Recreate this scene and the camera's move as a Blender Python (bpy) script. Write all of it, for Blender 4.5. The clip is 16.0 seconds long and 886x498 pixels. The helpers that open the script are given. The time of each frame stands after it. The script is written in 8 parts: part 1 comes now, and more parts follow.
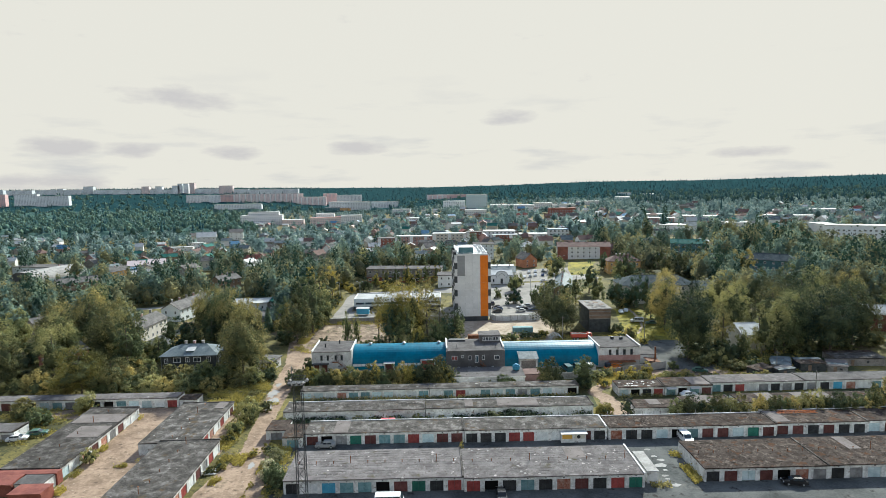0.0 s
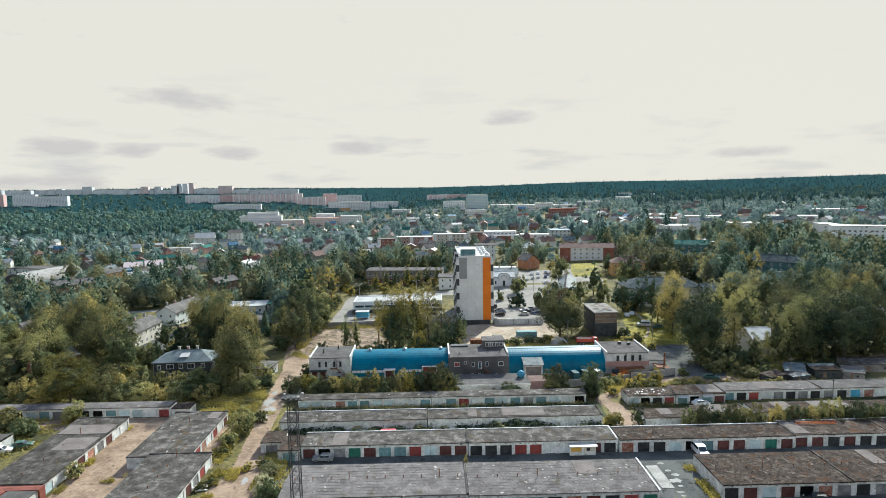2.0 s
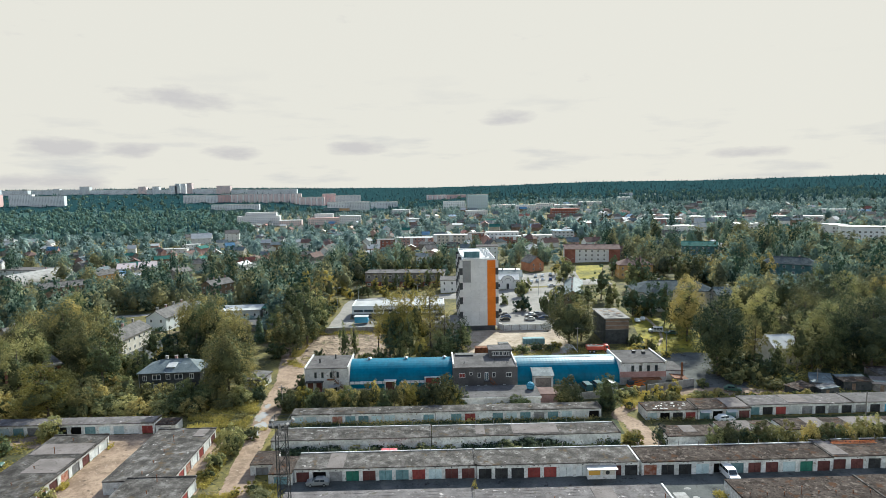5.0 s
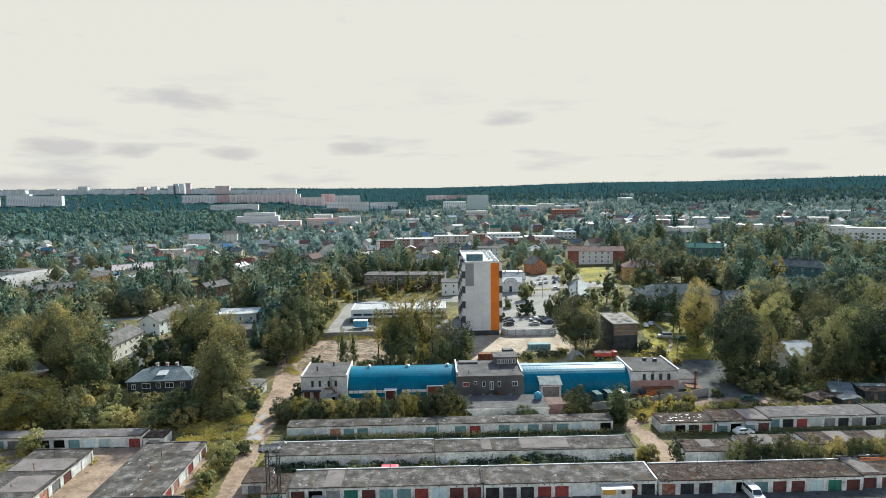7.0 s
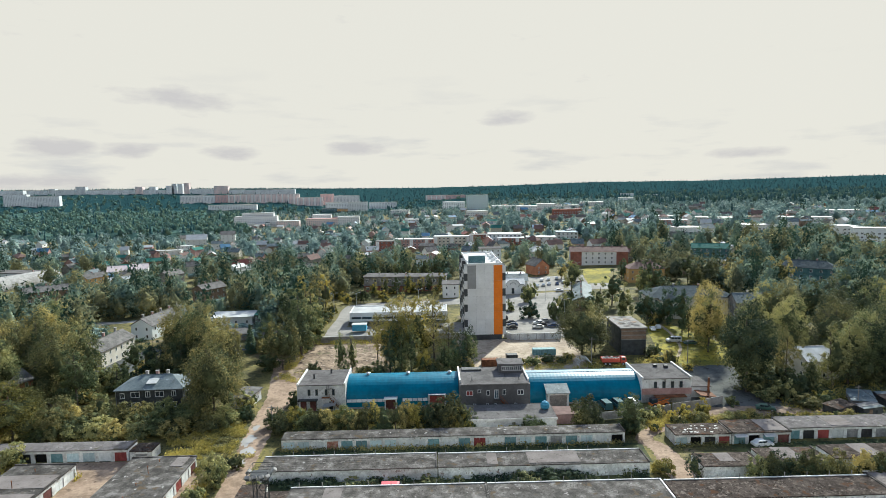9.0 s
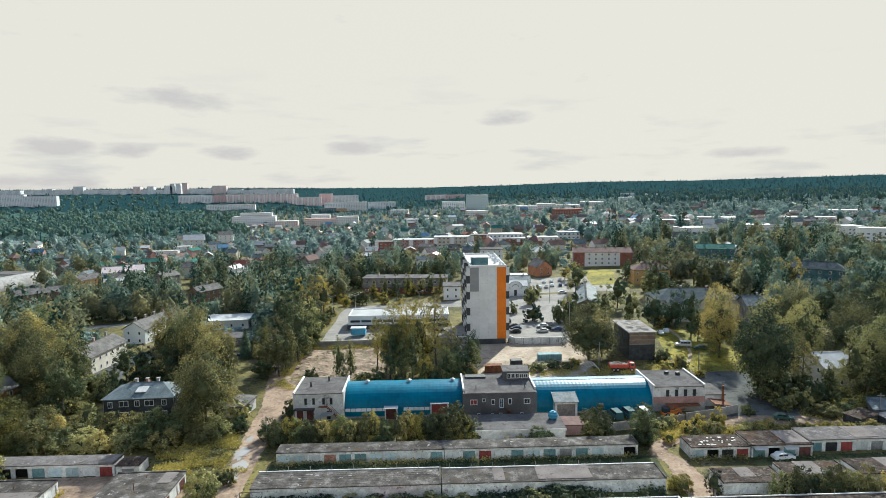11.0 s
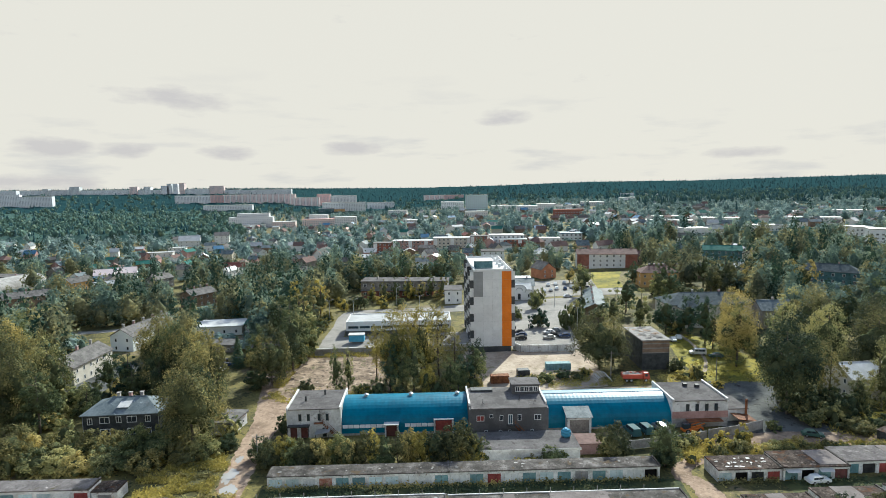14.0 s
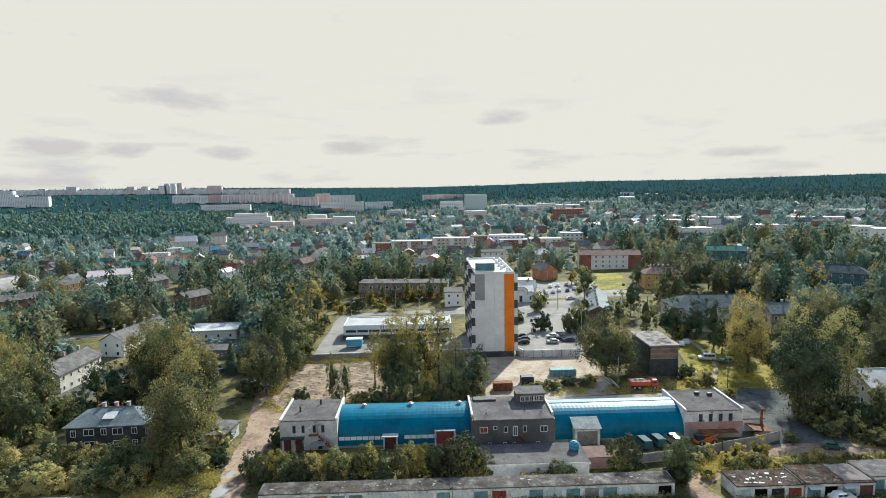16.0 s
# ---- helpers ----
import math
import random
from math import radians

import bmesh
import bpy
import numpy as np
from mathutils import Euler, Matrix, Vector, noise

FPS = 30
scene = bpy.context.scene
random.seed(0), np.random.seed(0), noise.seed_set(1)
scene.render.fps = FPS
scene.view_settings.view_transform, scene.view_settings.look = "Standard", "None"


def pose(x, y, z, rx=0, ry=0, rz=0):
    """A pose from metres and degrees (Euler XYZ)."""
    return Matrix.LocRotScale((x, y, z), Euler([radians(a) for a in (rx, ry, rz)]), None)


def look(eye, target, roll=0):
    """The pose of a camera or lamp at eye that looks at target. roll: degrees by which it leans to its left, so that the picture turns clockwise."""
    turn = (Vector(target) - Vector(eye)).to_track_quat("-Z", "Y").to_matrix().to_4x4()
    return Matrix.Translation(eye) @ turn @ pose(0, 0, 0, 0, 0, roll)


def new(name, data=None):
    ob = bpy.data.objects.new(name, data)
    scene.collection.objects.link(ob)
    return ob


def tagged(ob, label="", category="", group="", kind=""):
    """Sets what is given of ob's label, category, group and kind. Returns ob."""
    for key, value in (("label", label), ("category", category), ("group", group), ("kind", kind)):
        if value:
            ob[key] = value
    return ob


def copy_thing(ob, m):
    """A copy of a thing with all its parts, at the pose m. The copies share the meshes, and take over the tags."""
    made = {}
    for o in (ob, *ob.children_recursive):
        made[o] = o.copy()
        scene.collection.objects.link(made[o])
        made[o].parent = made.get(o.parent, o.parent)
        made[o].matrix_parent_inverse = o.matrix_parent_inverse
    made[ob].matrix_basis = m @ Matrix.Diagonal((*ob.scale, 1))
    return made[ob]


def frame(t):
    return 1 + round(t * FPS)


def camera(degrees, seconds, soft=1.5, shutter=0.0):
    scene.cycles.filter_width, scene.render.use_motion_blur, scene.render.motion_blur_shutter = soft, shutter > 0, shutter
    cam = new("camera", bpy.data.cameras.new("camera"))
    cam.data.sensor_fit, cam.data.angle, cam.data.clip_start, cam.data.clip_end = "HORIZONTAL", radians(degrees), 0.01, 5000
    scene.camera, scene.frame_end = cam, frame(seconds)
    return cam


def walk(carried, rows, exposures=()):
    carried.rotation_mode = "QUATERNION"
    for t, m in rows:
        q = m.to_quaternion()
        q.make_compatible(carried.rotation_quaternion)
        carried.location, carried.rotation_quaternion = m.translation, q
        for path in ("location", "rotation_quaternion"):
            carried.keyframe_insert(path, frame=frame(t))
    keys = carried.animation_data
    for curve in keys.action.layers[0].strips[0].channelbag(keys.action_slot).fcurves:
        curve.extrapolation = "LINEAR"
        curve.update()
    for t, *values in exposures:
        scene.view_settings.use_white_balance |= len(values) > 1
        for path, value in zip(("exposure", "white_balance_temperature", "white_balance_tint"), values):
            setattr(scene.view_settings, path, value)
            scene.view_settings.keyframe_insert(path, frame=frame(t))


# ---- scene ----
cam = camera(73.75, 16.0, soft=0.5)
PATH = [
    (0.0, look((0.00, 0.00, 57.00), (1.67, 99.36, 45.84), -0.913)),
    (1.0, look((-0.26, 2.91, 57.08), (1.41, 102.27, 45.92), -0.916)),
    (2.0, look((-0.54, 5.97, 57.10), (1.15, 105.33, 45.95), -0.929)),
    (3.0, look((-0.84, 9.27, 57.03), (0.88, 108.63, 45.86), -0.954)),
    (4.0, look((-1.21, 12.79, 56.92), (0.56, 112.15, 45.76), -0.955)),
    (5.0, look((-1.66, 16.43, 56.83), (0.16, 115.79, 45.70), -0.903)),
    (6.0, look((-2.12, 20.08, 56.76), (-0.25, 119.45, 45.68), -0.839)),
    (7.0, look((-2.51, 23.62, 56.71), (-0.58, 122.99, 45.66), -0.818)),
    (8.0, look((-2.82, 27.03, 56.69), (-0.83, 126.39, 45.62), -0.847)),
    (9.0, look((-3.11, 30.36, 56.65), (-1.06, 129.72, 45.56), -0.885)),
    (10.0, look((-3.46, 33.66, 56.60), (-1.33, 133.02, 45.48), -0.898)),
    (11.0, look((-3.84, 36.94, 56.54), (-1.64, 136.30, 45.41), -0.896)),
    (12.0, look((-4.24, 40.21, 56.51), (-1.96, 139.56, 45.38), -0.896)),
    (13.0, look((-4.62, 43.45, 56.50), (-2.24, 142.80, 45.39), -0.907)),
    (14.0, look((-4.92, 46.66, 56.51), (-2.44, 146.01, 45.39), -0.925)),
    (15.0, look((-5.12, 49.86, 56.53), (-2.53, 149.20, 45.38), -0.950)),
    (16.0, look((-5.28, 53.04, 56.56), (-2.58, 152.38, 45.36), -0.977)),
]
walk(cam, PATH, [(0.0, 0.43, 5880, 2), (16.0, 0.43, 5880, 2)])

# ---- light ----
SUN_AZ, SUN_EL = 25.0, 35.0   # degrees to the right of +y, and above the horizon
sun_way = Vector((math.sin(radians(SUN_AZ)) * math.cos(radians(SUN_EL)), math.cos(radians(SUN_AZ)) * math.cos(radians(SUN_EL)), math.sin(radians(SUN_EL))))
sun = new("sun", bpy.data.lights.new("sun", "SUN"))
sun.data.energy, sun.data.angle, sun.data.color = 5.4, radians(0.6), (1.0, 0.94, 0.81)
sun.matrix_world = look(sun_way * 300, (0, 0, 0))

world = bpy.data.worlds.new("world")
scene.world = world
world.use_nodes = True
wn, wl = world.node_tree.nodes, world.node_tree.links
wn.clear()


def node(tree, kind, **values):
    n = tree.nodes.new(kind)
    for key, value in values.items():
        n.inputs[key].default_value = value
    return n


def build_sky():
    """A bright thin overcast: the clear sky behind, almost wholly veiled, with grey wisps low over the horizon."""
    t = world.node_tree
    sky = t.nodes.new("ShaderNodeTexSky")
    sky.sky_type, sky.sun_disc = "NISHITA", False
    sky.sun_elevation, sky.sun_rotation = radians(SUN_EL), radians(SUN_AZ)
    clear = node(t, "ShaderNodeMix")
    clear.data_type = "RGBA"
    coord = t.nodes.new("ShaderNodeTexCoord")
    stretch = node(t, "ShaderNodeMapping", Scale=(2.2, 2.2, 13.0), Location=(0.45, 0.2, 0.0))
    wl.new(coord.outputs["Generated"], stretch.inputs["Vector"])
    wisps = node(t, "ShaderNodeTexNoise", Scale=2.6, Detail=7.0, Roughness=0.55)
    wl.new(stretch.outputs[0], wisps.inputs["Vector"])
    ramp = t.nodes.new("ShaderNodeValToRGB")
    ramp.color_ramp.elements[0].position, ramp.color_ramp.elements[0].color = 0.55, (0.645, 0.574, 0.494, 1)
    ramp.color_ramp.elements[1].position, ramp.color_ramp.elements[1].color = 0.72, (0.512, 0.465, 0.434, 1)
    wl.new(wisps.outputs["Fac"], ramp.inputs[0])
    # the wisps thin out upwards
    split = t.nodes.new("ShaderNodeSeparateXYZ")
    wl.new(coord.outputs["Generated"], split.inputs[0])
    high = node(t, "ShaderNodeMapRange")
    high.inputs["From Min"].default_value, high.inputs["From Max"].default_value = 0.05, 0.2
    wl.new(split.outputs["Z"], high.inputs["Value"])
    veil = t.nodes.new("ShaderNodeMix")
    veil.data_type = "RGBA"
    wl.new(high.outputs[0], veil.inputs["Factor"])
    wl.new(ramp.outputs[0], veil.inputs[6])
    veil.inputs[7].default_value = (0.645, 0.574, 0.494, 1)
    # a few separate grey wisps: direction x, z and their half sizes
    total = None
    for cx, cz, rx, rz in ((-0.372, 0.130, 0.085, 0.021), (-0.125, 0.061, 0.055, 0.013), (0.125, 0.105, 0.05, 0.014), (-0.52, 0.058, 0.050, 0.014), (-0.443, 0.056, 0.040, 0.013), (-0.306, 0.052, 0.050, 0.014), (-0.55, 0.008, 0.085, 0.014), (0.47, 0.039, 0.06, 0.010)):
        square = []
        for axis, c, r in (("X", cx, rx), ("Z", cz, rz)):
            off = node(t, "ShaderNodeMath")
            off.operation = "MULTIPLY_ADD"
            off.inputs[1].default_value, off.inputs[2].default_value = 1 / r, -c / r
            wl.new(split.outputs[axis], off.inputs[0])
            sq = node(t, "ShaderNodeMath")
            sq.operation = "POWER"
            sq.inputs[1].default_value = 2
            bend = node(t, "ShaderNodeMath")
            bend.operation = "ABSOLUTE"
            wl.new(off.outputs[0], bend.inputs[0])
            wl.new(bend.outputs[0], sq.inputs[0])
            square.append(sq)
        both = node(t, "ShaderNodeMath")
        both.operation = "ADD"
        wl.new(square[0].outputs[0], both.inputs[0])
        wl.new(square[1].outputs[0], both.inputs[1])
        fall = node(t, "ShaderNodeMapRange")
        for key, value in (("From Min", 0.0), ("From Max", 1.6), ("To Min", 0.30), ("To Max", -0.12)):
            fall.inputs[key].default_value = value
        fall.clamp = True
        wl.new(both.outputs[0], fall.inputs["Value"])
        if total is None:
            total = fall.outputs[0]
        else:
            most = node(t, "ShaderNodeMath")
            most.operation = "MAXIMUM"
            wl.new(total, most.inputs[0])
            wl.new(fall.outputs[0], most.inputs[1])
            total = most.outputs[0]
    puff = node(t, "ShaderNodeTexNoise", Scale=9.0, Detail=6.0, Roughness=0.6)
    puff_at = node(t, "ShaderNodeMapping", Scale=(1.0, 1.0, 3.5))
    wl.new(coord.outputs["Generated"], puff_at.inputs["Vector"])
    wl.new(puff_at.outputs[0], puff.inputs["Vector"])
    thick = node(t, "ShaderNodeMath")
    thick.operation = "ADD"
    wl.new(total, thick.inputs[0])
    wl.new(puff.outputs["Fac"], thick.inputs[1])
    shade = t.nodes.new("ShaderNodeValToRGB")
    shade.color_ramp.elements[0].position, shade.color_ramp.elements[0].color = 0.55, (0, 0, 0, 1)
    shade.color_ramp.elements[1].position, shade.color_ramp.elements[1].color = 0.80, (0.85, 0.85, 0.85, 1)
    wl.new(thick.outputs[0], shade.inputs[0])
    grey = t.nodes.new("ShaderNodeMix")
    grey.data_type = "RGBA"
    wl.new(shade.outputs[0], grey.inputs["Factor"])
    wl.new(veil.outputs[2], grey.inputs[6])
    grey.inputs[7].default_value = (0.474, 0.420, 0.402, 1)
    veil = grey
    dim = node(t, "ShaderNodeVectorMath")
    dim.operation = "SCALE"
    dim.inputs["Scale"].default_value = 0.17
    wl.new(sky.outputs[0], dim.inputs[0])
    cover = node(t, "ShaderNodeMapRange")
    for key, value in (("From Min", 0.30), ("From Max", 0.62), ("To Min", 0.995), ("To Max", 0.08)):
        cover.inputs[key].default_value = value
    wl.new(split.outputs["Z"], cover.inputs["Value"])
    wl.new(cover.outputs[0], clear.inputs["Factor"])
    wl.new(dim.outputs[0], clear.inputs[6])
    wl.new(veil.outputs[2], clear.inputs[7])
    back = node(t, "ShaderNodeBackground", Strength=1.0)
    wl.new(clear.outputs[2], back.inputs["Color"])
    out = t.nodes.new("ShaderNodeOutputWorld")
    wl.new(back.outputs[0], out.inputs["Surface"])


build_sky()

# ---- materials ----
def surface(name, dark, light, rough=0.85, coarse=0.25, fine=4.0, bump=0.3, metal=0.0, stain=None, stain_at=(0.55, 0.7), vary=0.0, stain_scale=0.12, spec=0.3, speck=None):
    """A worn surface: two colours mixed by noise at two scales, a third as stains, fine relief; vary shifts the value from object to object."""
    m = bpy.data.materials.new(name)
    m.use_nodes = True
    t = m.node_tree
    bsdf = t.nodes["Principled BSDF"]
    coord = t.nodes.new("ShaderNodeTexCoord")
    geo = t.nodes.new("ShaderNodeNewGeometry")
    big = node(t, "ShaderNodeTexNoise", Scale=coarse, Detail=6.0, Roughness=0.65)
    small = node(t, "ShaderNodeTexNoise", Scale=fine, Detail=5.0, Roughness=0.7)
    for n in (big, small):
        t.links.new(geo.outputs["Position"], n.inputs["Vector"])
    add = node(t, "ShaderNodeMath")
    add.operation = "ADD"
    half = node(t, "ShaderNodeMath")
    half.operation = "MULTIPLY"
    half.inputs[1].default_value = 0.5
    t.links.new(small.outputs["Fac"], half.inputs[0])
    t.links.new(big.outputs["Fac"], add.inputs[0])
    t.links.new(half.outputs[0], add.inputs[1])
    ramp = t.nodes.new("ShaderNodeValToRGB")
    e = ramp.color_ramp.elements
    e[0].position, e[0].color = 0.62, (*dark, 1)
    e[1].position, e[1].color = 0.88, (*light, 1)
    t.links.new(add.outputs[0], ramp.inputs[0])
    colour = ramp.outputs[0]
    if stain:
        spots = node(t, "ShaderNodeTexNoise", Scale=stain_scale, Detail=8.0, Roughness=0.7)
        t.links.new(geo.outputs["Position"], spots.inputs["Vector"])
        mask = t.nodes.new("ShaderNodeValToRGB")
        mask.color_ramp.elements[0].position, mask.color_ramp.elements[1].position = stain_at
        t.links.new(spots.outputs["Fac"], mask.inputs[0])
        mix = t.nodes.new("ShaderNodeMix")
        mix.data_type = "RGBA"
        t.links.new(mask.outputs[0], mix.inputs["Factor"])
        t.links.new(colour, mix.inputs[6])
        mix.inputs[7].default_value = (*stain, 1)
        colour = mix.outputs[2]
    for colour_of, scale, lo, hi in speck or ():
        grit = node(t, "ShaderNodeTexNoise", Scale=scale, Detail=3.0, Roughness=0.6)
        t.links.new(geo.outputs["Position"], grit.inputs["Vector"])
        mask = t.nodes.new("ShaderNodeValToRGB")
        mask.color_ramp.elements[0].position, mask.color_ramp.elements[1].position = lo, hi
        t.links.new(grit.outputs["Fac"], mask.inputs[0])
        mix = t.nodes.new("ShaderNodeMix")
        mix.data_type = "RGBA"
        t.links.new(mask.outputs[0], mix.inputs["Factor"])
        t.links.new(colour, mix.inputs[6])
        mix.inputs[7].default_value = (*colour_of, 1)
        colour = mix.outputs[2]
    if vary:
        info = t.nodes.new("ShaderNodeObjectInfo")
        span = node(t, "ShaderNodeMapRange")
        span.inputs["To Min"].default_value, span.inputs["To Max"].default_value = 1 - vary, 1 + vary
        t.links.new(info.outputs["Random"], span.inputs["Value"])
        hsv = node(t, "ShaderNodeHueSaturation")
        t.links.new(span.outputs[0], hsv.inputs["Value"])
        t.links.new(colour, hsv.inputs["Color"])
        colour = hsv.outputs[0]
    t.links.new(colour, bsdf.inputs["Base Color"])
    bsdf.inputs["Roughness"].default_value, bsdf.inputs["Metallic"].default_value = rough, metal
    bsdf.inputs["Specular IOR Level"].default_value = spec
    if bump:
        b = node(t, "ShaderNodeBump", Strength=bump, Distance=0.05)
        t.links.new(small.outputs["Fac"], b.inputs["Height"])
        t.links.new(b.outputs[0], bsdf.inputs["Normal"])
    return m


def foliage(name, dark, light, sunlit_tip, through_light=0.25, spec=0.2, lumpy=False):
    """Leaves: colour varies from leaf to leaf and from tree to tree; some light passes through."""
    m = bpy.data.materials.new(name)
    m.use_nodes = True
    t = m.node_tree
    bsdf = t.nodes["Principled BSDF"]
    geo = t.nodes.new("ShaderNodeNewGeometry")
    info = t.nodes.new("ShaderNodeObjectInfo")
    patch = node(t, "ShaderNodeTexNoise", Scale=0.09, Detail=3.0)
    t.links.new(geo.outputs["Position"], patch.inputs["Vector"])
    a = node(t, "ShaderNodeMath")
    a.operation = "MULTIPLY_ADD"
    a.inputs[1].default_value = 0.38
    t.links.new(geo.outputs["Random Per Island"], a.inputs[0])
    b = node(t, "ShaderNodeMath")
    b.operation = "MULTIPLY_ADD"
    b.inputs[1].default_value, b.inputs[2].default_value = 1.5, -0.73
    t.links.new(patch.outputs["Fac"], b.inputs[0])
    c = node(t, "ShaderNodeMath")
    c.operation = "MULTIPLY_ADD"
    c.inputs[1].default_value = 0.64
    t.links.new(info.outputs["Random"], c.inputs[0])
    t.links.new(b.outputs[0], c.inputs[2])
    t.links.new(c.outputs[0], a.inputs[2])
    if lumpy:
        sprays = node(t, "ShaderNodeTexNoise", Scale=0.75, Detail=4.0, Roughness=0.7)
        t.links.new(geo.outputs["Position"], sprays.inputs["Vector"])
        d = node(t, "ShaderNodeMath")
        d.operation = "MULTIPLY_ADD"
        d.inputs[1].default_value = 1.0
        lower = node(t, "ShaderNodeMath")
        lower.operation = "SUBTRACT"
        lower.inputs[1].default_value = 0.5
        t.links.new(a.outputs[0], lower.inputs[0])
        t.links.new(sprays.outputs["Fac"], d.inputs[0])
        t.links.new(lower.outputs[0], d.inputs[2])
        a = d
        relief = node(t, "ShaderNodeBump", Strength=0.5, Distance=0.8)
        t.links.new(sprays.outputs["Fac"], relief.inputs["Height"])
        t.links.new(relief.outputs[0], bsdf.inputs["Normal"])
    ramp = t.nodes.new("ShaderNodeValToRGB")
    e = ramp.color_ramp.elements
    e[0].position, e[0].color = 0.1, (*dark, 1)
    # The brightest colour stands in for sunlight caught on some leaves.
    e[1].position, e[1].color = 0.95, (*sunlit_tip, 1)
    mid = e.new(0.55)
    mid.color = (*light, 1)
    t.links.new(a.outputs[0], ramp.inputs[0])
    t.links.new(ramp.outputs[0], bsdf.inputs["Base Color"])
    bsdf.inputs["Roughness"].default_value = 0.65
    bsdf.inputs["Specular IOR Level"].default_value = spec
    trans = t.nodes.new("ShaderNodeBsdfTranslucent")
    t.links.new(ramp.outputs[0], trans.inputs["Color"])
    mix = node(t, "ShaderNodeMixShader", Fac=through_light)
    t.links.new(bsdf.outputs[0], mix.inputs[1])
    t.links.new(trans.outputs[0], mix.inputs[2])
    t.links.new(mix.outputs[0], t.nodes["Material Output"].inputs["Surface"])
    return m


def plain(name, colour, rough=0.5, metal=0.0, spec=0.5):
    m = bpy.data.materials.new(name)
    m.use_nodes = True
    b = m.node_tree.nodes["Principled BSDF"]
    b.inputs["Base Color"].default_value = (*colour, 1)
    b.inputs["Roughness"].default_value, b.inputs["Metallic"].default_value = rough, metal
    b.inputs["Specular IOR Level"].default_value = spec
    return m


GRASS = surface("rough_grass", (0.050, 0.050, 0.018), (0.20, 0.165, 0.050), 0.95, 0.09, 1.3, 1.0, stain=(0.19, 0.145, 0.10), stain_at=(0.57, 0.66), stain_scale=0.05, speck=[((0.030, 0.036, 0.014), 0.9, 0.56, 0.64), ((0.30, 0.25, 0.07), 1.7, 0.62, 0.70)])
# Grass with the shade of garages and trees put into its colour.
GRASS_SHADE = surface("shaded_grass", (0.022, 0.034, 0.014), (0.080, 0.088, 0.030), 0.95, 0.2, 1.5, 1.0, speck=[((0.13, 0.12, 0.04), 0.6, 0.60, 0.70)])
# Yellow grass with sunlit brightness put into its base colour.
LAWN = surface("sunlit_yellow_lawn", (0.13, 0.125, 0.018), (0.33, 0.27, 0.03), 0.95, 0.12, 2.0, 0.8, speck=[((0.055, 0.065, 0.018), 0.6, 0.55, 0.66), ((0.40, 0.31, 0.05), 1.4, 0.62, 0.72)])
DIRT = surface("packed_dirt", (0.195, 0.135, 0.092), (0.39, 0.282, 0.200), 0.95, 0.16, 1.2, 0.6, stain=(0.105, 0.085, 0.05), stain_at=(0.58, 0.70), stain_scale=0.16, speck=[((0.44, 0.35, 0.27), 1.1, 0.62, 0.72), ((0.115, 0.08, 0.055), 0.7, 0.60, 0.70)])
SAND = surface("sandy_soil", (0.29, 0.228, 0.168), (0.48, 0.392, 0.300), 0.95, 0.12, 1.0, 0.6, stain=(0.19, 0.155, 0.075), stain_at=(0.57, 0.66), stain_scale=0.2, speck=[((0.20, 0.155, 0.115), 0.7, 0.60, 0.70)])
EARTH = surface("churned_earth", (0.125, 0.088, 0.060), (0.36, 0.270, 0.190), 0.95, 0.22, 1.0, 1.0, stain=(0.085, 0.085, 0.03), stain_at=(0.56, 0.65), stain_scale=0.2, speck=[((0.075, 0.052, 0.036), 0.6, 0.55, 0.63), ((0.50, 0.42, 0.34), 0.5, 0.64, 0.72)])
ASPHALT = surface("old_asphalt", (0.064, 0.068, 0.066), (0.136, 0.138, 0.132), 0.95, 0.12, 2.5, 0.3, stain=(0.185, 0.170, 0.155), stain_at=(0.58, 0.72), stain_scale=0.2, spec=0.08, speck=[((0.045, 0.042, 0.040), 0.5, 0.60, 0.70)])
PAVED = surface("pale_asphalt", (0.185, 0.172, 0.155), (0.300, 0.278, 0.250), 0.9, 0.1, 2.0, 0.2, stain=(0.14, 0.132, 0.122), stain_at=(0.57, 0.70), stain_scale=0.25, speck=[((0.36, 0.33, 0.29), 0.5, 0.64, 0.74)])
# Muddy base colour lightened in place of the bright sky reflection.
PUDDLE = plain("sky_pale_muddy_water", (0.36, 0.345, 0.325), 0.06, 0.0, 0.8)
FELT = surface("roofing_felt", (0.052, 0.048, 0.044), (0.140, 0.128, 0.118), 0.95, 0.4, 4.0, 0.8, stain=(0.212, 0.199, 0.188), stain_at=(0.54, 0.66), stain_scale=0.4, vary=0.18, spec=0.05, speck=[((0.044, 0.039, 0.034), 2.6, 0.58, 0.68), ((0.29, 0.265, 0.25), 1.2, 0.64, 0.71), ((0.10, 0.075, 0.05), 0.5, 0.60, 0.70)])
FELT_PALE = surface("weathered_felt", (0.116, 0.106, 0.104), (0.200, 0.184, 0.180), 0.95, 0.4, 4.0, 0.8, stain=(0.272, 0.254, 0.245), stain_at=(0.56, 0.68), stain_scale=0.5, vary=0.10, spec=0.05, speck=[((0.105, 0.084, 0.076), 2.2, 0.58, 0.68), ((0.46, 0.42, 0.40), 0.9, 0.66, 0.70), ((0.09, 0.082, 0.05), 0.35, 0.62, 0.72)])
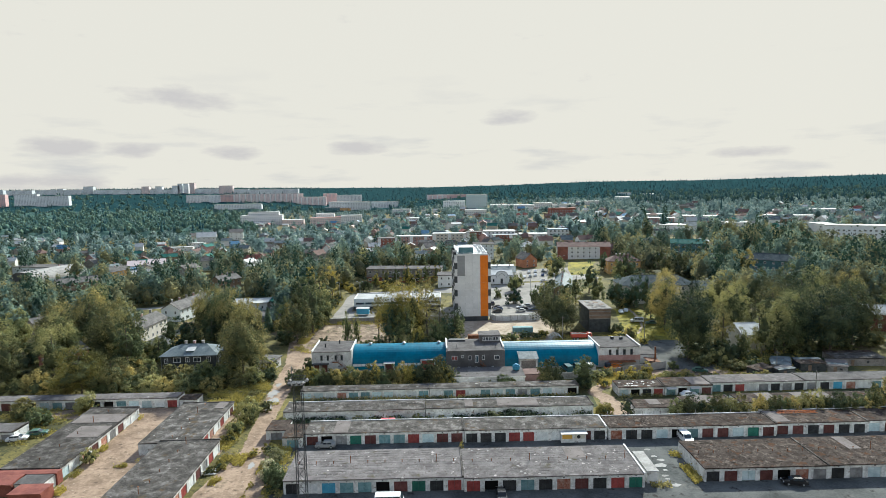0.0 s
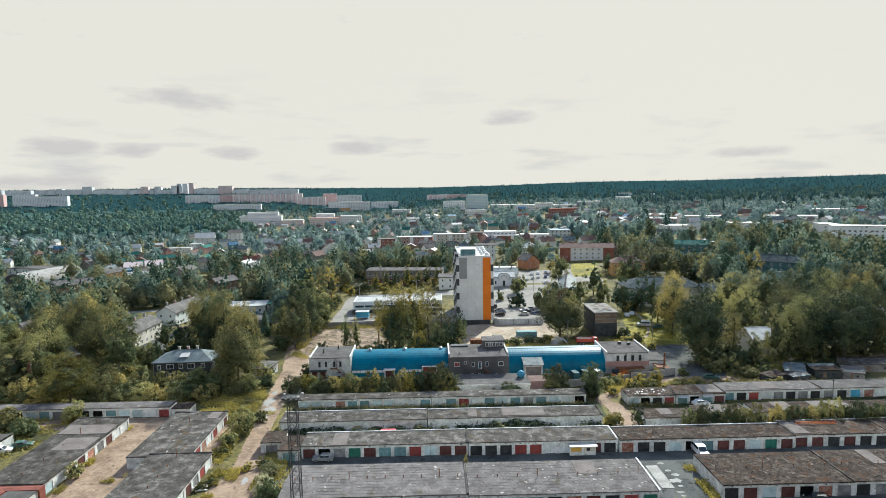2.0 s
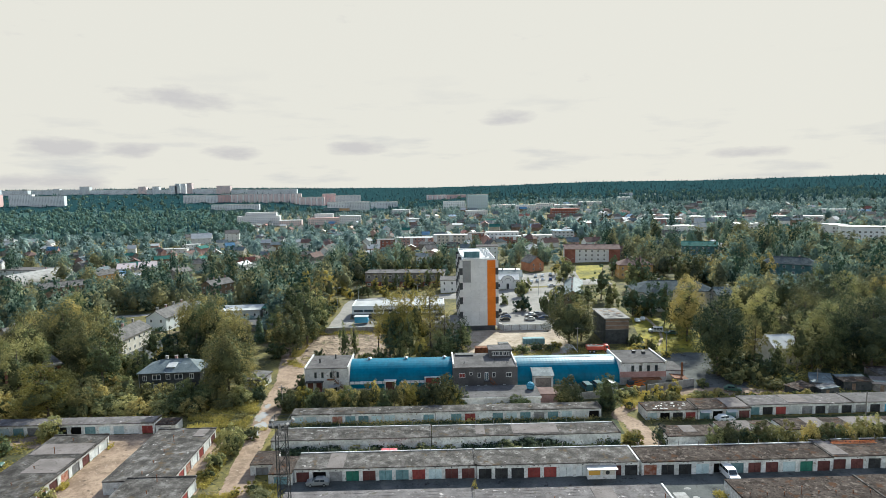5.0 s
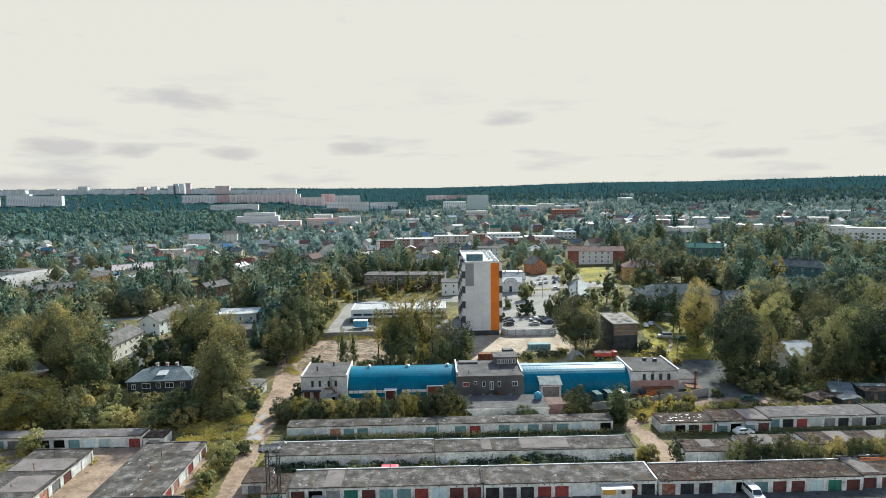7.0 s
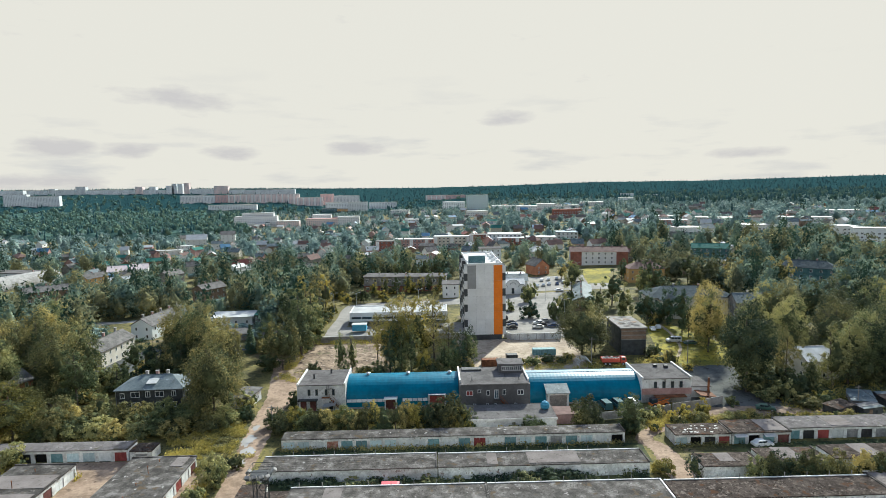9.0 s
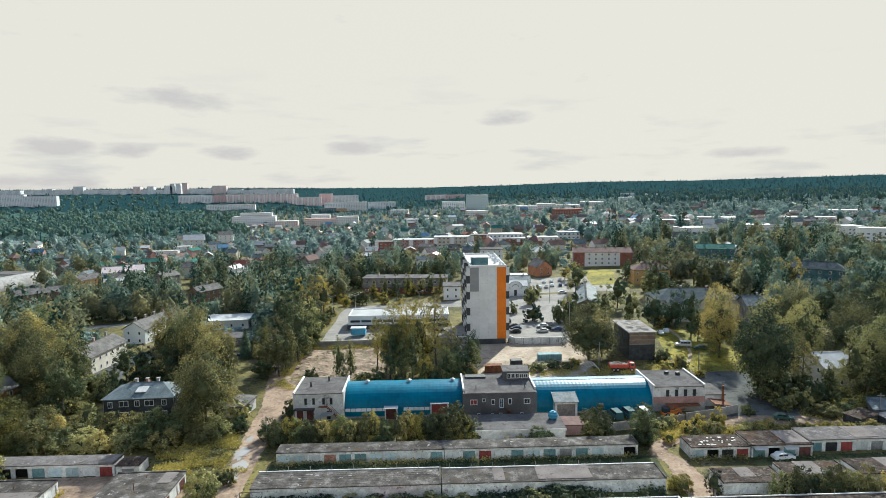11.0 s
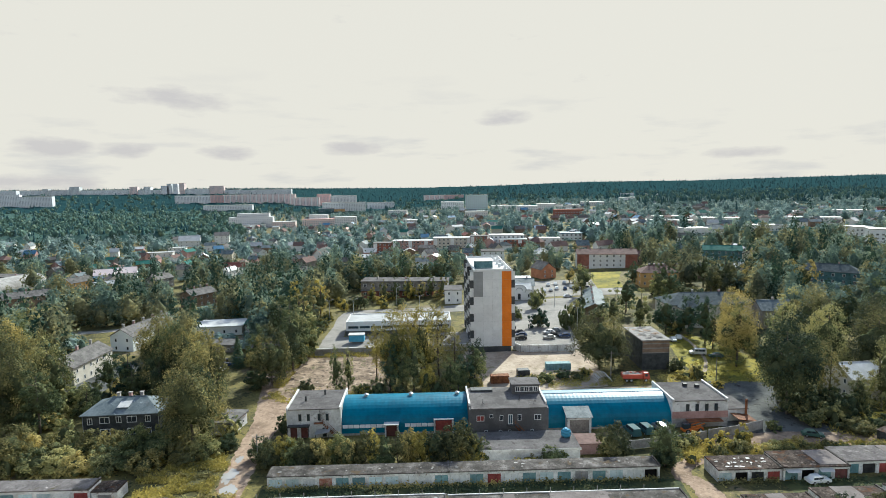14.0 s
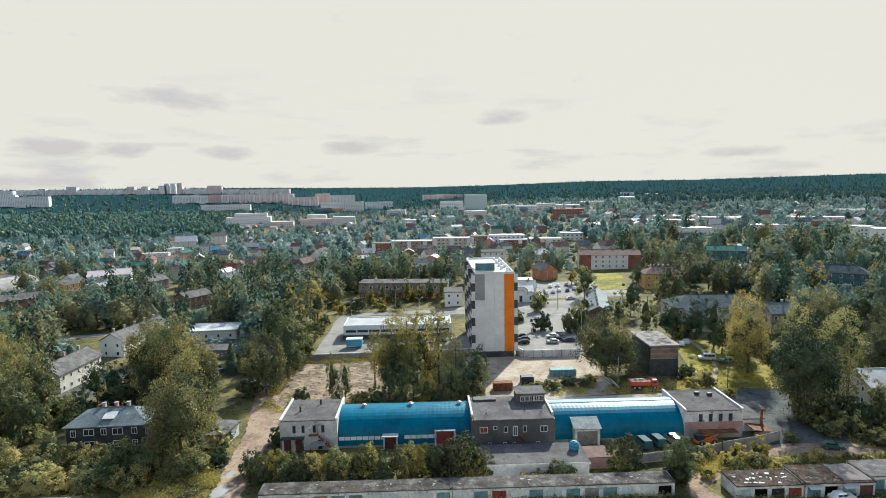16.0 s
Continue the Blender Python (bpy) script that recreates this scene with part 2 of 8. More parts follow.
FELT_BROWN = surface("mossy_felt", (0.036, 0.028, 0.024), (0.100, 0.080, 0.069), 0.95, 0.5, 4.0, 0.9, stain=(0.170, 0.140, 0.122), stain_at=(0.55, 0.63), stain_scale=0.8, vary=0.15, spec=0.05, speck=[((0.020, 0.017, 0.013), 2.0, 0.56, 0.63), ((0.24, 0.205, 0.18), 3.2, 0.63, 0.70), ((0.085, 0.045, 0.026), 0.6, 0.58, 0.66)])
FELT_GREY = surface("grey_roof_membrane", (0.100, 0.094, 0.092), (0.170, 0.160, 0.156), 0.95, 0.25, 2.5, 0.3, vary=0.1, stain=(0.27, 0.25, 0.242), stain_at=(0.58, 0.68), stain_scale=0.35, speck=[((0.10, 0.09, 0.087), 0.7, 0.58, 0.66)], spec=0.04)
PATCH = surface("new_felt_patch", (0.165, 0.145, 0.136), (0.235, 0.208, 0.196), 0.95, 0.3, 3.0, 0.3, spec=0.04, speck=[((0.12, 0.104, 0.096), 1.2, 0.58, 0.68)])
WALL = surface("limewashed_brick", (0.45, 0.457, 0.445), (0.78, 0.79, 0.775), 0.9, 0.5, 3.0, 0.4, stain=(0.30, 0.225, 0.19), stain_at=(0.60, 0.74), stain_scale=0.4, vary=0.1, speck=[((0.28, 0.235, 0.21), 1.4, 0.61, 0.69)])
CONCRETE = surface("raw_concrete", (0.24, 0.23, 0.215), (0.42, 0.405, 0.385), 0.9, 0.3, 2.5, 0.4, stain=(0.17, 0.155, 0.14), stain_at=(0.58, 0.72), stain_scale=0.3)
PLASTER = surface("stained_white_plaster", (0.50, 0.50, 0.495), (0.75, 0.75, 0.745), 0.85, 0.3, 2.0, 0.3, stain=(0.30, 0.275, 0.25), stain_at=(0.58, 0.74), stain_scale=0.35, speck=[((0.27, 0.25, 0.23), 0.9, 0.60, 0.70)])
EDGE = surface("whitewashed_edging", (0.52, 0.51, 0.49), (0.74, 0.73, 0.71), 0.8, 0.6, 3.0, 0.2)
WHITE = surface("white_panel", (0.68, 0.68, 0.675), (0.78, 0.78, 0.775), 0.5, 0.2, 1.0, 0.0, vary=0.04)
GREYP = surface("grey_panel", (0.27, 0.275, 0.28), (0.32, 0.325, 0.33), 0.5, 0.2, 1.0, 0.0, vary=0.04)
ORANGE = surface("orange_panel", (0.74, 0.185, 0.010), (0.84, 0.23, 0.016), 0.5, 0.2, 1.0, 0.0, vary=0.04)
DARKP = surface("dark_grey_render", (0.05, 0.055, 0.06), (0.085, 0.09, 0.095), 0.7, 0.3, 2.0, 0.1)
GREYWALL = surface("grey_painted_wall", (0.085, 0.083, 0.085), (0.13, 0.127, 0.13), 0.85, 0.3, 2.0, 0.2, stain=(0.17, 0.165, 0.165), stain_at=(0.64, 0.8))
BLUE = surface("blue_steel_sheet", (0.0, 0.108, 0.178), (0.002, 0.168, 0.262), 0.40, 0.15, 0.8, 0.1, spec=0.25)
# Paler copy of the hangar blue, with the sky's reflection painted in.
BLUE_SHEEN = surface("sky_sheen_steel", (0.16, 0.26, 0.32), (0.30, 0.39, 0.44), 0.6, 0.15, 0.8, 0.1, spec=0.3)
ZINC = surface("galvanised_sheet", (0.36, 0.37, 0.38), (0.55, 0.56, 0.57), 0.4, 0.4, 2.0, 0.1, metal=0.5)
RUST = surface("rusty_steel", (0.10, 0.04, 0.02), (0.27, 0.11, 0.05), 0.85, 0.8, 4.0, 0.3)
STEEL = surface("dark_painted_steel", (0.03, 0.033, 0.036), (0.075, 0.078, 0.08), 0.6, 1.0, 4.0, 0.1)
REDROOF = surface("red_roof_paint", (0.17, 0.052, 0.04), (0.27, 0.095, 0.07), 0.6, 0.4, 2.0, 0.2)
BRICK_RED = surface("red_brick", (0.21, 0.085, 0.062), (0.33, 0.14, 0.105), 0.9, 0.3, 5.0, 0.3)
BRICK_ORANGE = surface("orange_brick", (0.36, 0.155, 0.085), (0.50, 0.235, 0.135), 0.9, 0.3, 5.0, 0.3)
BRICK_PINK = surface("pink_plaster", (0.34, 0.20, 0.18), (0.48, 0.31, 0.285), 0.85, 0.3, 3.0, 0.2)
# Panel colours lightened to stand for haze over the far blocks.
BLOCK_PALE = surface("pale_grey_panels", (0.66, 0.69, 0.71), (0.75, 0.78, 0.79), 0.85, 0.05, 0.3, 0.1, vary=0.12)
BLOCK_ROSE = surface("rose_panels", (0.74, 0.61, 0.59), (0.81, 0.68, 0.65), 0.85, 0.05, 0.3, 0.1, vary=0.1)
BLOCK_TERRA = surface("terracotta_panels", (0.60, 0.40, 0.38), (0.68, 0.47, 0.45), 0.85, 0.05, 0.3, 0.1, vary=0.1)
OCHRE = surface("ochre_plaster", (0.48, 0.29, 0.11), (0.60, 0.38, 0.16), 0.85, 0.3, 3.0, 0.2)
CREAM = surface("cream_plaster", (0.50, 0.46, 0.39), (0.62, 0.575, 0.50), 0.85, 0.3, 3.0, 0.2)
TIMBER_DARK = surface("dark_timber", (0.035, 0.04, 0.042), (0.08, 0.085, 0.085), 0.85, 0.6, 5.0, 0.4)
TIMBER_BROWN = surface("brown_timber", (0.15, 0.105, 0.075), (0.28, 0.198, 0.142), 0.9, 0.5, 4.0, 0.4)
TIMBER_RED = surface("oxblood_timber", (0.085, 0.022, 0.022), (0.15, 0.042, 0.038), 0.85, 0.5, 4.0, 0.3)
TIMBER_TEAL = surface("teal_timber", (0.06, 0.135, 0.15), (0.125, 0.225, 0.24), 0.85, 0.5, 4.0, 0.3)
TIMBER_GREY = surface("grey_timber", (0.16, 0.15, 0.14), (0.30, 0.28, 0.26), 0.9, 0.5, 4.0, 0.4)
ROOF_DARK = surface("dark_slate_roof", (0.052, 0.066, 0.072), (0.100, 0.118, 0.126), 0.9, 0.4, 2.0, 0.2, spec=0.05, speck=[((0.15, 0.17, 0.175), 0.9, 0.62, 0.72)])
ROOF_TIN = surface("old_tin_roof", (0.092, 0.116, 0.124), (0.185, 0.216, 0.226), 0.65, 0.4, 2.0, 0.2, spec=0.15, stain=(0.10, 0.085, 0.075), stain_at=(0.6, 0.75), speck=[((0.36, 0.40, 0.41), 0.9, 0.65, 0.73)])
ROOF_SLATE = surface("fibre_cement_roof", (0.095, 0.090, 0.086), (0.20, 0.188, 0.178), 0.9, 0.5, 3.0, 0.5, vary=0.2, spec=0.1, stain=(0.27, 0.255, 0.24), stain_at=(0.6, 0.72), stain_scale=0.7)
ROOF_WHITE = surface("bright_metal_roof", (0.42, 0.42, 0.41), (0.55, 0.55, 0.54), 0.5, 0.3, 2.0, 0.1, vary=0.15)
ROOF_BROWN = surface("brown_metal_roof", (0.12, 0.075, 0.065), (0.19, 0.12, 0.105), 0.9, 0.4, 2.0, 0.2)
ROOF_GREEN = surface("green_metal_roof", (0.03, 0.12, 0.10), (0.06, 0.18, 0.15), 0.8, 0.4, 2.0, 0.1, spec=0.06)
ROOF_BLUE = surface("blue_metal_roof", (0.06, 0.16, 0.28), (0.12, 0.25, 0.38), 0.45, 0.4, 2.0, 0.1)
GLASS = plain("window_glass", (0.035, 0.045, 0.055), 0.08)
TINT = plain("blue_tinted_glass", (0.05, 0.10, 0.13), 0.1)
# Pane colour lightened in place of the haze over far blocks.
HAZED_PANES = plain("hazed_window_panes", (0.33, 0.35, 0.39), 0.5, 0.0, 0.2)
GLAZING = plain("dull_dark_glazing", (0.03, 0.035, 0.04), 0.6, 0.0, 0.2)
FRAME_WHITE = plain("white_window_paint", (0.72, 0.72, 0.70), 0.5)
RUBBER = plain("tyre_rubber", (0.02, 0.02, 0.02), 0.9)
# Dark colour of crown hearts: the shade between leaf clumps, painted in.
CROWN_SHADE = surface("crown_inner_shade", (0.056, 0.068, 0.038), (0.110, 0.122, 0.060), 0.95, 0.8, 5.0, 1.0, spec=0.0)
BARK = surface("tree_bark", (0.06, 0.048, 0.038), (0.15, 0.125, 0.105), 0.95, 1.0, 6.0, 0.5)
TARP = plain("yellow_print", (0.62, 0.36, 0.06), 0.7)

DOORS = {
    "dark": surface("black_door_paint", (0.018, 0.02, 0.022), (0.045, 0.046, 0.048), 0.7, 0.8, 4.0, 0.2, vary=0.2),
    "brown": surface("oxblood_door_paint", (0.075, 0.026, 0.024), (0.13, 0.05, 0.045), 0.7, 0.8, 4.0, 0.2, vary=0.2),
    "red": surface("red_door_paint", (0.20, 0.038, 0.036), (0.31, 0.068, 0.06), 0.65, 0.8, 4.0, 0.2, vary=0.2),
    "rust": surface("rusted_door_paint", (0.28, 0.09, 0.05), (0.45, 0.30, 0.24), 0.8, 1.2, 5.0, 0.2, vary=0.2),
    "green": surface("green_door_paint", (0.018, 0.10, 0.075), (0.035, 0.16, 0.115), 0.65, 0.8, 4.0, 0.2, vary=0.25),
    "teal": surface("teal_door_paint", (0.11, 0.215, 0.235), (0.21, 0.335, 0.355), 0.7, 0.8, 4.0, 0.2, vary=0.25),
    "blue": surface("bright_blue_door_paint", (0.06, 0.29, 0.46), (0.11, 0.38, 0.55), 0.65, 0.8, 4.0, 0.2, vary=0.15),
    "pale": surface("pale_blue_door_paint", (0.36, 0.47, 0.50), (0.55, 0.64, 0.66), 0.7, 0.8, 4.0, 0.2, vary=0.2),
    "grey": surface("grey_door_paint", (0.16, 0.16, 0.165), (0.28, 0.28, 0.28), 0.7, 0.8, 4.0, 0.2, vary=0.25),
    "white": surface("whitish_door_paint", (0.52, 0.545, 0.545), (0.70, 0.715, 0.71), 0.7, 0.8, 4.0, 0.2, vary=0.15),
    # void is black, painted shade for the inside of an open garage.
    "void": plain("open_garage_shade", (0.012, 0.012, 0.012), 1.0, 0.0, 0.0),
}
LEAF_GREEN = foliage("green_leaves", (0.041, 0.063, 0.040), (0.148, 0.178, 0.080), (0.48, 0.44, 0.18), 0.30, 0.05)
LEAF_OLIVE = foliage("olive_leaves", (0.046, 0.060, 0.037), (0.196, 0.186, 0.078), (0.57, 0.46, 0.165), 0.30, 0.05)
LEAF_YELLOW = foliage("yellowing_leaves", (0.095, 0.096, 0.035), (0.33, 0.28, 0.075), (0.64, 0.52, 0.14), 0.40, 0.05)
LEAF_DARK = foliage("dark_needles", (0.026, 0.054, 0.040), (0.066, 0.110, 0.070), (0.14, 0.18, 0.09), 0.18, 0.05)
# Distance haze is put into the base colours of spruce, far and mid leaves.
LEAF_SPRUCE = foliage("hazed_spruce_needles", (0.030, 0.072, 0.080), (0.058, 0.122, 0.126), (0.105, 0.165, 0.155), 0.20, 0.0, True)
LEAF_FAR = foliage("hazed_far_leaves", (0.126, 0.200, 0.200), (0.305, 0.400, 0.380), (0.63, 0.67, 0.56), 0.44, 0.0, True)
LEAF_MID = foliage("hazed_mid_leaves", (0.086, 0.138, 0.124), (0.245, 0.320, 0.245), (0.56, 0.58, 0.36), 0.40, 0.0, True)
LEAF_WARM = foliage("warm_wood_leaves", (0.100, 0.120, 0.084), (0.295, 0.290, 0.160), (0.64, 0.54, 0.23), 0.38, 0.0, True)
# Leaf colour darkened to carry cloud shade over the far woods.
LEAF_SHADED = foliage("cloud_shaded_wood_leaves", (0.052, 0.104, 0.100), (0.115, 0.190, 0.160), (0.21, 0.275, 0.19), 0.28, 0.0, True)
# Darker copy of the spruce colour, with the shade between crowns put in.
LEAF_CANOPY = foliage("shaded_canopy_needles", (0.020, 0.052, 0.058), (0.040, 0.088, 0.092), (0.080, 0.130, 0.125), 0.10, 0.0, True)
LEAF_PALE = foliage("pale_flowering_umbels", (0.10, 0.11, 0.05), (0.40, 0.38, 0.20), (0.72, 0.68, 0.46), 0.30, 0.05)
# Green darkened to stand for shade on backlit crowns and low weeds.
LEAF_DEEP = foliage("shaded_deep_green_leaves", (0.018, 0.034, 0.027), (0.078, 0.104, 0.056), (0.40, 0.37, 0.15), 0.18, 0.05)

# ---- mesh tools ----
class Build:
    """Gathers boxes, prisms, tubes and faces into one mesh."""

    def __init__(self):
        self.v, self.f = [], []

    def add(self, verts, faces):
        n = len(self.v)
        self.v += [tuple(p) for p in verts]
        self.f += [tuple(n + i for i in face) for face in faces]
        return self

    def box(self, x0, y0, z0, x1, y1, z1):
        p = [(x, y, z) for z in (z0, z1) for y in (y0, y1) for x in (x0, x1)]
        return self.add(p, [(0, 2, 3, 1), (4, 5, 7, 6), (0, 1, 5, 4), (2, 6, 7, 3), (0, 4, 6, 2), (1, 3, 7, 5)])

    def soft(self, x0, y0, z0, x1, y1, z1, r):
        """A box whose upper and upright edges are chamfered by r."""
        def ring(i, z):
            a, b, c, d = x0 + i, y0 + i, x1 - i, y1 - i
            return [(a + r, b, z), (c - r, b, z), (c, b + r, z), (c, d - r, z), (c - r, d, z), (a + r, d, z), (a, d - r, z), (a, b + r, z)]
        v = ring(0, z0) + ring(0, z1 - r) + ring(r * 0.8, z1)
        faces = [tuple(range(7, -1, -1)), tuple(range(16, 24))]
        for k in (0, 8):
            faces += [(k + i, k + (i + 1) % 8, k + 8 + (i + 1) % 8, k + 8 + i) for i in range(8)]
        return self.add(v, faces)

    def tube(self, a, b, r, r2=None, n=8):
        a, b = Vector(a), Vector(b)
        r2 = r if r2 is None else r2
        q = (b - a).to_track_quat("Z", "Y")
        ring = [Vector((math.cos(2 * math.pi * i / n), math.sin(2 * math.pi * i / n), 0)) for i in range(n)]
        v = [a + q @ (p * r) for p in ring] + [b + q @ (p * r2) for p in ring]
        return self.add(v, [(i, (i + 1) % n, n + (i + 1) % n, n + i) for i in range(n)] + [tuple(range(n - 1, -1, -1)), tuple(range(n, 2 * n))])

    def prism(self, outline, y0, y1):
        """A closed outline in x and z, pushed from y0 to y1 (anticlockwise as seen from -y)."""
        n = len(outline)
        v = [(x, y0, z) for x, z in outline] + [(x, y1, z) for x, z in outline]
        return self.add(v, [tuple(range(n)), tuple(range(2 * n - 1, n - 1, -1))] + [(i, n + i, n + (i + 1) % n, (i + 1) % n) for i in range(n)])

    def mesh(self, name, material, smooth=False):
        me = bpy.data.meshes.new(name)
        me.from_pydata(self.v, [], self.f)
        me.materials.append(material)
        if smooth:
            me.polygons.foreach_set("use_smooth", [True] * len(me.polygons))
        me.update()
        return me


def part(name, built, material, parent, label="", at=None, smooth=False):
    """One mesh object under a thing or a part; built is a Build or a mesh made before."""
    me = built if isinstance(built, bpy.types.Mesh) else built.mesh(name, material, smooth)
    ob = new(name, me)
    ob.parent = parent
    if at is not None:
        ob.matrix_basis = at
    if label:
        tagged(ob, label)
    return ob


def thing(name, at, label, category, group="", kind=""):
    ob = new(name)
    ob.empty_display_size = 0.5
    ob.matrix_basis = at
    return tagged(ob, label, category, group, kind)


def terrain(x, y):
    """Height of the ground: level yards in front, a slow fall to the left and rise to the right behind, wooded ridges at the end."""
    x, y = np.asarray(x, float), np.asarray(y, float)
    d = np.maximum(y - 200, 0)
    base = 11 * (1 - np.exp(-d / 200)) * np.tanh(x / 120)
    u = x / np.maximum(y, 50)
    ridge = np.interp(u, [-1.2, -0.75, -0.4, -0.14, 0.0, 0.12, 0.27, 0.45, 0.75, 1.2], [42, 42, 38, 24, 20, 26, 40, 38, 56, 62])
    near = np.interp(u, [-0.25, 0.0], [1000, 1300])
    k = np.clip((y - near) / np.interp(u, [-0.25, 0.0], [1250, 2300]), 0, 1)
    k = k * k * (3 - 2 * k)
    return base * (1 - k) + ridge * k


def ground_at(x, y):
    return float(terrain(x, y))


def sheet(name, outline_rows, material, lift, label, category):
    """A strip of ground from rows of (left point, right point), laid just above the terrain."""
    rows, across = [], 8
    for (a, b), (c, d) in zip(outline_rows, outline_rows[1:]):
        n = max(2, int(max(math.dist(a, c), math.dist(b, d)) / 4))
        for i in range(n):
            s = i / n
            rows.append((np.add(np.multiply(a, 1 - s), np.multiply(c, s)), np.add(np.multiply(b, 1 - s), np.multiply(d, s))))
    rows.append(tuple(map(np.array, outline_rows[-1])))
    v, f = [], []
    rnd = random.Random(len(name) + int(lift * 1000))
    for a, b in rows:
        wob = [rnd.uniform(-0.25, 0.25), rnd.uniform(-0.25, 0.25)]
        for k in range(across + 1):
            p = a + (b - a) * k / across
            if k == 0:
                p = p + wob[0]
            if k == across:
                p = p + wob[1]
            v.append((p[0], p[1], ground_at(p[0], p[1]) + lift))
    m = across + 1
    for i in range(len(rows) - 1):
        for k in range(across):
            f.append((i * m + k, i * m + k + 1, (i + 1) * m + k + 1, (i + 1) * m + k))
    me = bpy.data.meshes.new(name)
    me.from_pydata(v, [], f)
    me.materials.append(material)
    me.update()
    if me.polygons[0].normal.z < 0:
        me.flip_normals()
    return tagged(new(name, me), label, category, "", "structure")


def ribbon(name, spine, material, lift, label, category):
    """A road along a spine of (x, y, width), rounded between its points."""
    pts = np.array(spine, float)
    n = len(pts)
    fine = []
    for i in range(n - 1):
        p0, p1, p2, p3 = pts[max(i - 1, 0)], pts[i], pts[i + 1], pts[min(i + 2, n - 1)]
        for s in np.linspace(0, 1, 8, endpoint=False):
            fine.append(0.5 * ((2 * p1) + (p2 - p0) * s + (2 * p0 - 5 * p1 + 4 * p2 - p3) * s * s + (3 * p1 - p0 - 3 * p2 + p3) * s ** 3))
    fine.append(pts[-1])
    fine = np.array(fine)
    rows = []
    for i, p in enumerate(fine):
        d = fine[min(i + 1, len(fine) - 1)] - fine[max(i - 1, 0)]
        side = np.array([d[1], -d[0]]) / max(1e-6, math.hypot(d[0], d[1])) * p[2] / 2
        rows.append((tuple(p[:2] - side), tuple(p[:2] + side)))
    return sheet(name, rows, material, lift, label, category)


# ---- ground ----
def build_ground():
    xs = np.concatenate([-np.geomspace(4800, 320, 26), np.linspace(-300, 300, 101), np.geomspace(320, 4800, 26)])
    ys = np.concatenate([np.linspace(-400, 60, 16), np.linspace(72, 420, 88), np.geomspace(440, 4700, 50)])
    gx, gy = np.meshgrid(xs, ys)
    gz = terrain(gx, gy)
    nx, ny = len(xs), len(ys)
    i = (np.arange(ny - 1)[:, None] * nx + np.arange(nx - 1)).ravel()
    me = bpy.data.meshes.new("ground")
    me.from_pydata(np.stack([gx.ravel(), gy.ravel(), gz.ravel()], 1).tolist(), [], np.stack([i, i + 1, i + nx + 1, i + nx], 1).tolist())
    me.materials.append(GRASS)
    me.polygons.foreach_set("use_smooth", [True] * len(me.polygons))
    tagged(new("ground", me), "rough grass and bare soil reaching to wooded hills", "ground", "", "structure")


build_ground()
sheet("pavement_1", [((-34, 60), (130, 60)), ((-34, 98), (130, 98)), ((-31, 125), (130, 125)), ((-30, 133), (46, 133))], ASPHALT, 0.03, "worn dark asphalt lanes between rows of garages", "pavement")
# The darker asphalt here stands in for tree shade on the yard.
sheet("pavement_2", [((64, 164), (98, 160)), ((62, 175), (84, 178)), ((64, 206), (92, 206))], ASPHALT, 0.035, "worn asphalt yard beside the workshop, dark for tree shade", "pavement")
ribbon("road_1", [(-38, 60, 16), (-38.5, 95, 15), (-38.5, 108, 13), (-39, 120, 7), (-40.5, 130, 5.0), (-42, 142, 4.6), (-43, 155, 5.5), (-44, 170, 6), (-44.5, 185, 7), (-47, 200, 8), (-50, 212, 7), (-58, 222, 6)], DIRT, 0.04, "rutted dirt road with puddles, pale packed soil", "dirt road")
sheet("road_2", [((-73, 60), (-60, 60)), ((-73, 100), (-60, 100)), ((-73.5, 119), (-61, 119)), ((-74, 140), (-64.3, 140)), ((-104, 145), (-60, 145)), ((-110, 149.2), (-62, 149.2))], DIRT, 0.035, "bare dirt lane between facing rows of garages", "dirt lane")
ribbon("road_3", [(44.5, 126, 9), (45, 136, 7), (44.8, 143, 5.5), (44.8, 149.3, 4.4), (43.0, 152.8, 3.8), (44.4, 156.2, 3.4), (48.6, 159.4, 3.6), (55.7, 165.0, 4.5), (63, 167.4, 6), (80, 167, 8), (100, 163, 5)], DIRT, 0.045, "narrow curving dirt track past the garages", "dirt track")
sheet("road_9", [((-51.3, 121), (-46.6, 121)), ((-51.3, 134), (-47.6, 134)), ((-51.3, 147), (-48.2, 147))], DIRT, 0.03, "bare dirt strip before garage doors", "dirt lane")
sheet("road_4", [((-46, 190), (66, 190)), ((-44, 199), (66, 203))], SAND, 0.035, "sandy yard behind the blue hangars", "yard")
sheet("road_5", [((-49, 200), (-15, 200)), ((-50, 222), (-17, 222)), ((-46, 240), (-12, 240))], EARTH, 0.04, "churned bare earth of a cleared plot", "bare plot")
sheet("road_6", [((5, 199), (44, 203)), ((6, 220), (46, 220)), ((6, 240), (44, 236))], SAND, 0.045, "pale sandy plot in front of the tower block", "sandy plot")
sheet("pavement_3", [((23, 240), (46, 237)), ((23, 275), (49, 275)), ((25, 300), (62, 300)), ((-2, 302), (70, 306)), ((-2, 314), (72, 318))], PAVED, 0.05, "pale asphalt car park beside the tower block", "car park")
sheet("pavement_4", [((48, 322), (92, 318)), ((48, 345), (88, 345)), ((52, 362), (84, 360))], PAVED, 0.05, "pale asphalt car park behind the small white hall", "car park")
ribbon("road_7", [(-40, 244, 8), (-41, 262, 7.5), (-41.5, 285, 6), (-42, 304, 5.5), (-36, 312, 6), (0, 309, 7)], PAVED, 0.055, "pale asphalt drive round the white shop", "road")
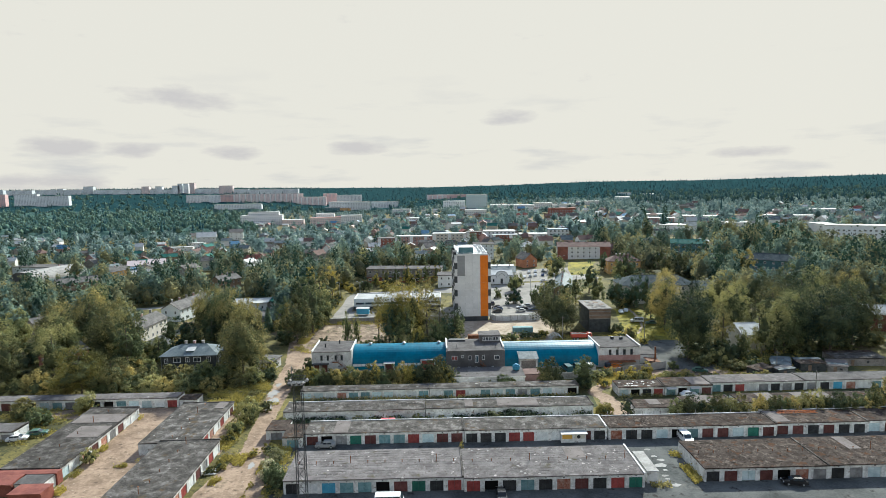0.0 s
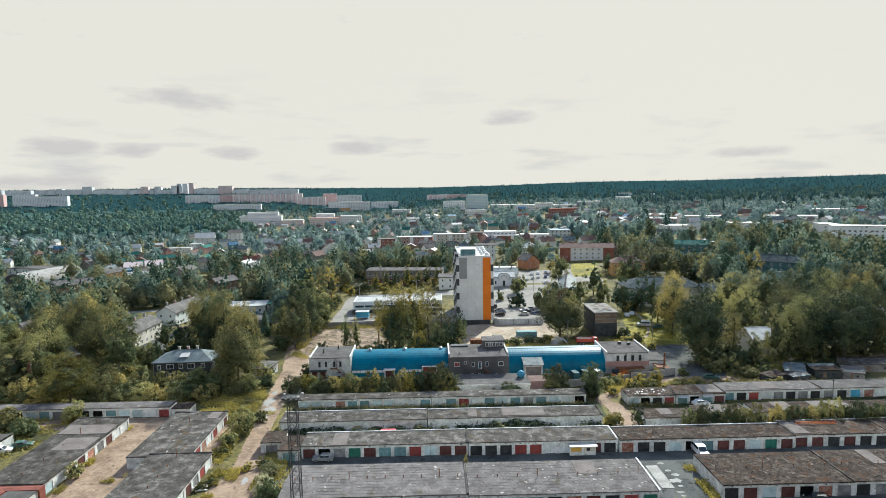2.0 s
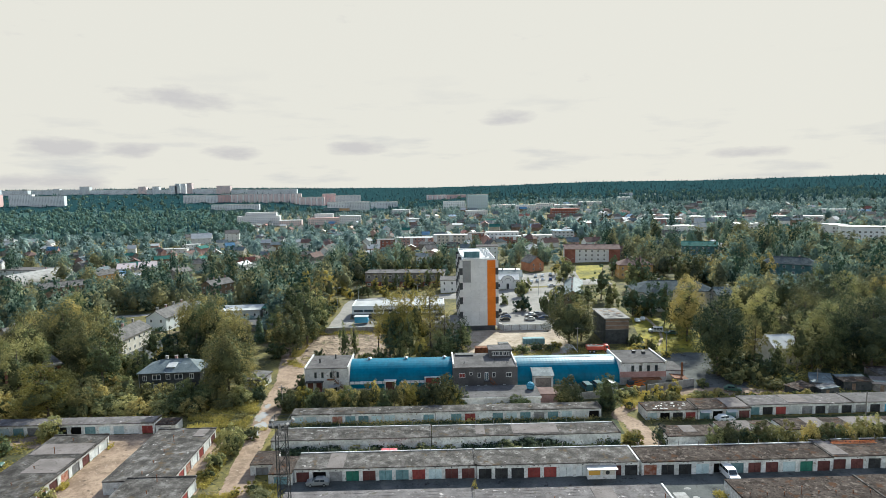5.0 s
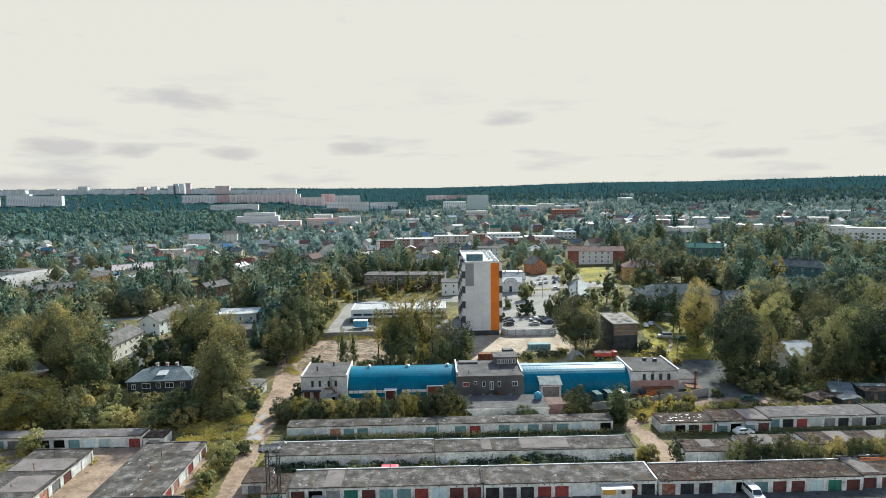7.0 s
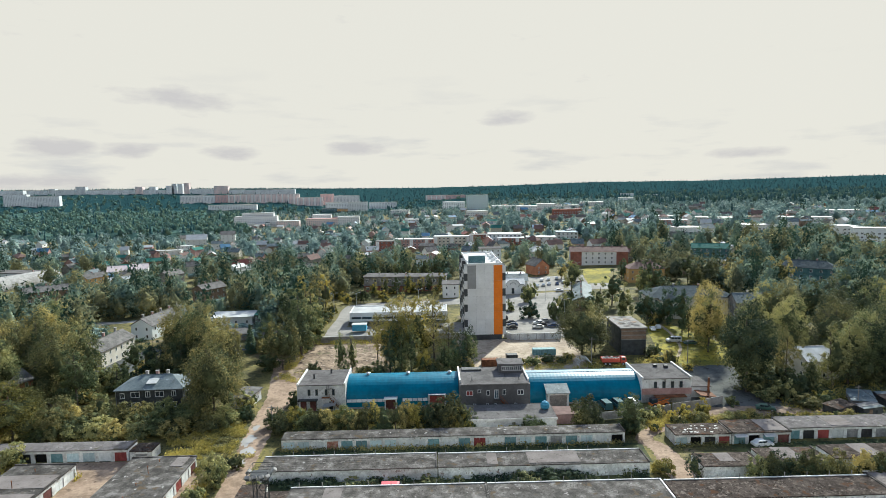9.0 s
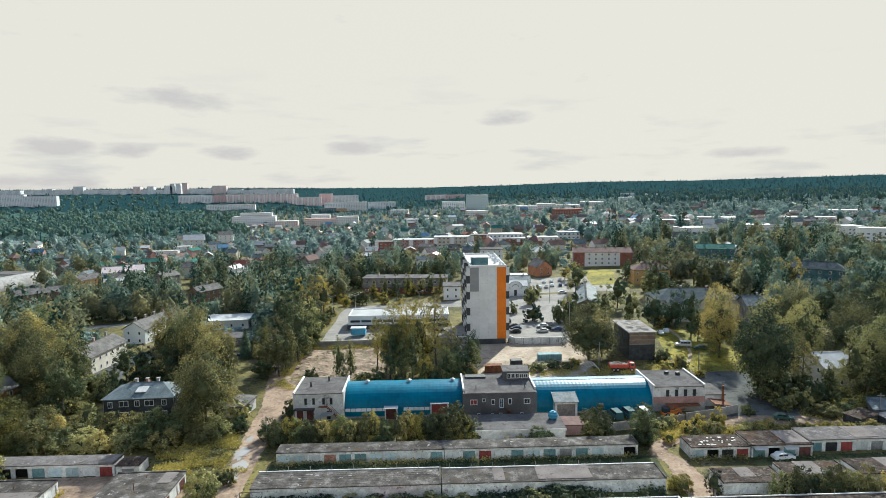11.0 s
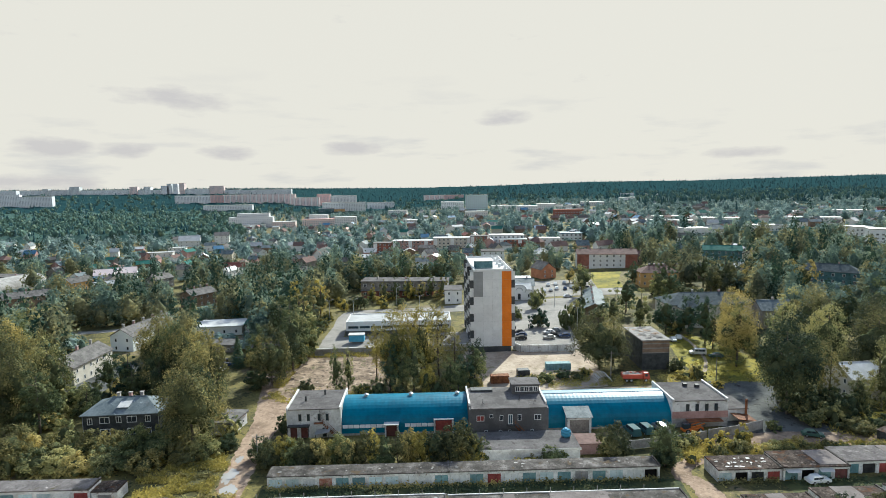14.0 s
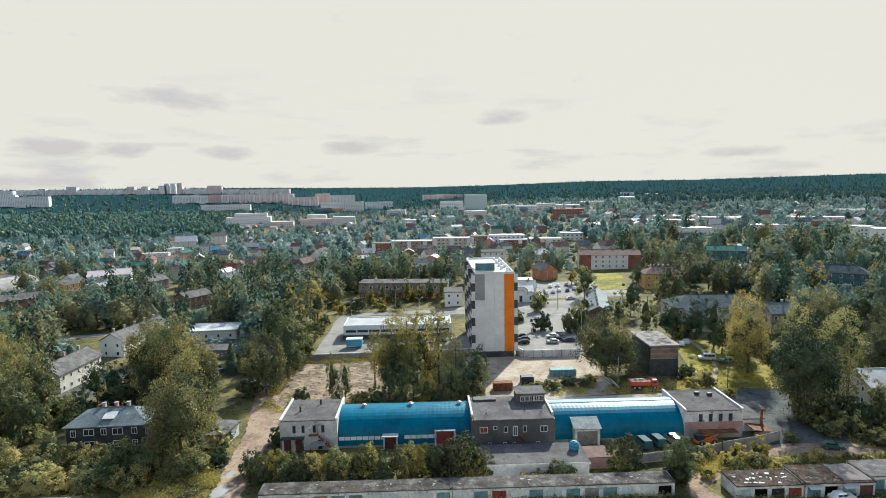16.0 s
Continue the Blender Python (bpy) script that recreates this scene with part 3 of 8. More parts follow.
sheet("pavement_5", [((-40, 245), (9, 245)), ((-38, 266), (9, 266))], PAVED, 0.05, "paved forecourt of the white shop", "pavement")
sheet("pavement_6", [((-112, 205), (-97, 205)), ((-110, 222), (-98, 222)), ((-106, 240), (-97, 240))], ASPHALT, 0.04, "grey asphalt courtyard between timber houses", "courtyard")
ribbon("road_8", [(-190, 296, 6), (-150, 292, 6), (-128, 300, 5), (-105, 312, 5)], PAVED, 0.05, "pale street between timber houses", "road")
sheet("ground_lawn_1", [((72, 205), (92, 203)), ((72, 222), (96, 222)), ((78, 250), (88, 250))], LAWN, 0.05, "yellowish grass coloured as in sun, with a footpath", "grass")
sheet("ground_lawn_2", [((79, 334), (92, 334)), ((82, 356), (96, 354)), ((88, 380), (105, 378))], LAWN, 0.06, "yellow-green lawn coloured as in sun before the brick block", "lawn")
sheet("ground_lawn_3", [((94.1, 172.2), (106.1, 172.2)), ((94.6, 180.9), (107.6, 180.9))], LAWN, 0.04, "yellow patch of grass coloured as in sun", "grass")
# Verge sheets paint in the shade cast by garages and trees.
sheet("ground_verge_1", [((-37, 143.8), (41, 143.2)), ((-37, 152.5), (42, 152.3))], GRASS_SHADE, 0.03, "grass strip before pale garages, coloured as in shade", "grass")
sheet("ground_verge_2", [((-36, 131.3), (38, 131.0)), ((-36, 138.6), (38, 138.4))], GRASS_SHADE, 0.05, "weeds between two garage rows, coloured as in shade", "grass")
sheet("ground_verge_3", [((60, 143.5), (118, 145)), ((60, 150.0), (118, 152))], GRASS_SHADE, 0.03, "grass between garage rows, coloured as in shade", "grass")
sheet("ground_verge_4", [((62, 160), (124, 159)), ((84, 174), (126, 172)), ((86, 200), (130, 200))], GRASS_SHADE, 0.03, "grass under tall trees, coloured as in shade", "grass")
ribbon("path_1", [(75, 212, 1.0), (80, 222, 1.0), (83, 236, 1.0), (84, 250, 1.2)], SAND, 0.08, "trodden sandy footpath through grass", "footpath")


def puddle(x, y, rx, ry, seed):
    rnd = random.Random(seed)
    n = 22
    v = [(x, y, ground_at(x, y) + 0.052)]
    for i in range(n):
        a, k = 2 * math.pi * i / n, rnd.uniform(0.65, 1.15)
        v.append((x + rx * k * math.cos(a), y + ry * k * math.sin(a), ground_at(x, y) + 0.052))
    b = Build().add(v, [(0, 1 + i, 1 + (i + 1) % n) for i in range(n)])
    tagged(new("puddle", b.mesh("puddle", PUDDLE)), "shallow muddy puddle, lightened for the sky it mirrors", "puddle", "puddles on the dirt road")


for i, (x, y, rx, ry) in enumerate([(-43.2, 152, 1.7, 2.9), (-44.8, 158, 1.6, 3.2), (-43, 147, 0.9, 1.6), (-45.0, 165, 0.8, 1.8), (-38, 116, 0.8, 1.4)]):
    puddle(x, y, rx, ry, i)

for i, (x, y, r) in enumerate([(44.9, 115.9, 0.5), (45.8, 114.2, 0.6), (44.7, 112.0, 1.0), (45.0, 110.0, 0.4), (44.1, 107.8, 0.5), (44.1, 106.6, 0.4), (44.8, 104.2, 0.6), (44.7, 119.0, 0.5)]):
    rnd = random.Random(40 + i)
    ring = [(x + r * 1.6 * rnd.uniform(0.6, 1.1) * math.cos(math.pi * k / 6), y + r * rnd.uniform(0.6, 1.1) * math.sin(math.pi * k / 6)) for k in range(12)]
    flat = Build().add([(px, py, z) for z in (0.028, 0.045) for px, py in ring], [tuple(range(12, 24)), tuple(range(11, -1, -1))] + [(k, (k + 1) % 12, 12 + (k + 1) % 12, 12 + k) for k in range(12)])
    tagged(new("asphalt_patch", flat.mesh("asphalt_patch", CONCRETE)), "pale cement patch on dark asphalt", "patch", "cement patches")

# ---- windows and doors ----
WINDOWS = {}


def window(parent, x, y, z, w, h, turn=0.0, kind=None, glass=None, name="window", sill=False):
    """A window with its middle at (x, y) and its foot at z; its face looks along -y, turned about z."""
    kind = kind or FRAME_WHITE
    glass = glass or GLASS
    key = (round(w, 2), round(h, 2), kind.name, glass.name)
    if key not in WINDOWS:
        b, t = Build(), min(0.12, w * 0.12)
        b.box(-w / 2, -0.06, 0, -w / 2 + t, 0.06, h).box(w / 2 - t, -0.06, 0, w / 2, 0.06, h)
        b.box(-w / 2 + t, -0.06, 0, w / 2 - t, 0.06, t).box(-w / 2 + t, -0.06, h - t, w / 2 - t, 0.06, h)
        if w > 0.9:
            b.box(-t / 3, -0.05, t, t / 3, 0.05, h - t)
        g = Build().box(-w / 2 + t, -0.02, t, w / 2 - t, 0.02, h - t)
        WINDOWS[key] = (b.mesh("window", kind), g.mesh("pane", glass))
    fm, gm = WINDOWS[key]
    ob = part(name, fm, None, parent, at=pose(x, y, z, 0, 0, turn))
    part("pane", gm, None, ob)
    return ob


DOOR_MESH = {}


def garage_door(parent, x, y, w, h, colour, turn=0.0):
    """A two-leaved steel garage door, set back in its opening; void puts a black panel there for the unlit inside."""
    key = (round(w, 2), round(h, 2), colour)
    if key not in DOOR_MESH:
        b = Build()
        if colour == "void":
            b.box(-w / 2, 0.5, 0, w / 2, 0.55, h)
        else:
            g = 0.02
            for a, c in ((-w / 2, -g), (g, w / 2)):
                b.box(a, 0, 0.05, c, 0.06, h)
                b.box(a + 0.1, -0.02, 0.25, c - 0.1, 0, 0.35).box(a + 0.1, -0.02, h - 0.45, c - 0.1, 0, h - 0.35)
        DOOR_MESH[key] = b.mesh("door", DOORS[colour])
    return part("door", DOOR_MESH[key], None, parent, at=pose(x, y, 0, 0, 0, turn))


def garage_block(at, length, depth, height, doors, roof=None, label="", edge=True, lines=0, pipes=0, patches=(), both=False, seed=0, end_wall="dark", wall=None, group="garage rows", scraps=0, awnings=()):
    """A row of lock-up garages in one block. Local x runs along the row, its doors look along -y."""
    rnd = random.Random(seed)
    roof, wall = roof or FELT, wall or WALL
    n = max(1, len(doors))
    pitch = length / n
    block = thing("garage_block", at, label or "row of limewashed brick garages with painted steel doors", "garages", group)
    b = Build()
    t = 0.2
    if doors:
        dw, dh = min(2.5, pitch * 0.78), min(2.1, height - 0.55)
        for i in range(n + 1):
            lo = 0 if i == 0 else (i - 0.5) * pitch + dw / 2
            hi = length if i == n else (i + 0.5) * pitch - dw / 2
            b.box(lo, 0, 0, hi, 0.3, dh)
        b.box(0, 0, dh, length, 0.3, height)
        for i, c in enumerate(doors):
            garage_door(block, (i + 0.5) * pitch, 0.12, dw - 0.004, dh - 0.02, c)
    else:
        b.box(0, 0, 0, length, 0.3, height)
    b.box(0, depth - 0.3, 0, length, depth, height)
    b.box(0, 0.3, 0, 0.3, depth - 0.3, height).box(length - 0.3, 0.3, 0, length, depth - 0.3, height)
    if both:
        for i in range(n):
            garage_door(block, (i + 0.5) * pitch, depth + 0.02, 2.4, 2.05, rnd.choice(["brown", "dark", "grey", "red", "teal"]), 180)
    part("wall", b, wall, block)
    # the roof: a slab with a wavering edge, laps of felt and small upstands
    o = 0.22
    seg = max(2, int(length / 1.6))
    v, f = [], []
    for i in range(seg + 1):
        x = -0.02 + (length + 0.04) * i / seg
        for y, z in ((-o, height + rnd.uniform(-0.03, 0.03)), (-o, height + t + rnd.uniform(-0.03, 0.04)), (depth / 2, height + t + 0.10), (depth + o * 0.3, height + t + rnd.uniform(-0.02, 0.03)), (depth + o * 0.3, height)):
            v.append((x, y, z))
    for i in range(seg):
        for k in range(4):
            f.append((i * 5 + k, (i + 1) * 5 + k, (i + 1) * 5 + k + 1, i * 5 + k + 1))
        f.append((i * 5 + 4, (i + 1) * 5 + 4, (i + 1) * 5, i * 5))
    f += [(0, 1, 2, 3, 4), tuple(seg * 5 + k for k in (4, 3, 2, 1, 0))]
    part("roof", Build().add(v, f), roof, block)
    rz = height + t
    if lines:
        for k in range(1, lines):
            y = -o + (depth + o) * k / lines
            z = rz + 0.10 * (1 - abs(y - depth / 2) / (depth / 2 + o))
            x = 0.1
            while x < length - 1:
                e = min(length - 0.1, x + rnd.uniform(6, 14))
                part("felt_lap", Build().box(x, y, z - 0.02, e, y + 0.09, z + 0.02), roof, block)
                x = e + 0.25
    if pipes:
        for k in range(pipes):
            x = (k + 0.5) * length / pipes
            h = 1.5 if k % 5 == 3 else 0.55
            part("vent_pipe", Build().tube((x, depth * 0.5, rz), (x, depth * 0.5, rz + h), 0.07, n=6).tube((x, depth * 0.5, rz + h), (x, depth * 0.5, rz + h + 0.08), 0.13, n=6), RUST, block)
    for x0, x1, y0, y1 in patches:
        part("felt_patch", Build().box(x0, y0, rz - 0.05, x1, y1, rz + 0.125), PATCH, block)
    if edge:
        part("roof_edging", Build().box(0, depth - 0.05, rz + 0.03, length, depth + 0.16, rz + 0.18), EDGE, block, "whitewashed raised roof edge")
        for k in range(int(length / 4.1)):
            x = 1.5 + k * 4.1
            part("wire_post", Build().box(x - 0.05, depth - 0.02, rz + 0.1, x + 0.05, depth + 0.08, rz + 1.0), CONCRETE, block)
    if end_wall:
        part("fire_wall", Build().prism([(length - 0.3, height), (length + 0.02, height), (length + 0.02, height + 0.42), (length - 0.3, height + 0.42)], -0.25, depth + 0.1), EDGE if end_wall == "white" else FELT, block)
    for k in range(scraps):
        x, y, w, d = rnd.uniform(0.6, length - 1.6), rnd.uniform(0.4, depth - 1.2), rnd.uniform(0.3, 0.9), rnd.uniform(0.25, 0.6)
        z = rz + 0.10 * (1 - abs(y + d / 2 - depth / 2) / (depth / 2 + o))
        part("torn_patch", Build().add([(x, y + d * 0.3, z + 0.03), (x + w * 0.5, y, z + 0.03), (x + w, y + d * 0.5, z + 0.03), (x + w * 0.6, y + d, z + 0.03), (x + w * 0.1, y + d * 0.8, z + 0.03), (x, y + d * 0.3, z - 0.06), (x + w * 0.5, y, z - 0.06), (x + w, y + d * 0.5, z - 0.06), (x + w * 0.6, y + d, z - 0.06), (x + w * 0.1, y + d * 0.8, z - 0.06)], [(0, 1, 2, 3, 4), (9, 8, 7, 6, 5)] + [(5 + i, 5 + (i + 1) % 5, (i + 1) % 5, i) for i in range(5)]), EDGE if seed == 16 else CONCRETE, block)
    for i in awnings:
        x = (i + 0.5) * pitch
        part("awning", Build().add([(x - 1.3, -1.0, height - 0.55), (x + 1.3, -1.0, height - 0.55), (x + 1.3, -0.02, height - 0.2), (x - 1.3, -0.02, height - 0.2), (x - 1.3, -1.0, height - 0.5), (x + 1.3, -1.0, height - 0.5), (x + 1.3, -0.02, height - 0.15), (x - 1.3, -0.02, height - 0.15)], [(3, 2, 1, 0), (4, 5, 6, 7), (0, 1, 5, 4), (1, 2, 6, 5), (2, 3, 7, 6), (3, 0, 4, 7)]), ROOF_WHITE, block)
    # soffit lamps: small dark air bricks over the doors
    for i in range(n):
        if doors and at.translation.y < 130 and rnd.random() < 0.8:
            part("air_brick", Build().box((i + 0.5) * pitch - 0.12, -0.02, height - 0.36, (i + 0.5) * pitch + 0.12, 0.0, height - 0.20), DOORS["dark"], block)
    return block


def names(text):
    full = {"d": "dark", "b": "brown", "r": "red", "u": "rust", "g": "green", "t": "teal", "B": "blue", "p": "pale", "y": "grey", "w": "white", "o": "void"}
    return [full[c] for c in text]


def build_garages():
    P = lambda x, y: pose(x, y, 0)
    L1 = "long brick garage row with coloured doors and lapped felt roof"
    garage_block(P(-28.5, 104.2), 33.4, 11.9, 2.6, names("dwBttobgdr"), FELT_PALE, L1, lines=12, pipes=10, seed=1, edge=False)
    garage_block(P(5.0, 103.6), 33.6, 11.9, 2.65, names("rodtdubdrgp"[:10]), FELT_PALE, L1, lines=12, pipes=9, seed=2, edge=False, end_wall="white", patches=[(20.5, 24.3, 6.5, 11.3)], scraps=14)
    garage_block(P(50.4, 105.1), 23.8, 11.8, 2.6, names("dbpbouyd"[:7]), FELT_BROWN, "brick garage row with mossy brown felt roof", edge=False, pipes=8, seed=3)
    garage_block(P(74.3, 105.2), 42, 11.9, 2.65, names("dyprdbgydrtd"), FELT_BROWN, "brick garage row with mossy brown felt roof", edge=False, pipes=12, seed=4, patches=[(8, 10.5, 6, 11.6)])
    L2 = "brick garage row with dark patched felt roof and white edging"
    garage_block(P(-28.9, 124.8), 35.0, 6.4, 2.6, names("boygbttrpbb"), FELT, L2, seed=5, patches=[(6.2, 9.4, -0.2, 6.0)])
    garage_block(P(6.2, 124.4), 31.4, 6.4, 2.75, names("dddrrwwtbd"), FELT, L2, seed=6, end_wall="white")
    garage_block(P(38.0, 124.2), 37.3, 6.2, 2.7, names("uddpotbbpgb"), FELT_BROWN, L2, seed=7)
    garage_block(P(75.4, 124.8), 20.8, 7.0, 2.6, names("bbdbdd"), FELT_BROWN, L2, seed=8, patches=[(0.4, 3.6, 0.3, 6.6)])
    garage_block(P(96.3, 125.2), 36, 7.0, 2.6, names("pbdbtdbdyd"), FELT_BROWN, L2, seed=9)
    garage_block(P(-33.6, 123.8), 4.5, 7.0, 2.3, names("t"), FELT_BROWN, "low single garage with a teal door and felt roof", edge=False, seed=10, end_wall=None)
    garage_block(P(-38.3, 128.0), 4.6, 5.6, 2.2, names("y"), FELT_BROWN, "low single garage with a grey door and felt roof", edge=False, seed=11, end_wall=None)
    L3 = "long blank-backed garage row with weathered felt roof"
    garage_block(P(-37.0, 138.4), 34.4, 5.8, 2.35, [], FELT, L3, lines=7, seed=12, scraps=8)
    garage_block(P(-2.4, 138.2), 40.8, 5.3, 2.5, [], FELT, L3, seed=13, patches=[(17.5, 27.5, 0.3, 5.1), (9.5, 11.5, 0.3, 5.0)])
    L4 = "pale garage row with whitish and teal doors below bushes"
    garage_block(P(-35.9, 152.4), 34.2, 3.8, 2.4, names("ppwuttppwwtt"[:11]), FELT, L4, edge=False, seed=14, scraps=7)
    garage_block(P(-1.6, 152.2), 39.8, 3.8, 2.5, names("wtrwtptytpwo"), FELT, L4, edge=False, seed=15, scraps=7)
    L5 = "short garage row with rough felt roof and mixed doors"
    garage_block(P(48.4, 150.4), 12.2, 5.4, 2.3, names("podr"), FELT_BROWN, L5, edge=False, seed=16, scraps=26)
    garage_block(P(60.8, 150.2), 12.6, 6.6, 2.5, names("totb"), FELT_BROWN, L5, edge=False, seed=17, awnings=(0, 2), patches=[(7.2, 12.2, 0.3, 6.2)])
    garage_block(P(73.7, 152.0), 25.7, 6.0, 2.5, names("tdrwydyd"), FELT_PALE, L5, edge=False, seed=18, patches=[(10, 15, 0.4, 5.6)])
    garage_block(P(99.6, 152.2), 32, 6.0, 2.5, names("ydBuwtprw"), FELT_GREY, L5, edge=False, seed=19)
    garage_block(P(48.0, 136.4), 11.6, 5.2, 2.2, [], FELT_BROWN, "low flat-roofed brick shed row with pale roof patch", edge=False, seed=20, patches=[(4, 7, 1.5, 5)])
    garage_block(P(60.8, 137.6), 12.2, 5.4, 2.3, [], FELT_BROWN, "low flat-roofed brick shed row with patched felt", edge=False, seed=21, patches=[(3.5, 7.5, 0.5, 5.4)])
    garage_block(P(74.6, 138.2), 42, 5.6, 2.3, [], FELT_BROWN, "low flat-roofed brick shed row with patched felt", edge=False, seed=22, patches=[(6, 10, 0.4, 5.6), (15, 24, 0.4, 5.6)])
    LL = "garage row with dull doors along a dirt lane"
    garage_block(P(-119.5, 149.4), 52.6, 3.9, 2.5, names("dtbdoptypdotppwrt"[:16]), FELT_PALE, LL, edge=False, seed=23)
    garage_block(P(-66.6, 149.4), 4.6, 3.8, 2.0, names("y"), FELT_BROWN, "low single garage with a grey door", edge=False, seed=24, end_wall=None)
    # blocks whose doors face along +x
    garage_block(pose(-51.2, 121.8, 0, 0, 0, 90), 23.4, 12.5, 2.5, names("bruwrwb"), FELT, scraps=8, label="felt-roofed garage block with red and brown doors along a dirt lane", seed=25, pipes=5, patches=[(19, 23, 1.0, 3.4)], edge=False)
    garage_block(pose(-46.8, 86.0, 0, 0, 0, 90), 36.8, 12.5, 2.6, names("wbryurwbyrw"), FELT, "felt-roofed garage block with red and white doors along a dirt lane", seed=26, pipes=9, edge=False)
    garage_block(pose(-74.0, 111.6, 0, 0, 0, 90), 31.6, 11.6, 2.5, names("pwubuybww"), FELT, "felt-roofed garage block with worn doors along a dirt lane", seed=27, edge=False, pipes=5, patches=[(14, 20, 0.4, 7.4), (22, 27, 0.2, 11)])
    garage_block(P(-85.6, 109.9), 12.2, 1.6, 2.3, [], REDROOF, "narrow garage annex with a red painted sheet roof", edge=False, seed=28, end_wall=None, wall=REDROOF)
    garage_block(P(-86.0, 105.8), 6.6, 4.0, 2.25, [], REDROOF, "small garage with a red painted sheet roof", edge=False, seed=32, end_wall=None, wall=REDROOF)
    garage_block(P(-79.0, 106.2), 5.3, 3.6, 2.2, [], FELT_GREY, "small pale garage with a grey felt roof", edge=False, seed=29, end_wall=None)
    garage_block(P(-77.6, 102.4), 6.0, 3.5, 2.2, [], REDROOF, "small garage with a red painted sheet roof", edge=False, seed=30, end_wall=None, wall=REDROOF)
    garage_block(P(-110, 130.5), 14, 5.0, 2.2, names("yyty"), FELT_GREY, "short grey garage row among shrubs", edge=False, seed=31)
    # a rendered shed at the end of the front row
    shed = thing("shed", P(39.6, 105.0), "small cream rendered shed with a flat roof", "shed")
    part("wall", Build().box(0, 0, 0, 2.0, 8.2, 2.3), PLASTER, shed)
    part("roof", Build().soft(-0.15, -0.15, 2.302, 2.15, 8.35, 2.5, 0.05), CONCRETE, shed)


build_garages()

# ---- workshop with the blue hangars ----
def hangar(at, length, radius, rise, label, pale_from=None):
    """A barrel-vaulted steel hangar; local x runs along it, its front is the side at y=0."""
    h = thing("hangar", at, label, "hangar", "blue hangars")
    n, wall = 22, 0.5
    prof = []
    for i in range(n + 1):
        a = math.pi * i / n
        prof.append((radius - radius * math.cos(a), wall + rise * math.sin(a) ** 0.85))
    ribs = int(length / 0.9)

    def shell(lo, hi, name, material):
        v, f = [], []
        m = hi - lo + 1
        for k in range(ribs * 2 + 1):
            x, lift = length * k / (ribs * 2), 0.012 if k % 2 and material is BLUE else 0.0
            for y, z in prof[lo:hi + 1]:
                s = 1 + lift / radius
                v.append((x, radius + (y - radius) * s, wall + (z - wall) * s))
        for k in range(ribs * 2):
            for i in range(m - 1):
                f.append((k * m + i, (k + 1) * m + i, (k + 1) * m + i + 1, k * m + i + 1))
        me = Build().add(v, f).mesh(name, material, material is not BLUE)
        ob = part(name, me, None, h)
        sol = ob.modifiers.new("thickness", "SOLIDIFY")
        sol.thickness, sol.offset = 0.05, -1
        return ob
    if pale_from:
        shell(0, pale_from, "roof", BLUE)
        shell(pale_from, pale_from + 3, "roof", BLUE_SHEEN)
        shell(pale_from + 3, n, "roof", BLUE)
    else:
        shell(0, n, "roof", BLUE)
    part("wall", Build().box(0, 0.02, 0, length, 0.2, wall).box(0, 2 * radius - 0.2, 0, length, 2 * radius - 0.02, wall), CONCRETE, h)
    for x in (0.05, length - 0.25):
        part("end_wall", Build().prism([(y, z) for y, z in [(0.1, 0)] + [(2 * radius - 0.1, 0)] + [(p[0], p[1] - 0.06) for p in prof[::-1][1:-1]]], 0, 0.2), CONCRETE, h, at=pose(x, 0, 0) @ Matrix(((0, 1, 0, 0), (1, 0, 0, 0), (0, 0, 1, 0), (0, 0, 0, 1))))
    return h, prof


def roof_vent(parent, x, y, z):
    v = part("roof_vent", Build().tube((x, y, z - 0.3), (x, y, z + 0.45), 0.42, n=10), ZINC, parent)
    part("cap", Build().tube((x, y, z + 0.45), (x, y, z + 0.75), 0.62, 0.12, n=10), ZINC, v)


def stair(parent, x, y, top, run, name="stair"):
    """An outside steel stair running down along +x."""
    b, n = Build(), 9
    for i in range(n):
        b.box(x + run * i / n, y - 0.9, top * (1 - (i + 1) / n), x + run * (i + 1) / n, y - 0.05, top * (1 - (i + 1) / n) + 0.06)
    for yy in (y - 0.92, y - 0.05):
        b.tube((x, yy, top + 0.9), (x + run, yy, 0.95), 0.035, n=5)
        b.tube((x, yy, top - 0.1), (x + run, yy, 0.05), 0.05, n=5)
        for i in range(0, n + 1, 3):
            b.tube((x + run * i / n, yy, top * (1 - i / n)), (x + run * i / n, yy, top * (1 - i / n) + 0.9), 0.03, n=5)
    part(name, b, RUST, parent)


def walled(parent, w, d, h, material, name="wall"):
    t = 0.35
    part(name, Build().box(0, 0, 0, w, t, h).box(0, d - t, 0, w, d, h).box(0, t, 0, t, d - t, h).box(w - t, t, 0, w, d - t, h), material, parent)


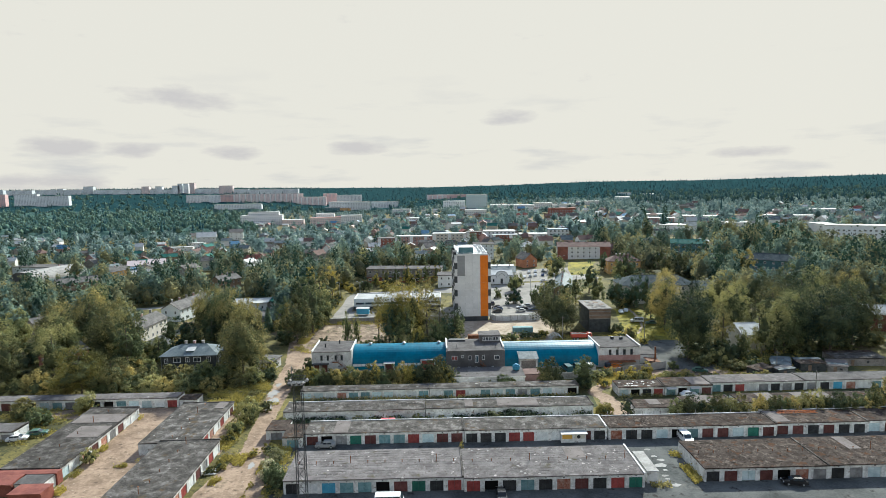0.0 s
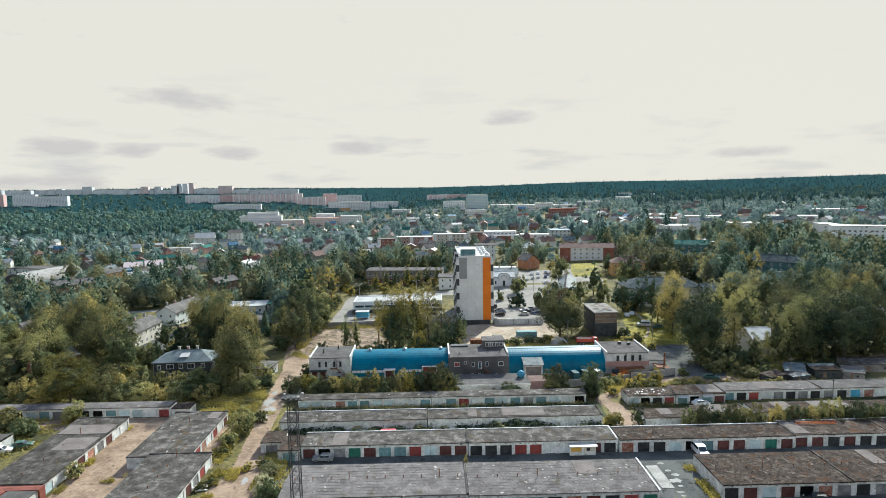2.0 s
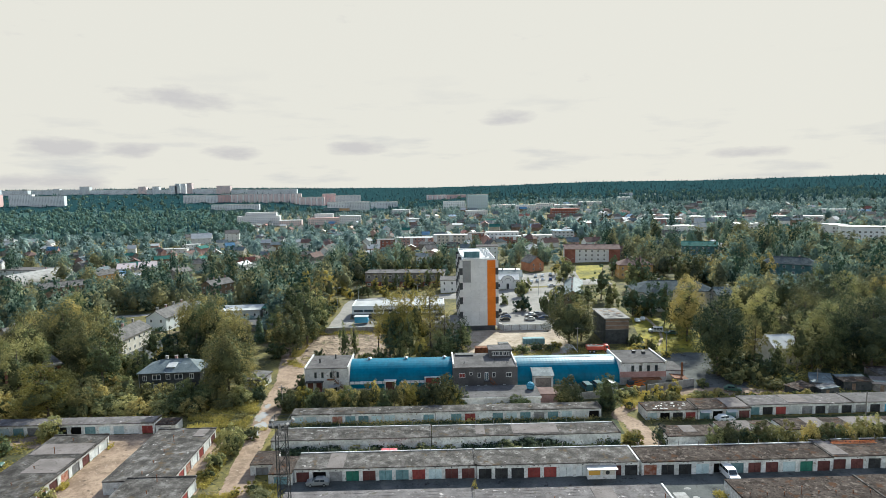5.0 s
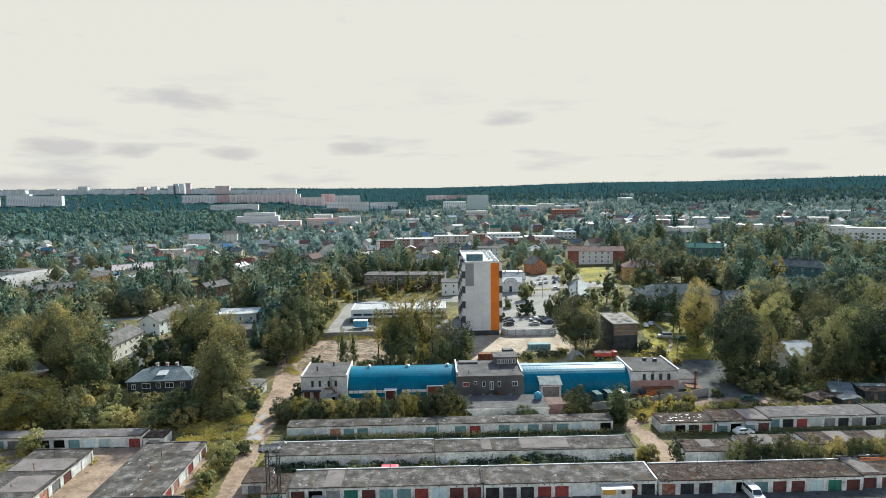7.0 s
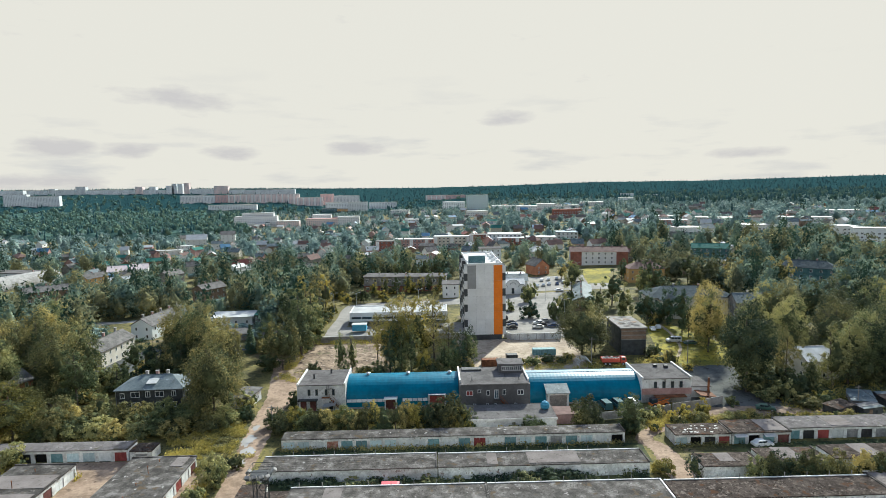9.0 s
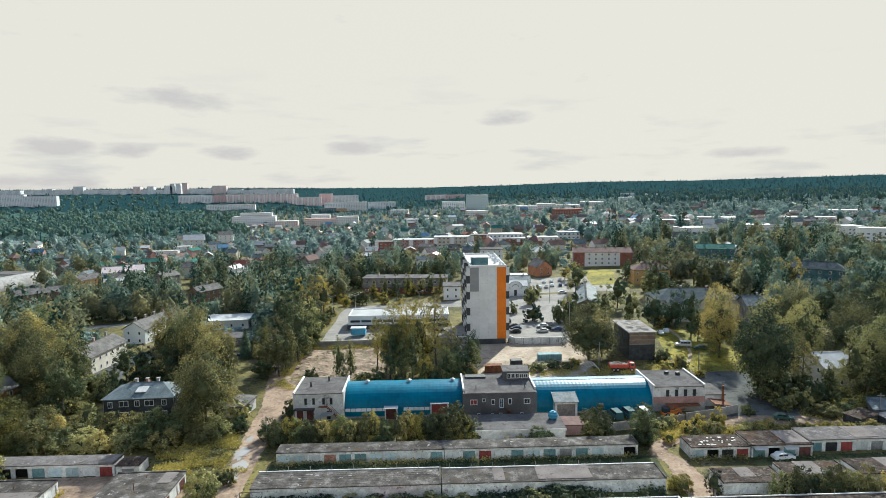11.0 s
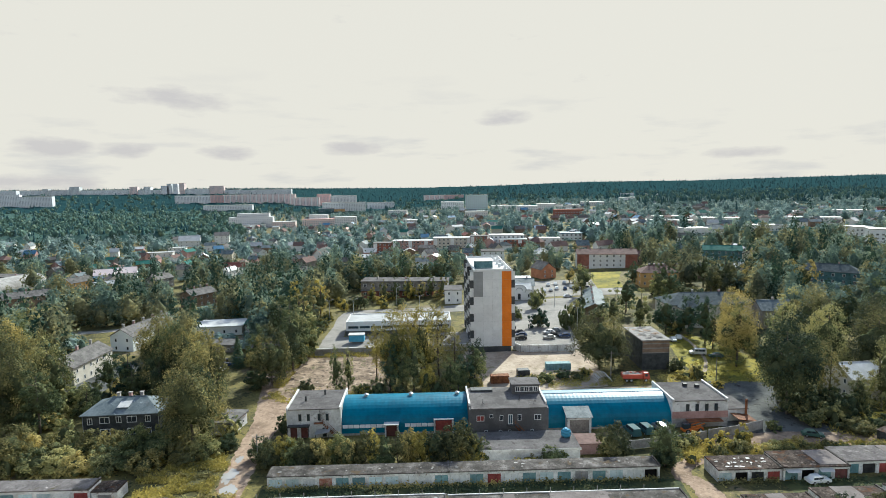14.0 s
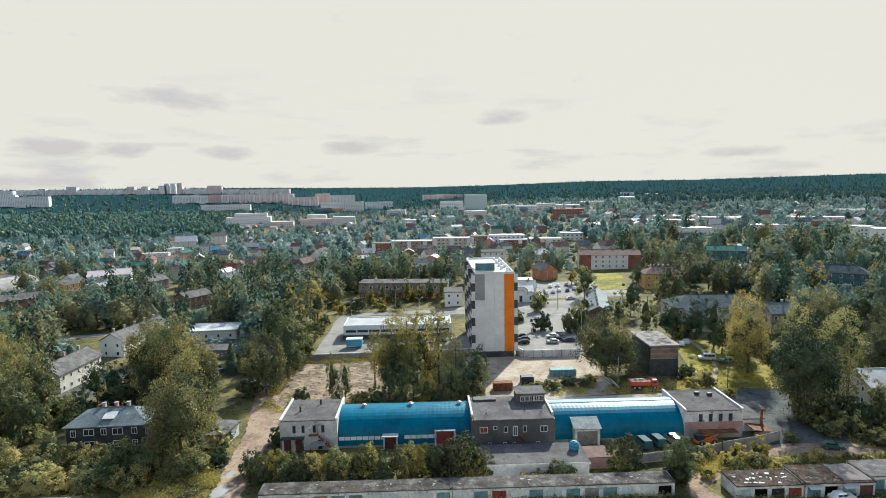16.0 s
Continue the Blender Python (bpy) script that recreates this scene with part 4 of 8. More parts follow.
def build_workshop():
    # pale two-storey head building
    lb = thing("workshop_building", pose(-37.4, 174.8, 0), "pale stained two-storey plaster building with flat grey roof", "building")
    walled(lb, 12.1, 12.3, 6.5, PLASTER)
    part("roof", Build().box(0.36, -0.1, 6.502, 11.74, 12.2, 6.7), FELT_GREY, lb)
    for x in (-0.05, 11.75):
        part("parapet", Build().box(x, -0.2, 6.5, x + 0.4, 12.4, 7.05), EDGE, lb)
    for x in (3.0, 4.9, 7.3, 9.1):
        window(lb, x, -0.03, 3.9, 0.75, 1.7, kind=CONCRETE)
    window(lb, 8.4, -0.03, 0.2, 0.9, 2.1, kind=DARKP, name="door")
    part("canopy", Build().prism([(0.3, 2.9), (5.2, 2.9), (5.2, 3.15), (0.3, 3.15)], -1.3, -0.01), STEEL, lb)
    for x in (1.5, 3.9):
        part("door", Build().box(x - 0.75, -0.06, 0.05, x + 0.75, -0.005, 2.5), DOORS["brown"], lb)
    for x in (0.45, 5.05):
        part("canopy_post", Build().tube((x, -1.2, 0), (x, -1.2, 2.9), 0.08, n=6), STEEL, lb)
    part("landing", Build().box(6.2, -1.0, 3.5, 8.2, -0.02, 3.6), RUST, lb)
    stair(lb, 8.2, 0, 3.5, 3.2)
    ladder = Build()
    for x in (7.5, 8.0):
        ladder.tube((x, -0.35, 3.6), (x, -0.35, 6.9), 0.04, n=5)
    for k in range(9):
        ladder.box(7.5, -0.37, 3.8 + 0.35 * k, 8.0, -0.33, 3.84 + 0.35 * k)
    part("ladder", ladder, STEEL, lb)
    for x, y in ((3.4, 5), (7.2, 9)):
        part("flue", Build().tube((x, y, 6.69), (x, y, 7.9), 0.22, n=8), STEEL, lb)
    part("lean_to", Build().prism([(6.6, 1.7), (9.8, 2.2), (9.8, 2.3), (6.6, 1.8)], -2.6, -0.02), ZINC, lb)
    for x in (6.8, 9.6):
        part("lean_to_post", Build().tube((x, -2.4, 0), (x, -2.4, 1.75), 0.06, n=5), STEEL, lb)

    # long blue hangar
    ha, prof = hangar(pose(-25.25, 175.4, 0), 28.6, 6.6, 6.2, "long barrel-vaulted blue steel hangar with a pale window band")
    for k in range(19):
        if k in (9, 10):
            continue
        pane = Build().box(k * 1.28 + 0.2, -0.02, 0, k * 1.28 + 1.38, 0.06, 0.75)
        part("window", pane, BLOCK_PALE, ha, at=pose(0, -0.06, 1.72, -10))
    for x in (5, 15.5, 26.5):
        roof_vent(ha, x, 6.6, 6.72)
    part("entrance_roof", Build().prism([(9.6, 2.7), (13.0, 2.7), (13.0, 2.85), (9.6, 2.85)], -1.4, 1.6), ROOF_WHITE, ha)
    part("entrance_wall", Build().box(9.8, -1.2, 0, 10.1, 1.4, 2.7).box(12.5, -1.2, 0, 12.8, 1.4, 2.7), PLASTER, ha)
    part("entrance_door", Build().box(10.1, -0.9, 0, 12.5, -0.8, 2.65), DOORS["brown"], ha)
    part("gate", Build().box(21.2, -0.35, 0, 24.9, -0.2, 3.1), DOORS["red"], ha, "red steel sliding gate")
    part("gate_frame", Build().box(20.8, -0.4, 0, 21.15, 1.0, 3.3).box(24.95, -0.4, 0, 25.3, 1.0, 3.3).box(20.8, -0.4, 3.3, 25.3, 0.2, 3.42), PLASTER, ha)

    # grey middle building
    cb = thing("workshop_office", pose(3.4, 171.0, 0), "grey two-storey workshop office with flat roof and roof cabin", "building")
    walled(cb, 17.4, 13.2, 7.1, GREYWALL)
    part("roof", Build().box(0.36, -0.15, 7.102, 17.04, 13.1, 7.3), FELT_GREY, cb)
    for x in (-0.05, 17.05):
        part("parapet", Build().box(x, 2.0, 7.1, x + 0.4, 13.3, 7.75), EDGE, cb)
    cabin = part("roof_cabin", Build().box(10.6, 8.2, 7.3, 16.8, 12.8, 9.5), GREYWALL, cb)
    part("roof", Build().soft(10.3, 7.9, 9.502, 17.1, 13.1, 9.75, 0.06), FELT_GREY, cabin)
    for k in range(5):
        window(cb, 11.8 + k * 1.05, 8.17, 7.9, 0.98, 1.25)
    for k, (x, z, w, h) in enumerate([(2.4, 4.4, 1.7, 1.3), (4.8, 5.1, 0.8, 0.8), (7.0, 4.4, 0.8, 1.3), (11.0, 4.4, 0.8, 1.4), (15.0, 4.4, 1.5, 1.3), (3.6, 1.0, 0.7, 1.3), (6.8, 1.0, 0.7, 1.3), (8.8, 1.0, 0.7, 1.3), (13.8, 1.0, 0.7, 1.3)]):
        window(cb, x, -0.03, z, w, h, glass=DOORS["red"] if k == 0 else GLASS)
    window(cb, 9.0, -0.03, 3.6, 1.0, 2.2, name="door", glass=TINT)
    part("landing", Build().box(8.2, -1.0, 3.5, 10.0, -0.02, 3.6), STEEL, cb)
    stair(cb, 10.0, 0, 3.5, 3.0)
    part("skylight", Build().soft(1.0, 10.2, 7.3, 6.2, 12.4, 7.75, 0.1), STEEL, cb)
    for x, y in ((3.1, 2.0), (11.6, 4.0), (14.8, 2.2)):
        part("aerial", Build().tube((x, y, 7.29), (x, y, 8.7), 0.04, n=5).tube((x - 0.35, y, 7.29), (x, y, 8.1), 0.03, n=5).tube((x + 0.35, y, 7.29), (x, y, 8.1), 0.03, n=5), STEEL, cb)

    # second blue hangar, its crown coloured pale for the sky's reflection
    _, prof = hangar(pose(20.9, 175.4, 0), 29.2, 6.6, 6.0, "barrel-vaulted blue steel hangar, its crown coloured for sky reflection", pale_from=10)
    porch = thing("loading_porch", pose(25.6, 173.4, 0), "white loading porch with grey gate and ribbed metal roof", "porch")
    part("wall", Build().box(0, 0, 0, 0.5, 6.0, 3.6).box(4.9, 0, 0, 5.4, 6.0, 3.6).box(0.5, 0, 3.1, 4.9, 0.4, 3.6), PLASTER, porch)
    part("gate", Build().box(0.5, 0.25, 0.02, 4.9, 0.35, 3.1), TIMBER_GREY, porch)
    strip = Build().add([(0, -0.3, 3.6), (0.36, -0.3, 3.6), (0.36, 5.8, 5.3), (0, 5.8, 5.3), (0, -0.3, 3.72), (0.42, -0.3, 3.72), (0.42, 5.8, 5.42), (0, 5.8, 5.42)], [(0, 3, 2, 1), (4, 5, 6, 7), (0, 1, 5, 4), (3, 7, 6, 2), (0, 4, 7, 3), (1, 2, 6, 5)]).mesh("roof_sheet", ROOF_TIN)
    for k in range(14):
        part("roof_sheet", strip, None, porch, at=pose(-0.3 + k * 0.43, 0, 0))

    # right-hand head building, brick below
    rb = thing("workshop_building", pose(50.1, 175.2, 0), "two-storey workshop wing with a faded red brick band", "building")
    walled(rb, 12.8, 12.6, 6.1, PLASTER)
    part("brick_band", Build().box(0.0, -0.06, 2.1, 12.86, -0.004, 3.7), BRICK_PINK, rb)
    part("lower_wall", Build().box(0.02, -0.04, 0, 12.84, -0.003, 2.1), CONCRETE, rb)
    part("roof", Build().box(0.36, -0.15, 6.102, 12.44, 12.5, 6.3), FELT_GREY, rb)
    for x in (-0.05, 12.45):
        part("parapet", Build().box(x, -0.2, 6.1, x + 0.4, 12.7, 6.7), EDGE, rb)
    for x in (3.5, 5.7, 7.9, 10.1):
        window(rb, x, -0.03, 3.75, 0.8, 1.7, kind=DARKP)
    for x, y in ((6.4, 9.0), (9.0, 8.2)):
        part("roof_vent", Build().soft(x, y, 6.3, x + 1.0, y + 0.8, 7.0, 0.05), STEEL, rb)
    part("canopy", Build().box(3, -2.0, 1.9, 11, -0.1, 2.05), RUST, rb)
    an = thing("annex", pose(63.0, 178.0, 0), "low white rendered annex with a rusty flue", "annex")
    part("wall", Build().box(0, 0, 0, 6.2, 8.0, 2.8), PLASTER, an)
    part("roof", Build().soft(-0.2, -0.2, 2.802, 6.4, 8.2, 3.0, 0.05), FELT_GREY, an)
    part("flue", Build().tube((5.4, -0.6, 0), (5.4, -0.6, 5.4), 0.28, n=8), RUST, an)
    part("lean_to_roof", Build().prism([(1.8, 2.0), (6.0, 1.5), (6.0, 1.62), (1.8, 2.12)], -4.2, -0.25), RUST, an)
    part("lean_to_wall", Build().box(1.9, -4.1, 0, 5.9, -3.9, 1.5), TIMBER_BROWN, an)

    # low flat-roofed store in front
    low = thing("store_building", pose(4.7, 160.4, 0), "low whitewashed block store with a flat felt roof", "store")
    walled(low, 20.4, 8.6, 2.5, PLASTER)
    part("roof", Build().soft(-0.2, -0.2, 2.502, 20.6, 8.8, 2.75, 0.05), FELT_GREY, low)
    part("roof_edge", Build().box(-0.25, -0.26, 2.35, 20.65, -0.21, 2.8), EDGE, low)
    tank = thing("water_tank", pose(23.4, 165.6, 2.76), "round bright turquoise water tank on the store roof", "tank")
    tb = Build()
    for k, (z, r) in enumerate([(0, 0.55), (0.25, 0.95), (0.9, 1.1), (1.5, 0.95), (1.8, 0.55)][:-1]):
        z2, r2 = [(0.25, 0.95), (0.9, 1.1), (1.5, 0.95), (1.8, 0.5)][k]
        tb.tube((0, 0, z), (0, 0, z2), r, r2, n=16)
    part("shell", tb, DOORS["blue"], tank, smooth=True)
    part("lid", Build().tube((0, 0, 1.8), (0, 0, 1.95), 0.35, n=10), DOORS["blue"], tank)
    brick = thing("shed", pose(25.6, 163.0, 0), "small reddish brick lean-to shed", "shed")
    part("wall", Build().box(0, 0, 0, 4.6, 5.0, 2.2), BRICK_PINK, brick)
    part("roof", Build().soft(-0.1, -0.1, 2.202, 4.7, 5.1, 2.35, 0.04), ROOF_BROWN, brick)


def slab_fence(points, height, label, panel=3.0, material=None, cap=False):
    """A fence of concrete slabs between posts, along points."""
    fence = thing("slab_fence", pose(points[0][0], points[0][1], 0), label, "fence", "", "")
    ox, oy = points[0]
    for (ax, ay), (bx, by) in zip(points, points[1:]):
        d = math.hypot(bx - ax, by - ay)
        n, a = max(1, round(d / panel)), math.degrees(math.atan2(by - ay, bx - ax))
        me = Build().box(0.1, -0.06, 0.1, d / n - 0.1, 0.06, height).box(0.35, -0.1, 0.4, d / n - 0.35, -0.061, height - 0.35).mesh("slab", material or CONCRETE)
        post = Build().box(-0.1, -0.12, 0, 0.1, 0.12, height + 0.1).mesh("post", CONCRETE)
        top = Build().box(-0.02, -0.16, height + 0.1, d / n + 0.02, 0.16, height + 0.28).mesh("coping", EDGE)
        for i in range(n):
            x, y = ax + (bx - ax) * i / n, ay + (by - ay) * i / n
            at = pose(x - ox, y - oy, ground_at(x, y), 0, 0, a)
            part("slab", me, None, fence, at=at)
            part("post", post, None, fence, at=at)
            if cap:
                part("coping", top, None, fence, at=at)
    return fence


# ---- tower block ----
def build_tower():
    X0, Y0, W, D, S, N = 9.7, 237.8, 12.5, 36.0, 2.8, 9
    z0 = ground_at(16, 250)
    tw = thing("tower_block", pose(X0, Y0, z0, 0, 0, 0.3), "nine-storey white panel tower block with an orange stripe", "tower block")
    base = 1.9
    top = base + S * N
    part("plinth", Build().box(0.15, 0.15, -1.0, W - 0.15, D - 0.15, base), DARKP, tw)
    part("wall", Build().box(0.1, 0.1, base, W - 0.1, D - 0.1, top), GREYP, tw)
    cols = [(0.0, 3.1), (3.1, 6.2), (6.2, 9.35), (9.35, W)]
    for c, (a, b) in enumerate(cols):
        for r in range(N):
            m = ORANGE if c == 3 else GREYP if c == 0 and r >= 6 else WHITE
            part("facade_panel", Build().box(a + 0.015, 0.0, base + r * S + 0.015, b - 0.015, 0.098, base + (r + 1) * S - 0.015), m, tw)
    # side walls: windows and stacked loggias
    bay = D / 8
    for side in (0, 1):
        sx = 0.0 if side == 0 else W
        out = -1 if side == 0 else 1
        for r in range(N):
            z = base + r * S
            for k in range(8):
                y = k * bay
                if k % 2 == 0:
                    x0, x1 = sorted((sx + out * 1.15, sx + out * -0.1))
                    lo = part("loggia", Build().box(x0, y + 0.25, z - 0.12, x1, y + bay - 0.15, z + 0.03), WHITE, tw)
                    px0, px1 = sorted((sx + out * 1.15, sx + out * 1.05))
                    part("parapet_panel", Build().box(px0, y + 0.25, z + 0.03, px1, y + bay - 0.15, z + 1.05), WHITE if (r + k // 2) % 2 == 0 else DARKP, lo)
                    part("glazing", Build().box(px0 + 0.03, y + 0.3, z + 1.05, px1 - 0.03, y + bay - 0.2, z + S - 0.14), GLAZING, lo)
                    for ya in (y + 0.2, y + bay - 0.15):
                        part("side_panel", Build().box(x0, ya, z + 0.03, x1, ya + 0.05, z + S - 0.14), WHITE if (r + k // 2) % 2 == 0 else DARKP, lo)
                else:
                    x0, x1 = sorted((sx, sx + out * -0.1))
                    part("facade_panel", Build().box(x0, y, z + 0.01, x1, y + bay, z + 0.85), WHITE if (r + k // 2) % 2 == 0 else DARKP, tw)
                    part("facade_panel", Build().box(x0, y, z + 0.85, x1, y + 1.1, z + S).box(x0, y + bay - 1.1, z + 0.85, x1, y + bay, z + S), WHITE if (r + k // 2) % 2 else DARKP, tw)
                    window(tw, sx, y + bay / 2, z + 0.85, bay - 2.25, S - 1.0, turn=-90 if side == 0 else 90, glass=GLAZING)
    # roof
    part("roof", Build().box(0.3, 0.3, top - 0.1, W - 0.3, D - 0.3, top + 0.1), ROOF_WHITE, tw)
    part("parapet", Build().box(0, 0, top, W, 0.3, top + 0.7).box(0, D - 0.3, top, W, D, top + 0.7).box(0, 0.3, top, 0.3, D - 0.3, top + 0.7).box(W - 0.3, 0.3, top, W, D - 0.3, top + 0.7), WHITE, tw)
    cabin = part("stair_head", Build().box(1.2, 6.0, top + 0.1, 7.0, 12.0, top + 2.6), TIMBER_TEAL, tw)
    part("roof", Build().soft(0.9, 5.7, top + 2.602, 7.3, 12.3, top + 2.85, 0.05), WHITE, cabin)
    for k in range(8):
        x, y = (9.3 if k % 2 else 10.7), 5 + k * 3.6
        part("vent_stack", Build().soft(x, y, top + 0.1, x + 0.8, y + 0.8, top + 1.3, 0.06), WHITE, tw)
    for a, b in (((0.15, 0.15), (W - 0.15, 0.15)), ((0.15, 0.15), (0.15, D - 0.15)), ((W - 0.15, 0.15), (W - 0.15, D - 0.15))):
        rail = Build().tube((*a, top + 1.2), (*b, top + 1.2), 0.03, n=5)
        n = int(math.dist(a, b) / 2.2)
        for i in range(n + 1):
            p = (a[0] + (b[0] - a[0]) * i / n, a[1] + (b[1] - a[1]) * i / n)
            rail.tube((*p, top + 0.7), (*p, top + 1.2), 0.025, n=4)
        part("railing", rail, ZINC, tw)


# ---- houses ----
def house(x, y, turn, w, d, h, roof_h, wall, roof, label, kind="gable", storeys=2, columns=4, chimneys=2, name="house", side_windows=True, win=(0.9, 1.3), frame_of=None, group="", lift=0.0, stacks=1.0):
    """A house standing at the middle (x, y); its long side w looks along -y before turning."""
    hs = thing(name, pose(x, y, ground_at(x, y) + lift, 0, 0, turn), label, "house", group)
    part("wall", Build().box(-w / 2, -d / 2, -2.0, w / 2, d / 2, h), wall, hs)
    o = 0.45
    a, b = w / 2 + o, d / 2 + o
    if kind == "gable":
        part("gable", Build().add([(-w / 2, -d / 2, h), (-w / 2, d / 2, h), (-w / 2, 0, h + roof_h * 0.93), (w / 2, -d / 2, h), (w / 2, d / 2, h), (w / 2, 0, h + roof_h * 0.93)], [(0, 2, 1), (3, 4, 5), (0, 3, 5, 2), (1, 2, 5, 4), (0, 1, 4, 3)]), wall, hs)
        ridge = [(-a, 0), (a, 0)]
    elif kind == "hip":
        ridge = [(-a + b * 0.9, 0), (a - b * 0.9, 0)]
    else:
        ridge = None
    if ridge:
        t = 0.16
        v = [(-a, -b, h - 0.1), (a, -b, h - 0.1), (a, b, h - 0.1), (-a, b, h - 0.1), (*ridge[0], h + roof_h), (*ridge[1], h + roof_h)]
        v += [(p[0], p[1], p[2] + t) for p in v]
        up = [(6, 7, 11, 10), (8, 9, 10, 11), (7, 8, 11), (9, 6, 10)]
        down = [tuple(i - 6 for i in reversed(fc)) for fc in up]
        rim = [(0, 1, 7, 6), (1, 2, 8, 7), (2, 3, 9, 8), (3, 0, 6, 9)]
        if kind == "gable":
            up, down, rim = up[:2], down[:2], [(0, 1, 7, 6), (2, 3, 9, 8), (1, 5, 11, 7), (5, 2, 8, 11), (3, 4, 10, 9), (4, 0, 6, 10)]
        rf = part("roof", Build().add(v, up + down + rim), roof, hs)
        part("ridge_cap", Build().tube((*ridge[0], h + roof_h + t), (*ridge[1], h + roof_h + t), 0.12, n=6), roof, rf)
    else:
        rf = part("roof", Build().soft(-a, -b, h + 0.002, a, b, h + 0.35, 0.06), roof, hs)
    for i in range(chimneys):
        cx = (ridge[0][0] + (ridge[1][0] - ridge[0][0]) * (i + 0.5) / chimneys) if ridge else -w / 2 + w * (i + 0.5) / chimneys
        tall = h + roof_h + 0.9 * stacks
        stack = part("chimney", Build().box(cx - 0.32, 0.3, h + roof_h * 0.3, cx + 0.32, 0.95, tall), BRICK_PINK if i % 2 else CONCRETE, rf)
        part("cap", Build().box(cx - 0.42, 0.2, tall, cx + 0.42, 1.05, tall + 0.16), CONCRETE, stack)
    sh = h / storeys
    for s in range(storeys):
        for c in range(columns):
            window(hs, -w / 2 + w * (c + 0.5) / columns, -d / 2 - 0.02, s * sh + sh * 0.32, *win, kind=frame_of)
        if side_windows:
            for k in range(max(1, int(d / 4))):
                yy = -d / 2 + d * (k + 0.5) / max(1, int(d / 4))
                window(hs, -w / 2 - 0.02, yy, s * sh + sh * 0.32, *win, turn=-90, kind=frame_of)
                window(hs, w / 2 + 0.02, yy, s * sh + sh * 0.32, *win, turn=90, kind=frame_of)
    return hs


def apartment(x, y, turn, w, d, storeys, wall, label, roof=None, bands=None, group="far apartment blocks", ends=None, tall=None):
    """A far panel block: storeys of windows as rows of panes set in the wall."""
    z = ground_at(x, y)
    h = tall or storeys * 2.9
    storeys = max(1, int(h / 2.9))
    ap = thing("apartment_block", pose(x, y, z, 0, 0, turn), label, "apartment block", group)
    part("wall", Build().box(-w / 2, -d / 2, -3, w / 2, d / 2, h), wall, ap)
    part("roof", Build().box(-w / 2 - 0.3, -d / 2 - 0.3, h, w / 2 + 0.3, d / 2 + 0.3, h + 0.5), roof or CONCRETE, ap)
    n = max(2, int(w / 3.4))
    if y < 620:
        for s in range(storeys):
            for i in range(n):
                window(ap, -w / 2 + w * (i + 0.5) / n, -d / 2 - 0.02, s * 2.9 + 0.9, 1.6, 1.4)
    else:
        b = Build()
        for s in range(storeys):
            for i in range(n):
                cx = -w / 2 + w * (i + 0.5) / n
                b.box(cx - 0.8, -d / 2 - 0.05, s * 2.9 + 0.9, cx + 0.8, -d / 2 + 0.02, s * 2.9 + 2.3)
        tagged(part("glazing", b, HAZED_PANES, ap), kind="stuff")
    if bands:
        for s in range(0, n, 4):
            cx = -w / 2 + w * (s + 0.5) / n
            part("balcony", Build().box(cx - 1.5, -d / 2 - 0.9, 2.9, cx + 1.5, -d / 2 - 0.06, h), bands, ap)
    if ends:
        for e in (-1, 1):
            x0, x1 = sorted((e * w / 2, e * (w / 2 + 0.12)))
            part("end_wall", Build().box(x0, -d / 2, -2.9, x1, d / 2, h - 0.01), ends, ap)
    return ap


